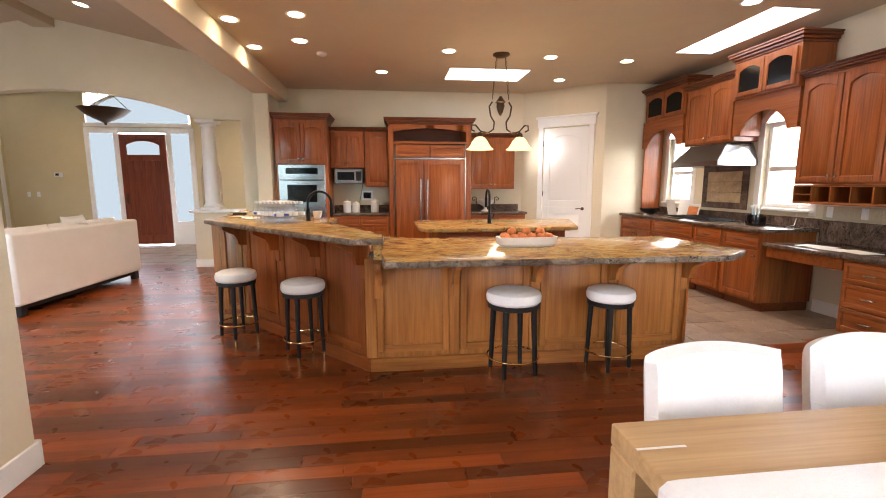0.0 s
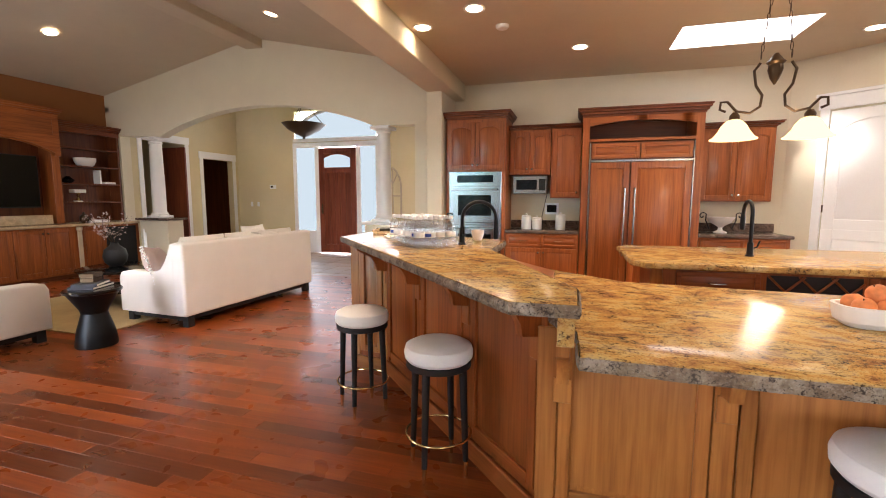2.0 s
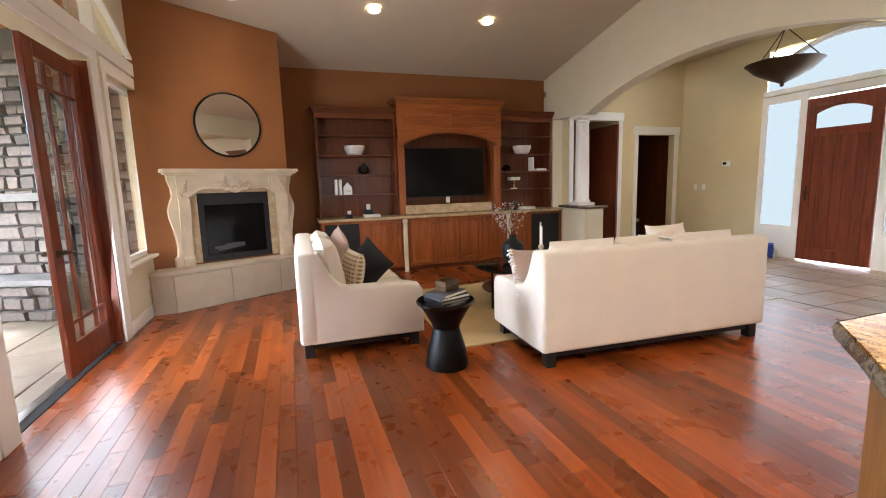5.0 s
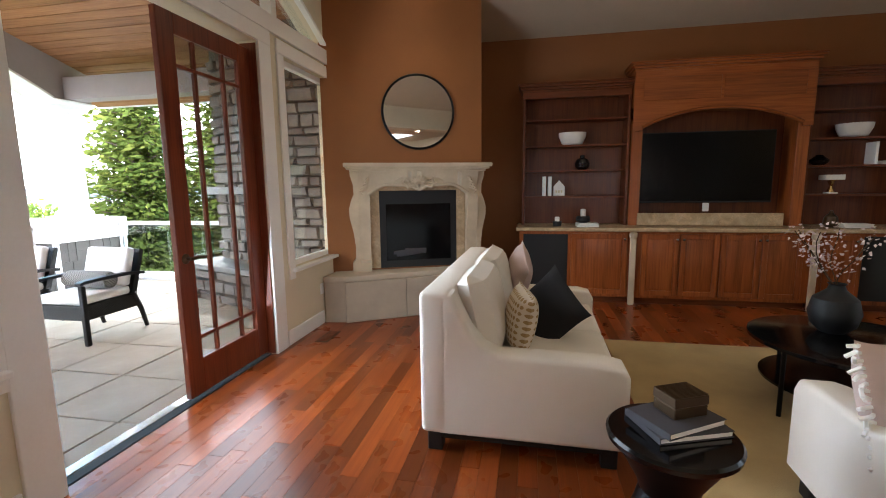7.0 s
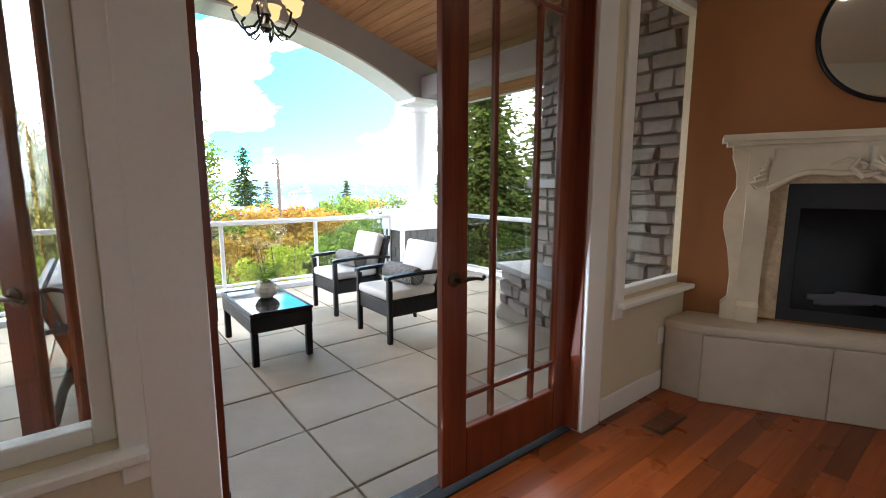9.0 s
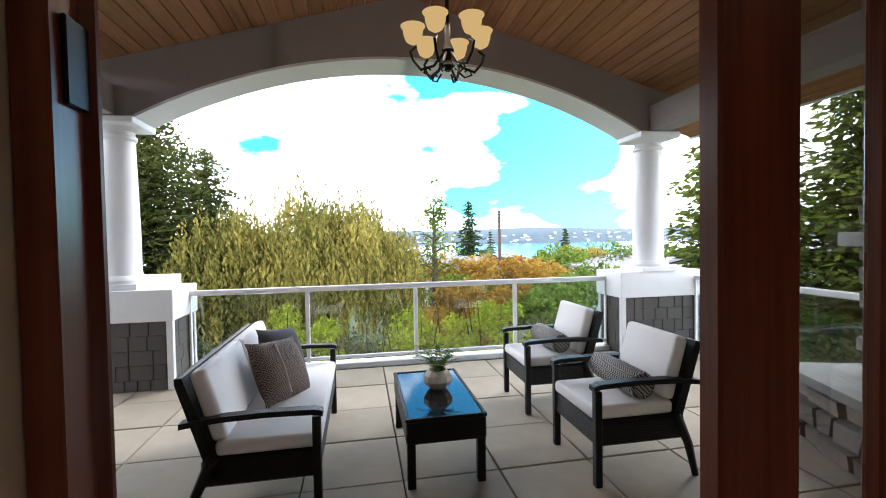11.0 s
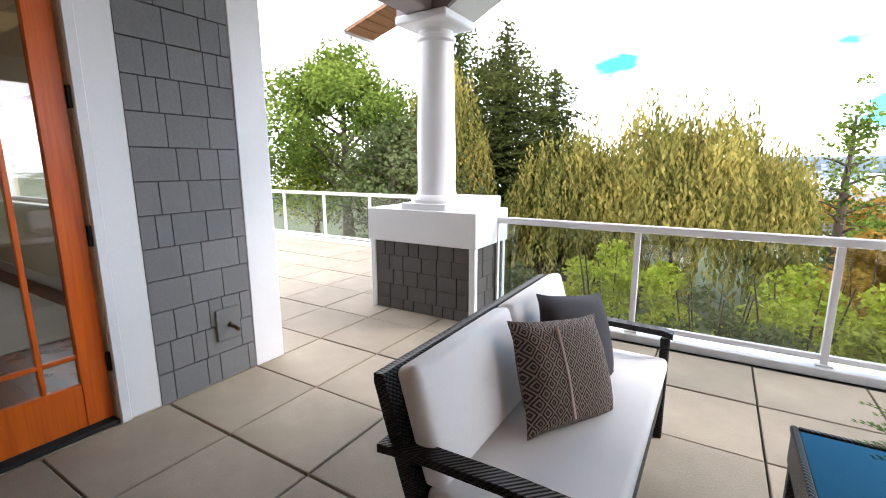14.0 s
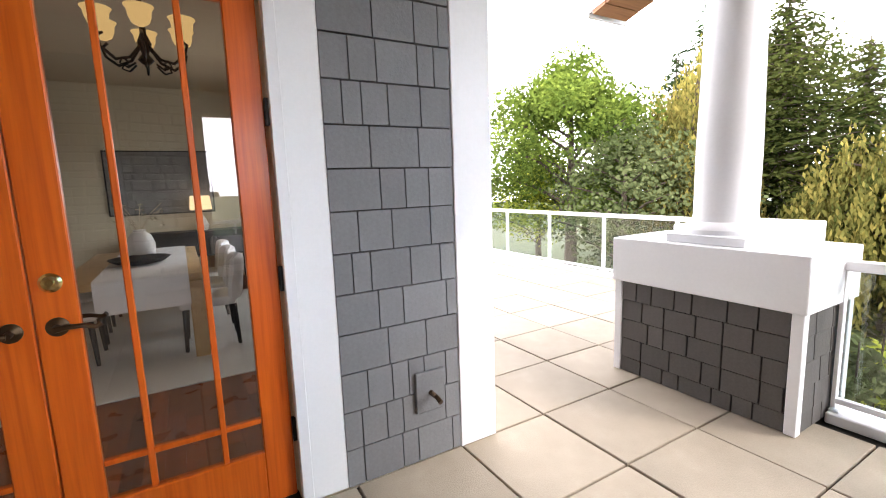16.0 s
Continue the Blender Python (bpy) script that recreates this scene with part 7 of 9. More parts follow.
part("body", box(B(), -0.09, 0.09, -0.02, 0.01, 0, 0.10, 0.006), plastic_white, tm)
part("screen", box(B(), -0.06, 0.01, -0.023, -0.019, 0.03, 0.08), black_gloss, tm)
bb = thing("blue_bag", "blue cloth bag standing beside the front door", "bag", pose(-6.35, 10.8, 0))
part("bag", pillow(B(), 0.36, 0.26, 0.22, 10, 0.5), plastic_blue, bb, m=pose(0, 0, 0.16))
part("box", box(B(), -0.2, 0.05, -0.2, -0.08, 0, 0.16, 0.005), paper, bb)

for x, y in ((-7.03, 2.77), (-7.03, 4.45), (-7.05, 6.05), (-3.82, 6.55), (-3.82, 4.6)):
    z_ = RIDGE_Z - 0.215 * abs(x - RIDGE_X) - 0.004
    downlight(x, y, z_, math.degrees(math.atan(0.215)) * (-1 if x < RIDGE_X else 1), 3.8 if y < 3 else 2.2)

# ---- dining room ----
dt = thing("dining_table", "heavy pale oak dining table with slab legs", "dining table", pose(0.70, -0.08, 0))
part("tabletop", box(B(), 0, 2.3, 0, 1.03, 0.70, 0.76, 0.006, 2), oak_table, dt)
for x in (0.0, 2.18):
    for y in (0.0, 0.91):
        part("leg", box(B(), x, x + 0.12, y, y + 0.12, 0, 0.698, 0.006), oak_table, dt)
for y in (0.03, 0.97):
    part("apron", box(B(), 0.12, 2.18, y - 0.015, y + 0.015, 0.60, 0.698, 0.003), oak_table, dt)
part("inlay", box(B(), 0.0, 0.13, 0.90, 0.908, 0.7601, 0.7607), paper, dt, "pale joint line")


def dining_chair(x, y, rz_, first=None):
    m = pose(x, y, 0, 0, 0, rz_)
    if first:
        return copy_thing(first, m)
    c = thing("dining_chair", "white upholstered dining chair with dark legs", "chair", m, "chairs round the dining table")
    part("seat", box(B(), -0.24, 0.24, -0.25, 0.22, 0.40, 0.49, 0.03, 3), boucle, c)
    bm = pillow(B(), 0.50, 0.43, 0.11, 20, 1.0, power=9)
    for v in bm.verts:
        v.co.y += 0.22 + 0.12 * v.co.z - 0.9 * v.co.x ** 2 + 0.04
        v.co.z += 0.64 - 0.35 * v.co.x ** 2 * (v.co.z > 0)
    part("backrest", bm, boucle, c)
    for sx in (-0.2, 0.2):
        for sy in (-0.2, 0.2):
            part("leg", tube(B(), [(sx, sy, 0.40), (sx * 1.1, sy * 1.1, 0.0)], [0.024, 0.016], 8), black_matt, c)
    return c


dc = dining_chair(1.20, 0.98, 0)
dining_chair(1.83, 1.0, 3, dc)
dining_chair(2.55, 1.0, -2, dc)
dining_chair(1.10, -0.12, 178, dc)
dining_chair(1.83, -0.12, 182, dc)
dining_chair(2.55, -0.12, 180, dc)
rn = thing("table_runner", "white boucle runner draped over the dining table", "table runner", pose(0.70, 0.36, 0.7605))
bm = B()
prof = [(-0.035, -0.26), (-0.036, -0.10), (-0.03, -0.004), (-0.012, 0.012), (0.02, 0.014), (2.29, 0.014)]
for (xa, za), (xb, zb) in zip(prof, prof[1:]):
    n_ = 14
    for k in range(n_):
        y0, y1 = -0.33 + 0.66 * k / n_, -0.33 + 0.66 * (k + 1) / n_
        w0, w1 = 0.004 * math.sin(k * 1.7), 0.004 * math.sin((k + 1) * 1.7)
        bm.faces.new([bm.verts.new(p) for p in ((xa - w0, y0, za), (xb - w0, y0, zb), (xb - w1, y1, zb), (xa - w1, y1, za))])
bmesh.ops.remove_doubles(bm, verts=bm.verts[:], dist=0.0005)
bmesh.ops.recalc_face_normals(bm, faces=bm.faces[:])
bmesh.ops.solidify(bm, geom=bm.faces[:], thickness=0.010)
part("cloth", bm, boucle, rn)
vz = thing("white_vase", "large white vase with pale magnolia branches", "vase", pose(1.9, 0.42, 0.776))
part("body", lathe(B(), [(0.07, 0), (0.12, 0.06), (0.13, 0.16), (0.10, 0.25), (0.05, 0.29), (0.06, 0.31)], 24), ceramic, vz)
bm = B()
rnd = random.Random(21)
for k in range(6):
    a = rnd.uniform(0, 6.28)
    tip = Vector((0.22 * math.cos(a), 0.22 * math.sin(a), 0.5 + 0.1 * rnd.random()))
    tube(bm, [(0, 0, 0.28), tip * 0.5 + Vector((0, 0, 0.18)), tip], 0.004, 5)
    for j in range(5):
        c = tip * (0.7 + 0.3 * rnd.random()) + Vector((rnd.gauss(0, 0.03), rnd.gauss(0, 0.03), rnd.gauss(0, 0.03)))
        lathe_at = [bm.verts.new(c + 0.025 * Vector((math.cos(q), math.sin(q), 0.4 * math.sin(2 * q)))) for q in (0, 1.04, 2.08, 3.12, 4.16, 5.2)]
        bm.faces.new(lathe_at)
part("branches", bm, limestone, vz)
deco("dark_tray", "black shallow bowl on the dining table", "bowl", lathe(B(), [(0.10, 0), (0.2, 0.02), (0.26, 0.06), (0.25, 0.065), (0.1, 0.012)], 28), black_matt, 1.55, 0.42, 0.776)
structure("dining_rug", box(B(), 0.1, 3.4, -1.0, 1.35, 0.0005, 0.014, 0.004), pale_rug, "pale wool rug under the dining table", "rug")
dcl = thing("dining_chandelier", "black iron chandelier with amber cup shades", "chandelier", pose(0.15, 0.13, 0))


def chandelier(parent, z0, r, n, ztop):
    part("stem", lathe(B(), [(0.02, z0), (0.05, z0 + 0.03), (0.02, z0 + 0.07), (0.045, z0 + 0.14), (0.02, z0 + 0.2), (0.015, z0 + 0.5), (0.008, ztop - 0.05), (0.06, ztop - 0.02), (0.06, ztop)], 14), black_metal, parent)
    for k in range(n):
        a = 2 * math.pi * k / n
        c, s = math.cos(a), math.sin(a)
        P_ = [(0.03, 0.12), (0.10, 0.03), (0.19, 0.0), (r, 0.06), (r + 0.02, 0.12), (r - 0.02, 0.15)]
        part("arm", tube(B(), [(q * c, q * s, z0 + h) for q, h in P_], 0.010, 7), black_metal, parent)
        Q = [(0.07, 0.0), (0.12, -0.04), (0.17, -0.02), (0.15, 0.02), (0.12, 0.0)]
        part("scroll", tube(B(), [(q * c, q * s, z0 + h) for q, h in Q], 0.007, 6), black_metal, parent)
        cup = part("shade", lathe(B(), [(0.02, z0 + 0.17), (0.05, z0 + 0.19), (0.065, z0 + 0.23), (0.07, z0 + 0.27), (0.085, z0 + 0.29), (0.08, z0 + 0.288), (0.06, z0 + 0.25)], 18, (r * c, r * s), False), shade_glow, parent, "lit amber glass cup")


chandelier(dcl, 2.32, 0.27, 6, KCEIL)
sb = thing("sideboard", "black sideboard on slim legs", "sideboard", pose(4.3, -0.9, 0))
part("body", box(B(), 0, 0.45, 0, 1.6, 0.45, 0.85, 0.006), black_matt, sb)
for x in (0.03, 0.39):
    for y in (0.05, 1.52):
        part("leg", box(B(), x, x + 0.03, y, y + 0.03, 0, 0.45), black_metal, sb)
tl = thing("table_lamp", "lit table lamp with a drum shade", "lamp", pose(4.5, -0.25, 0.852))
part("base", lathe(B(), [(0.07, 0), (0.1, 0.08), (0.05, 0.2), (0.015, 0.25), (0.015, 0.34)], 18), ceramic, tl)
part("shade", lathe(B(), [(0.16, 0.33), (0.14, 0.55)], 24, cap=False), glow("lamp_shade_lit", (1.0, 0.72, 0.40), 0.5), tl, "glowing linen shade")
ar = thing("wall_art", "wide pale framed painting", "picture", pose(4.772, 0.25, 1.15))
part("canvas", box(B(), -0.03, -0.008, -0.7, 0.7, 0, 0.95, 0.003), slab_mat, ar)
bm = B()
for y0, y1, z0, z1 in ((-0.72, -0.7, -0.02, 0.97), (0.7, 0.72, -0.02, 0.97), (-0.7, 0.7, -0.02, 0.0), (-0.7, 0.7, 0.95, 0.97)):
    box(bm, -0.035, 0, y0, y1, z0, z1)
part("frame", bm, black_matt, ar)
sash_window("window_7", pose(3.4, -1.25, 0, 0, 0, 180), 2.0, 1.0, 2.2, "wide white dining room window")

# dining doors to the terrace
dd = thing("door_5", "orange fir glazed double door, closed", "door", pose(-1.60, 0, 0, 0, 0, 90), kind="structure")
a_ = french_leaf(dd, 0.815, 2.49, fir_door, door_glass, True, 0.755, m=pose(FD0 + 0.012, 0, 0.012))
b_ = french_leaf(dd, 0.815, 2.49, fir_door, door_glass, True, 0.06, m=pose(FD0 + 0.832, 0, 0.012))
bm = B()
lathe(bm, [(0.034, 0), (0.034, 0.01), (0.025, 0.018), (0.014, 0.019), (0.012, 0.024)], 20)
bmesh.ops.rotate(bm, verts=bm.verts[:], matrix=Euler((radians(-90), 0, 0)).to_matrix())
part("deadbolt", bm, brass, a_, "round brass deadbolt", pose(0.755, 0.022, 1.13))
part("threshold", box(B(), FD0, FD1, -0.03, 0.06, -0.016, 0.010, 0.003), rubber, dd, "dark metal threshold")
bm = B()
for x0, x1 in ((FD0 - 0.22, FD0 - 0.002), (FD1 + 0.002, FD1 + 0.10)):
    box(bm, x0, x1, 0.042, 0.066, -0.015, 2.56, 0.004)
    box(bm, x0 if x0 < 0 else x0, x0 + 0.03 if x0 > 0 else x1, 0.066, 0.074, -0.015, 2.56, 0.003) if x0 > 0 else box(bm, x1 - 0.05, x1, 0.066, 0.078, -0.015, 2.56, 0.003)
box(bm, FD0 - 0.24, FD1 + 0.12, 0.042, 0.07, 2.56, 2.74, 0.004)
part("casing", bm, cool_white, dd, "wide white exterior casing")
for z in (0.3, 1.0, 1.7, 2.3):
    part("hinge", box(B(), FD0 - 0.004, FD0 + 0.014, 0.022, 0.05, z, z + 0.11, 0.002), black_metal, dd)
structure("corner_board", box(B(), -1.675, -1.63, -1.43, -1.19, TZ, 3.1, 0.004), cool_white, "white corner board of the house", "trim")
structure("corner_board", box(B(), -1.63, -1.53, -1.43, -1.41, TZ, 3.1, 0.004), cool_white, "white corner board of the house", "trim")
hb = thing("hose_tap", "outdoor water tap on a grey plate", "tap", pose(-1.672, -1.0, 0.36, 0, 0, -90))
part("plate", box(B(), -0.085, 0.085, -0.018, 0, -0.10, 0.12, 0.004), shingle_mat, hb)
part("spout", tube(B(), [(0.0, -0.018, 0), (0.0, -0.08, 0.0), (0.0, -0.12, -0.012)], [0.014, 0.012, 0.013], 10), bronze, hb)
part("wheel", tube(B(), [(0.0, -0.07, 0.0), (-0.03, -0.075, 0.035)], 0.008, 8), bronze, hb)

# ---- terrace furniture ----
def wicker_seat(name, label, w, m, group, ncush):
    """Local x across, the front at y = 0, the back at +y."""
    s = thing(name, label, "sofa" if ncush > 1 else "chair", m, group)
    d = 0.66
    part("seat_frame", box(B(), 0.0, w, 0.01, d - 0.06, 0.24, 0.385, 0.012), wicker, s)
    bm = B()
    prof = [(d - 0.10, 0.30), (d + 0.05, 0.80), (d + 0.05, 0.83), (d + 0.015, 0.835), (d - 0.16, 0.32)]
    a1 = [bm.verts.new((0.0, y, z)) for y, z in prof]
    c1 = [bm.verts.new((w, y, z)) for y, z in prof]
    bm.faces.new(a1)
    bm.faces.new(c1[::-1])
    for i in range(5):
        bm.faces.new((a1[(i + 1) % 5], a1[i], c1[i], c1[(i + 1) % 5]))
    bmesh.ops.recalc_face_normals(bm, faces=bm.faces[:])
    part("backrest", bm, wicker, s)
    for x in (0.0, w):
        x0, x1 = (x - 0.012, x + 0.034) if x == 0 else (x - 0.034, x + 0.012)
        lg = B()
        box(lg, x0, x1, 0.0, 0.045, 0.0, 0.575, 0.006)
        part("front_leg", lg, wicker, s)
        bm = B()
        arm_ = [(-0.012, 0.578), (0.03, 0.59), (0.28, 0.597), (0.5, 0.59), (d - 0.03, 0.578), (d + 0.03, 0.57)]
        for (ya, za), (yb, zb) in zip(arm_, arm_[1:]):
            vs = [[bm.verts.new((xx, yy, zz + o)) for xx in (x0 - 0.008, x1 + 0.008) for o in (0, 0.03)] for yy, zz in ((ya, za), (yb, zb))]
            p, q = vs
            for i, j in ((0, 1), (1, 3), (3, 2), (2, 0)):
                bm.faces.new((p[i], p[j], q[j], q[i]))
            bm.faces.new((p[0], p[2], p[3], p[1]))
            bm.faces.new((q[0], q[1], q[3], q[2]))
        bmesh.ops.remove_doubles(bm, verts=bm.verts[:], dist=0.0005)
        bmesh.ops.recalc_face_normals(bm, faces=bm.faces[:])
        part("armrest", bm, wicker, s)
        bm = B()
        tube(bm, [((x0 + x1) / 2, d - 0.12, 0.40), ((x0 + x1) / 2, d - 0.03, 0.20), ((x0 + x1) / 2, d + 0.02, 0.0)], [0.034, 0.026, 0.02], 8)
        part("back_leg", bm, wicker, s)
    part("seat_cushion", box(B(), 0.02, w - 0.02, 0.0, d - 0.12, 0.388, 0.472, 0.028, 3), cushion_fabric, s)
    cw = (w - 0.04) / ncush
    for i in range(ncush):
        bm = box(B(), -cw / 2 + 0.006, cw / 2 - 0.006, -0.045, 0.045, 0.0, 0.40, 0.03, 3)
        part("back_cushion", bm, cushion_fabric, s, m=pose(0.02 + (i + 0.5) * cw, d - 0.155, 0.474, -16))
    return s


wicker_seat("outdoor_sofa", "dark wicker outdoor sofa with white cushions", 1.48, pose(-4.28, -0.30, TZ, 0, 0, -90) @ Matrix.Diagonal((1, 1, 0.97, 1)), "terrace seating", 2)
wc = wicker_seat("outdoor_chair", "dark wicker outdoor armchair with white cushions", 0.58, pose(-5.84, -0.83, TZ, 0, 0, 90), "terrace seating", 1)
copy_thing(wc, pose(-5.84, -1.94, TZ, 0, 0, 90))
for y in (-0.54, -1.65):
    bo = thing("bolster_cushion", "grey zigzag-woven bolster on the outdoor chair", "cushion", pose(-6.18, y, 0.55, 0, 0, 90), "bolsters")
    bm = lathe(B(), [(0.0005, -0.27), (0.05, -0.268), (0.078, -0.255), (0.085, -0.23), (0.087, 0.0), (0.085, 0.23), (0.078, 0.255), (0.05, 0.268), (0.0005, 0.27)], 24)
    bmesh.ops.rotate(bm, verts=bm.verts[:], matrix=Euler((0, radians(90), 0)).to_matrix())
    part("roll", bm, zigzag_weave, bo)
cushion("charcoal cushion with a tasselled corner on the outdoor sofa", pose(-3.93, -1.30, 0.63, 22, -8, 64), 0.45, 0.42, 0.15, charcoal_fabric)
dcs = cushion("brown diamond-woven cushion on the outdoor sofa", pose(-3.965, -0.98, 0.61, 26, -6, 61), 0.48, 0.43, 0.17, diamond_weave)
part("stripe", tube(B(), [(0.06, 0.072, -0.17), (0.06, 0.082, 0.0), (0.06, 0.072, 0.17)], 0.008, 6), blush_fabric, dcs)
tb = thing("outdoor_coffee_table", "dark wicker coffee table with a glass top", "coffee table", pose(-4.995, -0.925, TZ))
part("apron", box(B(), -0.245, 0.245, -0.47, 0.47, 0.27, 0.40, 0.008), wicker, tb)
bm = B()
for x0, x1, y0, y1 in ((-0.25, -0.225, -0.475, 0.475), (0.225, 0.25, -0.475, 0.475), (-0.225, 0.225, -0.475, -0.45), (-0.225, 0.225, 0.45, 0.475)):
    box(bm, x0, x1, y0, y1, 0.402, 0.428, 0.006)
part("rim", bm, wicker, tb)
part("glass_top", box(B(), -0.224, 0.224, -0.449, 0.449, 0.405, 0.422, 0.002), table_glass, tb, "dark reflective glass top")
for x in (-0.215, 0.215):
    for y in (-0.44, 0.44):
        part("leg", box(B(), x - 0.025, x + 0.025, y - 0.025, y + 0.025, 0.0, 0.27, 0.005), wicker, tb)
fn = thing("potted_fern", "green fern in a pale faceted pot", "plant", pose(-5.03, -0.97, 0.404))
part("pot", lathe(B(), [(0.05, 0), (0.08, 0.02), (0.105, 0.06), (0.10, 0.10), (0.065, 0.135), (0.06, 0.13), (0.09, 0.09)], 9), fern_pot, fn, smooth=0)


def leaf_mat(name, c1, c2, c3):
    m = Mat(name, 0.6)
    m.n.remove(m.b)
    rnd_ = m.n.new("ShaderNodeNewGeometry").outputs["Random Per Island"]
    big = m.noise(m.co, 0.35, 3)
    col = m.mix(0.5, m.ramp(rnd_, [(0.0, c1), (0.5, c2), (1.0, c3)]), m.ramp(big, [(0.35, c1), (0.65, c3)]))
    df, tl_, mx = m.n.new("ShaderNodeBsdfDiffuse"), m.n.new("ShaderNodeBsdfTranslucent"), m.n.new("ShaderNodeMixShader")
    mx.inputs[0].default_value = 0.3
    m.link(col, df.inputs["Color"])
    m.link(col, tl_.inputs["Color"])
    m.link(df.outputs[0], mx.inputs[1])
    m.link(tl_.outputs[0], mx.inputs[2])
    m.link(mx.outputs[0], m.n["Material Output"].inputs["Surface"])
    return m.m


fern_leaf = leaf_mat("fern_leaf", (0.04, 0.09, 0.02), (0.08, 0.16, 0.03), (0.16, 0.26, 0.06))
bm = B()
rnd = random.Random(3)
for k in range(40):
    a = rnd.uniform(0, 6.28)
    rch = rnd.uniform(0.12, 0.23)
    hgt = rnd.uniform(0.08, 0.2)
    for j in range(12):
        t = j / 12
        c = Vector((math.cos(a) * rch * t, math.sin(a) * rch * t, 0.12 + hgt * 2.2 * t * (1 - 0.62 * t)))
        side = Vector((-math.sin(a), math.cos(a), 0)) * 0.035 * (1 - t * 0.8)
        fw = Vector((math.cos(a), math.sin(a), 0.2)) * 0.009
        for s in (-1, 1):
            bm.faces.new([bm.verts.new(v) for v in (c, c + side * s * 0.6 + fw, c + side * s + fw * 0.6, c + side * s * 0.6 - fw)])
part("fronds", bm, fern_leaf, fn, smooth=0)
tch = thing("terrace_chandelier", "black iron chandelier with amber cups over the terrace", "chandelier", pose(-5.135, -0.93, 0))
chandelier(tch, 2.63, 0.24, 6, 4.15)
pt = new("chandelier_light", bpy.data.lights.new("chandelier_light", 'POINT'))
pt.data.energy, pt.data.color, pt.data.shadow_soft_size = 4, WARM, 0.15
pt.location = (-5.135, -0.93, 2.96)
dlt = thing("downlight", "round recessed lamp in the cedar ceiling", "ceiling lamp", pose(-6.75, -1.56, ROOF_Z - RS * 1.65 - 0.002, 0, -19, 0))
part("lens", lathe(B(), [(0.08, -0.006), (0.05, -0.008), (0.0005, -0.009)], 20), bulb_glow, dlt)


# railings
def railing(a, b, n, label, z1=0.93):
    """Posts, top rail, bottom rail, kerb and glass panels from a to b."""
    a, b = Vector(a), Vector(b)
    L = (b - a).length
    m = pose(a.x, a.y, TZ, 0, 0, math.degrees(math.atan2(b.y - a.y, b.x - a.x)))
    r = thing("railing", label, "railing", m, "terrace railings", "structure")
    part("top_rail", box(B(), 0, L, -0.03, 0.03, z1 - 0.04, z1 + 0.02, 0.008), cool_white, r)
    part("bottom_rail", box(B(), 0, L, -0.02, 0.02, 0.085, 0.12, 0.004), cool_white, r)
    part("kerb", box(B(), 0, L, -0.09, 0.09, -0.02, 0.045, 0.006), cool_white, r)
    for i in range(n + 1):
        x = L * i / n
        p = part("post", box(B(), max(0, x - 0.022), min(L, x + 0.022), -0.022, 0.022, 0.045, z1 - 0.04, 0.003), cool_white, r)
        part("foot_plate", box(B(), max(0, x - 0.05), min(L, x + 0.05), -0.05, 0.05, 0.046, 0.058, 0.003), cool_white, p)
        if i < n:
            g_ = part("glass_panel", box(B(), x + 0.03, x + L / n - 0.03, -0.004, 0.004, 0.12, z1 - 0.045), rail_glass, r)
            g_.visible_shadow = False
    return r


railing((-2.63, -3.22), (-7.68, -3.22), 4, "white railing with glass panels facing the view")
railing((-8.72, -2.86), (-8.72, 0.2), 3, "white railing with glass panels on the west side")
railing((-1.4, -5.45), (9.0, -5.45), 9, "white railing with glass panels on the long terrace")
railing((-1.5, -4.36), (-1.5, -5.42), 1, "short white railing with a glass panel")

# outdoor stone fireplace beside the living room wall
sf = thing("stone_fireplace", "outdoor fireplace of grey fieldstone with a slab hearth", "fireplace", kind="structure")
part("hearth_core", prism(B(), ccw([(-7.24, 0.60), (-7.72, -0.66), (-8.6, -0.38), (-8.35, 0.7)]), TZ, 0.40), mortar, sf)
part("hearth_slab", prism(B(), ccw([(-7.15, 0.66), (-7.66, -0.76), (-8.65, -0.42), (-8.4, 0.8)]), 0.40, 0.47, b=0.01), slab_mat, sf)
part("chimney_core", prism(B(), ccw([(-7.66, 0.72), (-8.06, -0.42), (-8.9, -0.12), (-8.55, 1.44), (-7.66, 1.44)]), TZ, 4.4), mortar, sf)
part("mantel_slab", prism(B(), ccw([(-7.55, 0.62), (-7.97, -0.56), (-8.2, -0.48), (-7.8, 0.72)]), 1.36, 1.46, b=0.008), slab_mat, sf)
def stone_mesh(w, h, k):
    r_ = random.Random(k)
    bm = B()
    lo_ = [bm.verts.new((x * w, 0.0, z * h)) for x, z in ((0, 0), (1, 0), (1, 1), (0, 1))]
    hi_ = [bm.verts.new((x * w + r_.uniform(-0.012, 0.012) + (0.018 if x == 0 else -0.018), -0.045 - r_.uniform(0, 0.025), z * h + r_.uniform(-0.01, 0.01) + (0.015 if z == 0 else -0.015))) for x, z in ((0, 0), (1, 0), (1, 1), (0, 1))]
    bm.faces.new(hi_)
    for i in range(4):
        bm.faces.new((lo_[i], lo_[(i + 1) % 4], hi_[(i + 1) % 4], hi_[i]))
    bmesh.ops.recalc_face_normals(bm, faces=bm.faces[:])
    me = bpy.data.meshes.new("stone")
    bm.to_mesh(me)
    bm.free()
    me.materials.append(stone_mat)
    return me


stones = [(w_, stone_mesh(w_, 0.13, i)) for i, w_ in enumerate((0.16, 0.22, 0.28, 0.34, 0.19, 0.25))]


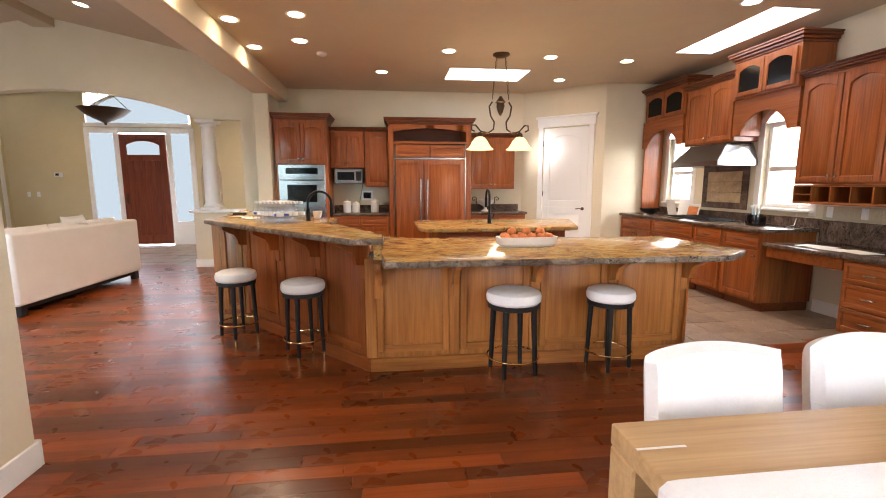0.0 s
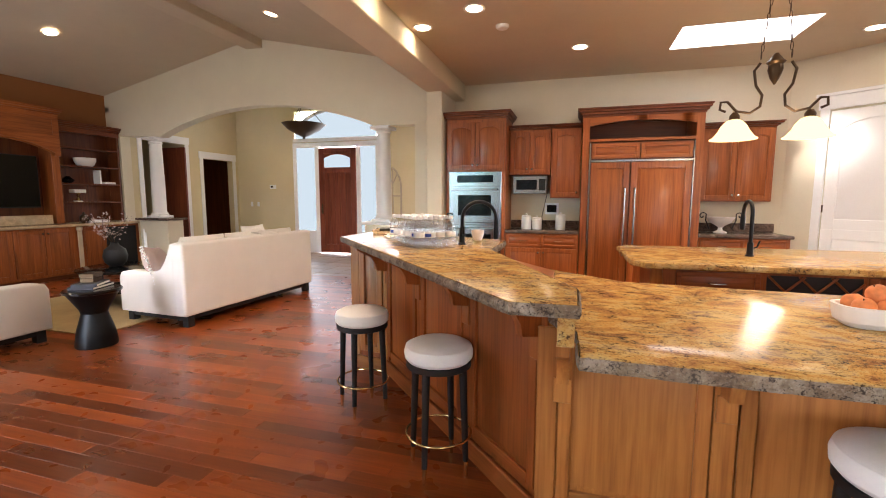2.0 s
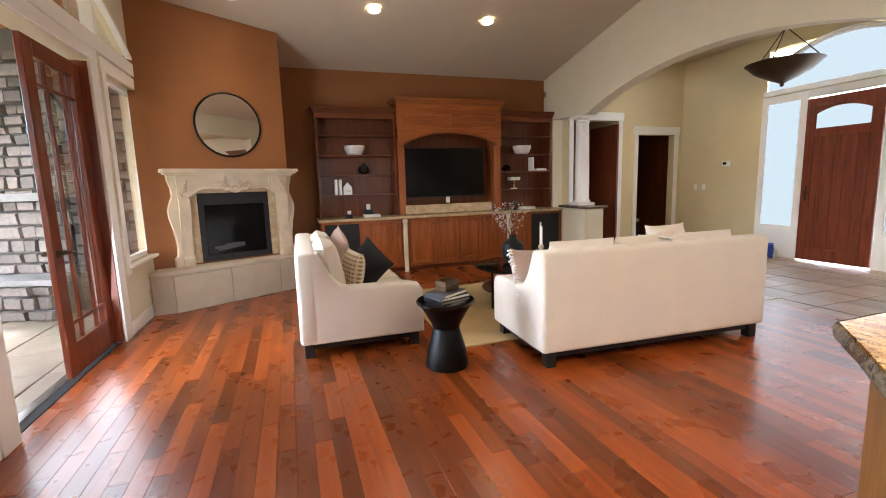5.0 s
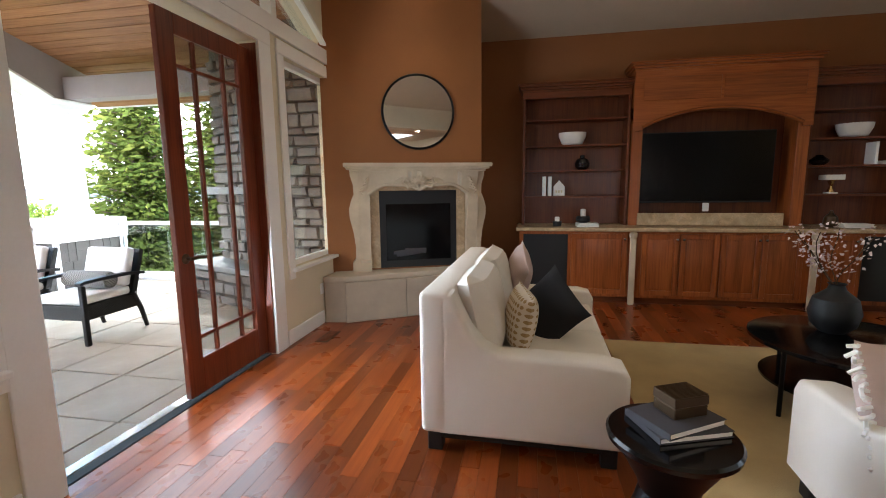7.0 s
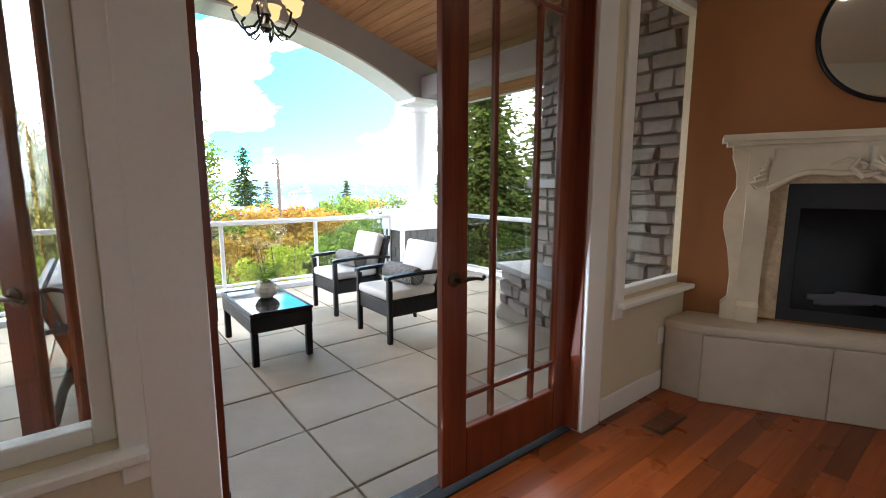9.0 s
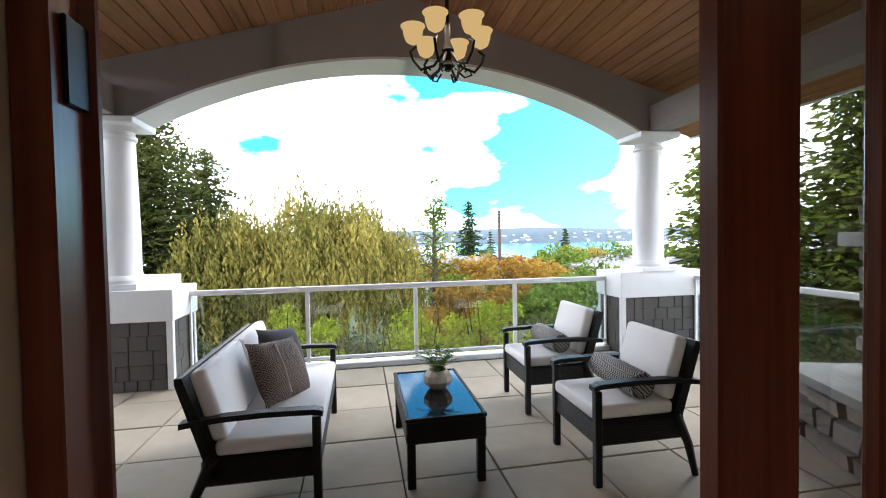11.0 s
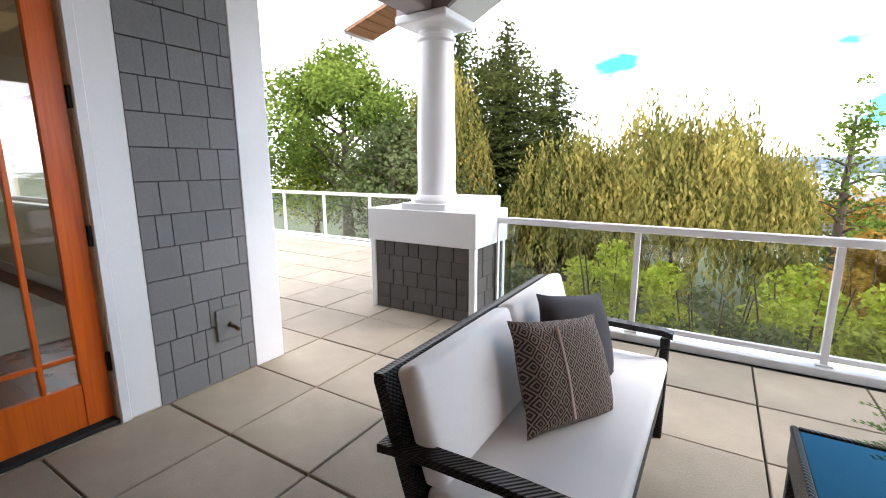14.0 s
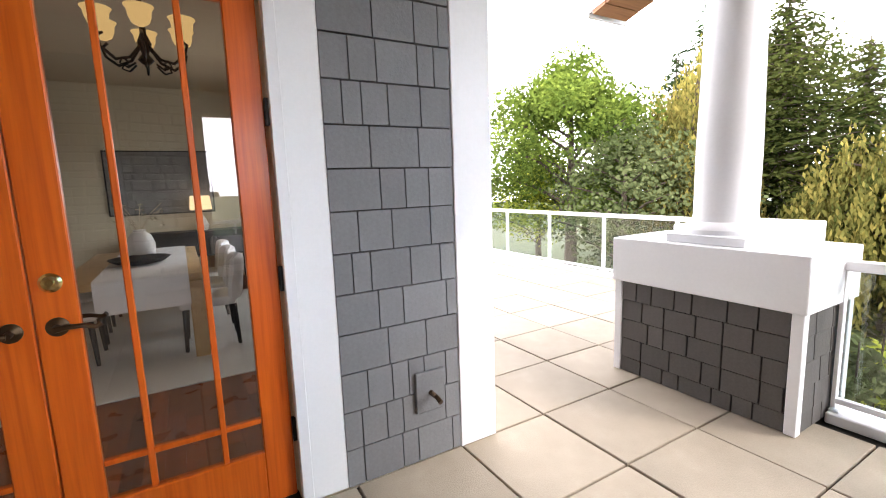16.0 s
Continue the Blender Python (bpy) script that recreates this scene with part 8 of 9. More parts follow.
def stone_face(a, b, z0, z1, seed):
    a, b = Vector(a), Vector(b)
    L = (b - a).length
    m = pose(a.x, a.y, 0, 0, 0, math.degrees(math.atan2(b.y - a.y, b.x - a.x)))
    r_ = random.Random(seed)
    z = z0
    while z < z1 - 0.04:
        h = min(r_.choice((0.09, 0.13, 0.13, 0.17)), z1 - z)
        x = 0.0
        while x < L - 0.02:
            w_, me = r_.choice(stones)
            ww = min(w_, L - x)
            s_ = new("stone", me)
            s_.parent = sf
            s_.matrix_basis = m @ Matrix.Translation((x + 0.004, 0.005, z + 0.004)) @ Matrix.Diagonal(((ww - 0.008) / w_, r_.uniform(0.7, 1.3), (h - 0.008) / 0.13, 1))
            x += ww
        z += h


stone_face((-7.72, -0.66), (-7.24, 0.60), TZ, 0.40, 1)
stone_face((-8.6, -0.38), (-7.72, -0.66), TZ, 0.40, 2)
stone_face((-8.06, -0.42), (-7.66, 0.72), 0.47, 3.1, 3)
stone_face((-7.66, 0.72), (-7.66, 1.44), TZ, 3.1, 4)

# ---- landscape ----
def ground_z(x, y):
    d = max(0.0, math.hypot(x + 3, y - 2) - 9)
    away = max(0.0, -y - 6)
    return -3.4 - 0.055 * min(away, 480) - 0.012 * min(d, 200) + 0.4 * noise.noise((x * 0.05, y * 0.05, 0))


grass_mat = piece_mat("grass_ground", [(0.3, (0.035, 0.055, 0.015)), (0.6, (0.07, 0.09, 0.025)), (0.8, (0.11, 0.10, 0.04))], 0.2, 0.0, 0.9, 0.3, 3)
bm = B()
rs = [0, 6, 10, 14, 20, 28, 40, 60, 90, 140, 200, 300, 420, 560, 900, 1600, 2600, 4200]
seg = 72
rings = []
for r in rs[1:]:
    rings.append([bm.verts.new((-3 + r * math.cos(2 * math.pi * i / seg), r * math.sin(2 * math.pi * i / seg), ground_z(-3 + r * math.cos(2 * math.pi * i / seg), r * math.sin(2 * math.pi * i / seg)))) for i in range(seg)])
c0 = bm.verts.new((-3, 0, ground_z(-3, 0)))
for i in range(seg):
    bm.faces.new((c0, rings[0][i], rings[0][(i + 1) % seg]))
for a_, b_ in zip(rings, rings[1:]):
    for i in range(seg):
        bm.faces.new((a_[i], b_[i], b_[(i + 1) % seg], a_[(i + 1) % seg]))
structure("ground", bm, grass_mat, "sloping green ground below the terrace", "ground")
water_mat = plain("lake_water", (0.10, 0.15, 0.19), 0.12, var=0.1, scale=0.01, bump=0.2, bscale=0.5)
bm = B()
box(bm, -2600, 1500, -1750, -430, -29.5, -27.2)
structure("water", bm, water_mat, "pale lake water in the distance", "water")
# blue-grey tones put the haze of distance into the colour of the woods
far_mat = piece_mat("haze_tinted_hills", [(0.3, (0.035, 0.065, 0.085)), (0.55, (0.055, 0.09, 0.115)), (0.8, (0.11, 0.135, 0.15))], 0.02, 0.0, 0.9, 0.1, 0.2)
bm = B()
cols = 90
lo_, hi_ = [], []
for i in range(cols + 1):
    x = -3600 + 5400 * i / cols
    h = 58 + 16 * noise.noise((x * 0.0016, 3, 0)) + 5 * noise.noise((x * 0.012, 7, 0))
    lo_.append(bm.verts.new((x, -1700, -28)))
    hi_.append([bm.verts.new((x, -1800, -28 + h * 0.6)), bm.verts.new((x, -2300, -28 + h + 6)), bm.verts.new((x, -3200, -40))])
for i in range(cols):
    bm.faces.new((lo_[i], lo_[i + 1], hi_[i + 1][0], hi_[i][0]))
    bm.faces.new((hi_[i][0], hi_[i + 1][0], hi_[i + 1][1], hi_[i][1]))
    bm.faces.new((hi_[i][1], hi_[i + 1][1], hi_[i + 1][2], hi_[i][2]))
structure("backdrop", bm, far_mat, "wooded hills across the lake with haze painted into their colour", "hills")
bm = B()
rnd = random.Random(5)
for k in range(260):
    x = rnd.uniform(-2600, 600)
    t = rnd.random()
    h = 58 + 16 * noise.noise((x * 0.0016, 3, 0))
    y, z = -1700 - 100 * t, -28 + h * 0.6 * t
    w_, d_, hh = rnd.uniform(8, 20), 8, rnd.uniform(4, 8)
    box(bm, x, x + w_, y - d_, y, z - 2, z + hh)
solid("far_town", bm, plain("far_walls", (0.34, 0.36, 0.38), 0.8), "small pale houses on the far shore", "houses", kind="stuff")

willow_leaf = leaf_mat("willow_leaf", (0.045, 0.06, 0.015), (0.17, 0.17, 0.045), (0.42, 0.34, 0.09))
green_leaf = leaf_mat("broad_leaf", (0.03, 0.06, 0.012), (0.09, 0.14, 0.025), (0.24, 0.31, 0.055))
lime_leaf = leaf_mat("lime_leaf", (0.18, 0.24, 0.025), (0.36, 0.42, 0.045), (0.55, 0.56, 0.09))
olive_leaf = leaf_mat("olive_cedar_spray", (0.015, 0.028, 0.008), (0.045, 0.065, 0.017), (0.12, 0.13, 0.035))
fir_leaf = leaf_mat("fir_needles", (0.012, 0.03, 0.012), (0.03, 0.06, 0.02), (0.06, 0.09, 0.03))
cedar_leaf = leaf_mat("cedar_spray", (0.022, 0.045, 0.012), (0.07, 0.10, 0.02), (0.19, 0.21, 0.045))
gold_leaf = leaf_mat("autumn_leaf", (0.18, 0.11, 0.025), (0.32, 0.18, 0.03), (0.42, 0.26, 0.06))
red_leaf = leaf_mat("red_leaf", (0.16, 0.02, 0.02), (0.24, 0.04, 0.03), (0.3, 0.08, 0.05))
shrub_leaf = leaf_mat("shrub_leaf", (0.05, 0.07, 0.025), (0.10, 0.13, 0.05), (0.18, 0.2, 0.09))
bark = plain("bark", (0.07, 0.05, 0.035), 0.9, var=0.25, scale=8, bump=0.6, bscale=30)


class Leaves:
    """Gathers many small leaves, then makes one mesh of them."""

    def __init__(self, seed):
        self.v, self.f, self.r = [], [], random.Random(seed)

    def leaf(self, c, d, w):
        """A four-cornered leaf at c, along d, w wide."""
        s = d.orthogonal().normalized()
        s.rotate(Matrix.Rotation(self.r.uniform(0, 6.28), 3, d.normalized()))
        s *= w
        n = len(self.v)
        self.v += [c - d * 0.5, c + s - d * 0.05, c + d * 0.5, c - s - d * 0.05]
        self.f.append((n, n + 1, n + 2, n + 3))

    def clump(self, c, r, n, size, flat=1.0):
        g = self.r.gauss
        for _ in range(n):
            o = Vector((g(0, 1), g(0, 1), g(0, 1))).normalized() * (r * self.r.random() ** 0.4)
            o.z *= flat
            d = Vector((g(0, 1), g(0, 1), g(0, 0.7))).normalized() * size * self.r.uniform(0.6, 1.3)
            self.leaf(c + o, d, size * 0.3)

    def made(self, name, material, parent):
        me = bpy.data.meshes.new(name)
        me.from_pydata(self.v, [], self.f)
        me.materials.append(material)
        ob = new(name, me)
        ob.parent = parent
        return ob


def trunk_of(parent, h, r, limbs, seed, reach, start=0.3, lean=0.0):
    r_ = random.Random(seed)
    bm = tube(B(), [(lean * (t ** 1.5), 0.3 * noise.noise((t * 2, seed, 0)), h * t) for t in np.linspace(0, 1, 8)], [r * (1 - 0.9 * t) + 0.02 for t in np.linspace(0, 1, 8)], 9)
    tips = []
    for k in range(limbs):
        t = start + (0.95 - start) * (k + r_.random()) / limbs
        a = 2.4 * k + r_.uniform(-0.4, 0.4)
        q = reach(t) * r_.uniform(0.75, 1.1)
        b0 = Vector((lean * t ** 1.5, 0, h * t))
        b1 = b0 + Vector((math.cos(a) * q * 0.5, math.sin(a) * q * 0.5, q * 0.28))
        b2 = b0 + Vector((math.cos(a) * q, math.sin(a) * q, q * 0.42))
        tube(bm, [b0, b1, b2], [r * 0.35 * (1 - t * 0.6), r * 0.2, 0.02], 6)
        tips += [(b1, q), (b2, q), ((b1 + b2) / 2, q)]
    part("trunk", bm, bark, parent)
    return tips


def broadleaf(name, label, x, y, h, spread, material, seed, n=5200, size=0.28):
    t = thing(name, label, "tree", pose(x, y, ground_z(x, y)))
    tips = trunk_of(t, h * 0.85, h * 0.03, 20, seed, lambda q: spread * math.sin(math.pi * (0.15 + 0.8 * q)) ** 0.8, 0.3)
    L = Leaves(seed)
    per = n // (len(tips) + 8)
    for p, q in tips:
        L.clump(p + Vector((L.r.uniform(-0.3, 0.3), L.r.uniform(-0.3, 0.3), L.r.uniform(-0.2, 0.4))), 0.55 + 0.22 * q, per, size, 0.75)
    for k in range(8):
        L.clump(Vector((L.r.gauss(0, spread * 0.25), L.r.gauss(0, spread * 0.25), h * (0.75 + 0.25 * L.r.random()))), spread * 0.3, per, size, 0.8)
    L.made("crown", material, t)
    return t


def conifer(name, label, x, y, h, spread, material, seed, tiers=26, size=0.3, dense=26, droop=0.25, base=0.06):
    t = thing(name, label, "tree", pose(x, y, ground_z(x, y)))
    r_ = random.Random(seed)
    bm = tube(B(), [(0, 0, 0), (0, 0, h * 0.5), (0.05, 0, h)], [h * 0.022, h * 0.014, 0.02], 8)
    L = Leaves(seed)
    for k in range(tiers):
        q = base + (0.99 - base) * k / tiers
        z = h * q
        rad = spread * (1 - q) ** 0.8 * r_.uniform(0.8, 1.12) + 0.12
        nb = max(5, int(9 * (1 - q) + 5))
        for j in range(nb):
            a = 2 * math.pi * (j + r_.random() * 0.8) / nb + k * 0.7
            rr = rad * r_.uniform(0.65, 1.15)
            tip = Vector((math.cos(a) * rr, math.sin(a) * rr, z - droop * rr + r_.uniform(-0.2, 0.2)))
            tube(bm, [(0, 0, z), tip * 0.5 + Vector((0, 0, z * 0.5 + 0.06)), tip], [0.035, 0.02, 0.006], 4)
            st_ = max(3, int(dense * rr / spread))
            for s_ in range(st_):
                f = (s_ + r_.random()) / st_
                c = Vector((tip.x * f, tip.y * f, z + (tip.z - z) * f + 0.05))
                c += Vector((r_.gauss(0, 0.09 + 0.08 * rr), r_.gauss(0, 0.09 + 0.08 * rr), r_.gauss(0, 0.07)))
                d = Vector((math.cos(a + r_.gauss(0, 0.8)), math.sin(a + r_.gauss(0, 0.8)), -0.2 + r_.gauss(0, 0.25))) * size * r_.uniform(0.7, 1.4)
                L.leaf(c, d, size * 0.22)
    part("trunk", bm, bark, t)
    L.made("crown", material, t)
    return t


def willow(x, y, h, spread, seed, strands=520, material=None):
    t = thing("willow_tree", "yellow-green weeping willow with hanging strands", "tree", pose(x, y, ground_z(x, y)))
    tips = trunk_of(t, h * 0.8, h * 0.035, 18, seed, lambda q: spread * (0.34 + 0.26 * q), 0.3)
    L = Leaves(seed)
    r_ = L.r
    for k in range(strands):
        a = r_.uniform(0, 6.28)
        rr = spread * r_.random() ** 0.55
        top_xy = (math.cos(a) * rr, math.sin(a) * rr)
        dome = h * (0.99 - 0.42 * (rr / spread) ** 2) + r_.gauss(0, 0.5)
        lump = 0.88 + 0.2 * noise.noise((top_xy[0] * 0.8 + 5, top_xy[1] * 0.8, seed)) + 0.1 * noise.noise((top_xy[0] * 2.5, top_xy[1] * 2.5, seed + 4))
        top_ = Vector((math.cos(a) * rr, math.sin(a) * rr, dome * lump))
        ln = r_.uniform(0.18, 0.55) * h
        sway = Vector((math.cos(a), math.sin(a), 0)) * r_.uniform(0.1, 0.5)
        nn = int(10 + 22 * ln / (0.5 * h))
        for j in range(nn):
            f = j / nn
            c = top_ + sway * math.sin(f * 1.6) - Vector((0, 0, ln * f)) + Vector((r_.gauss(0, 0.07), r_.gauss(0, 0.07), 0))
            d = Vector((r_.gauss(0, 0.35), r_.gauss(0, 0.35), -1)).normalized() * r_.uniform(0.18, 0.32)
            L.leaf(c, d, 0.05)
    L.made("crown", material or willow_leaf, t)
    return t


def shrub(label, x, y, w, h, material, seed, n=1500, size=0.13, top=None):
    g = ground_z(x, y)
    z1 = top if top is not None else g + h
    t = thing("shrub", label, "shrub", pose(x, y, g))
    hh = z1 - g
    bm = B()
    r_ = random.Random(seed)
    for k in range(7):
        a = k * 0.9
        tube(bm, [(0, 0, 0), (0.3 * w * math.cos(a), 0.3 * w * math.sin(a), hh * 0.5), (0.55 * w * math.cos(a), 0.55 * w * math.sin(a), hh * 0.9)], [0.04, 0.025, 0.008], 5)
    part("stems", bm, bark, t)
    L = Leaves(seed)
    for k in range(44):
        a, q = r_.uniform(0, 6.28), r_.random() ** 0.5
        c = Vector((w * q * math.cos(a), w * q * math.sin(a), hh * (0.22 + 0.73 * r_.random() ** 0.7) * (1 - 0.25 * q)))
        L.clump(c, w * 0.3, n // 26, size, 0.8)
    L.made("crown", material, t)
    return t


# trees round the terrace, from east to west
conifer("fir_tree", "tall dark fir tree", 13.5, -27, 14.0, 4.2, fir_leaf, 11, 40, 0.28, 70)
conifer("fir_tree", "tall dark fir tree", 19.0, -30, 13.0, 3.0, fir_leaf, 12, 32, 0.3, 44)
conifer("fir_tree", "slim dark fir tree far off", 30.0, -42, 13, 2.0, fir_leaf, 13, 22, 0.45, 16)
conifer("fir_tree", "slim dark fir tree far off", 33.5, -44, 14, 2.2, fir_leaf, 14, 22, 0.45, 16)
broadleaf("deciduous_tree", "bright green airy broadleaf tree", 12.5, -17, 12.0, 4.4, green_leaf, 15, 30000, 0.22)
broadleaf("deciduous_tree", "bright lime-green broadleaf tree", 16.5, -18.5, 7.4, 3.4, lime_leaf, 16, 9000, 0.2)
conifer("fir_tree", "dark fir behind the broadleaf trees", 11.0, -24, 12.0, 2.4, fir_leaf, 17, 26, 0.4, 22)
conifer("cedar_tree", "broad green cedar with drooping boughs", 5.4, -21.5, 13.2, 6.0, olive_leaf, 18, 46, 0.26, 120, 0.16, 0.08)
broadleaf("deciduous_tree", "dense dark green tree behind the cedars", 7.0, -23.5, 13.0, 4.6, olive_leaf, 119, 12000, 0.22)
conifer("cedar_tree", "green cedar on the flank of a taller one", 2.6, -20.8, 10.4, 4.6, olive_leaf, 118, 38, 0.25, 90, 0.14, 0.05)
conifer("fir_tree", "tall dark fir with sparse top", 9.6, -24, 15.8, 4.6, fir_leaf, 19, 44, 0.28, 80)
willow(7.2, -18.5, 12.0, 2.2, 20, 420)
willow(-3.0, -20.5, 8.4, 4.6, 22, 1500)
willow(1.2, -19.5, 7.6, 3.0, 23, 700)
broadleaf("deciduous_tree", "dark green tree behind the terrace", 8.2, -15.5, 7.5, 3.2, shrub_leaf, 24, 5000, 0.22)
broadleaf("deciduous_tree", "dark green tree at the terrace end", 17.5, -13.0, 7.0, 3.0, green_leaf, 25, 4200, 0.24)
broadleaf("slender_tree", "slender sparse tree beside the willow", -9.2, -26, 9.6, 1.4, green_leaf, 26, 1300, 0.24)
conifer("fir_tree", "dark blue-green spruce in the middle distance", -17.0, -48, 12.0, 3.0, fir_leaf, 27, 30, 0.36, 50)
conifer("cypress_tree", "large bright green cypress beside the terrace", -13.4, -7.0, 9.6, 2.3, cedar_leaf, 28, 60, 0.2, 120, -0.25, 0.02)
conifer("cypress_tree", "large bright green cypress behind another", -15.9, -6.0, 10.8, 2.7, cedar_leaf, 29, 54, 0.22, 90, -0.25, 0.02)
conifer("fir_tree", "small far conifer near the lake", -50, -150, 17, 4.0, fir_leaf, 30, 18, 1.0, 14)
conifer("fir_tree", "small far conifer near the lake", -96, -185, 20, 5.0, fir_leaf, 31, 18, 1.2, 14)
conifer("fir_tree", "small far conifer near the lake", -64, -120, 15, 3.6, fir_leaf, 32, 18, 0.9, 14)
shrub("yellow-green rounded shrub below the railing", -3.0, -7.2, 1.15, 3.2, lime_leaf, 41, 5200, 0.11, 0.52)
shrub("yellow-green shrub below the railing", -7.4, -7.8, 1.1, 3, lime_leaf, 42, 4600, 0.11, 0.45)
shrub("green shrub below the railing", -5.6, -7.6, 1.1, 3, lime_leaf, 43, 3400, 0.11, 0.12)
shrub("brown-tipped seed-head shrub below the railing", -4.5, -7.0, 0.95, 3, shrub_leaf, 44, 2600, 0.10, -0.1)
shrub("grey-leaved shrub below the railing", -5.2, -6.4, 0.9, 3, shrub_leaf, 45, 2400, 0.10, -0.5)
shrub("grey-leaved shrub beside the pedestal", -2.0, -5.9, 0.7, 3, shrub_leaf, 46, 1800, 0.12, 0.15)
shrub("autumn-gold shrub below the railing", -6.8, -9.4, 1.3, 3, gold_leaf, 47, 2600, 0.14, 0.25)
shrub("green shrub below the railing", -9.2, -7.6, 1.2, 3, green_leaf, 48, 2600, 0.13, 0.0)
for k in range(9):
    shrub("dark green hedge shrub below the long terrace", -0.2 + k * 1.25, -7.6 - 0.5 * (k % 2), 0.95, 3, (shrub_leaf, green_leaf, lime_leaf)[k % 3], 60 + k, 1700, 0.13, -0.1 - 0.25 * (k % 3))
for k, (x, y, w_, h_, mt) in enumerate(((-13, -36, 3.5, 5.5, gold_leaf), (-17, -33, 3.0, 5.0, gold_leaf), (-22, -40, 3.5, 5, gold_leaf), (-27, -62, 4, 6.5, red_leaf), (-20, -30, 2.4, 3.4, green_leaf), (-12, -30, 2.4, 3.5, green_leaf), (-30, -50, 4, 6, green_leaf), (-38, -70, 6, 8, green_leaf), (-46, -80, 6, 8, gold_leaf), (-10.8, -22, 2.2, 3.6, gold_leaf), (-14.5, -20, 2.0, 3.2, green_leaf), (-25, -34, 3, 4.5, green_leaf), (-60, -90, 8, 9, green_leaf), (-76, -96, 8, 9, green_leaf), (-36, -48, 4, 6, shrub_leaf))):
    shrub("rounded garden tree in autumn colour down the slope" if mt in (gold_leaf, red_leaf) else "rounded green garden tree down the slope", x, y, w_, h_, mt, 80 + k, 1500, 0.2 + 0.006 * abs(y))
# distant woods along the lake
L = Leaves(99)
for k in range(420):
    x = L.r.uniform(-420, 160)
    y = L.r.uniform(-400, -110)
    h_ = L.r.uniform(5, 10)
    L.clump(Vector((x, y, ground_z(x, y) + h_ * 0.5)), h_ * 0.6, 22, 3.0, 0.9)
wd = L.made("far_woods", shrub_leaf, None)
tagged(wd, "far green woods between the houses and the lake", "woods", kind="stuff")

# neighbouring houses and the utility pole
roof_mat = piece_mat("grey_roof", [(0.3, (0.14, 0.14, 0.15)), (0.7, (0.22, 0.22, 0.23))], 2, 0.1, 0.85, 0.3, 12)


def house(label, x, y, z, w_, d_, h_, rise, rz_, chimney=True):
    hs_ = thing("house", label, "house", pose(x, y, z, 0, 0, rz_))
    part("wall", box(B(), -w_ / 2, w_ / 2, -d_ / 2, d_ / 2, -3, h_), cool_white, hs_)
    bm = B()
    slab_xz(bm, [(-w_ / 2 - 0.5, h_ - 0.1), (0, h_ + rise), (w_ / 2 + 0.5, h_ - 0.1), (w_ / 2 + 0.5, h_ - 0.3), (0, h_ + rise - 0.25), (-w_ / 2 - 0.5, h_ - 0.3)], -d_ / 2 - 0.5, d_ / 2 + 0.5)
    rf = part("roof", bm, roof_mat, hs_)
    if chimney:
        part("chimney", box(B(), -0.4, 0.4, d_ * 0.1, d_ * 0.1 + 0.7, h_ + rise * 0.4, h_ + rise + 1.2, 0.03), cool_white, rf)
    for k in (-0.3, 0.0, 0.3):
        wn_ = part("window", box(B(), k * w_ - 0.6, k * w_ + 0.6, d_ / 2, d_ / 2 + 0.05, h_ * 0.35, h_ * 0.8), dark_glass, hs_)
        part("frame", box(B(), k * w_ - 0.7, k * w_ + 0.7, d_ / 2 + 0.001, d_ / 2 + 0.03, h_ * 0.8, h_ * 0.8 + 0.12), white_paint, wn_)
    return hs_


house("white house with a grey gable roof and chimney", -12.5, -42, ground_z(-12.5, -42) , 9, 10, 3.0, 2.2, 35)
house("white house with a low grey roof", -38, -46, ground_z(-38, -46), 16, 9, 4.0, 0.8, 20, False)
house("white house with a low grey roof", -30, -36, ground_z(-30, -36), 12, 7, 3.2, 0.5, 25, False)
house("white house beside the lake slope", -60, -34, ground_z(-60, -34), 12, 8, 4.5, 1.5, 60, False)
up = thing("utility_pole", "weathered wooden utility pole with a crossarm", "pole", pose(-24.5, -60, ground_z(-24.5, -60)))
part("pole", tube(B(), [(0, 0, 0), (0, 0, 12.3)], [0.26, 0.18], 10), bark, up)
part("crossarm", box(B(), -1.0, 1.0, -0.06, 0.06, 11.6, 11.75), bark, up)

# ---- small things ----
def bottle_at(x, y, z, turn, first=None):
    m = pose(x, y, z, 0, 0, turn)
    if first:
        return copy_thing(first, m)
    b = thing("water_bottle", "small clear water bottle with a white cap and blue label", "bottle", m, "water bottles on the bar")
    part("body", lathe(B(), [(0.027, 0.0), (0.031, 0.006), (0.031, 0.045), (0.029, 0.05), (0.031, 0.056), (0.031, 0.105), (0.029, 0.112), (0.030, 0.125), (0.022, 0.15), (0.013, 0.165), (0.012, 0.175)], 14), bottle_plastic, b)
    w = part("label", lathe(B(), [(0.0314, 0.066), (0.0318, 0.067), (0.0318, 0.096), (0.0314, 0.097)], 14, cap=False), paper, b, "white label with a blue band")
    bm = B()
    arc_ = [(0.0324 * math.cos(a), 0.0324 * math.sin(a)) for a in np.linspace(0, 1.5, 6)]
    for (xa, ya), (xb, yb) in zip(arc_, arc_[1:]):
        bm.faces.new([bm.verts.new(p) for p in ((xa, ya, 0.069), (xb, yb, 0.069), (xb, yb, 0.088), (xa, ya, 0.088))])
    bmesh.ops.remove_doubles(bm, verts=bm.verts[:], dist=0.0001)
    part("mark", bm, plastic_blue, w, "blue printed mark")
    part("cap", lathe(B(), [(0.0145, 0.168), (0.0155, 0.170), (0.0155, 0.186), (0.0125, 0.189)], 14), plastic_white, b)
    return b


first_b = None
rnd = random.Random(21)
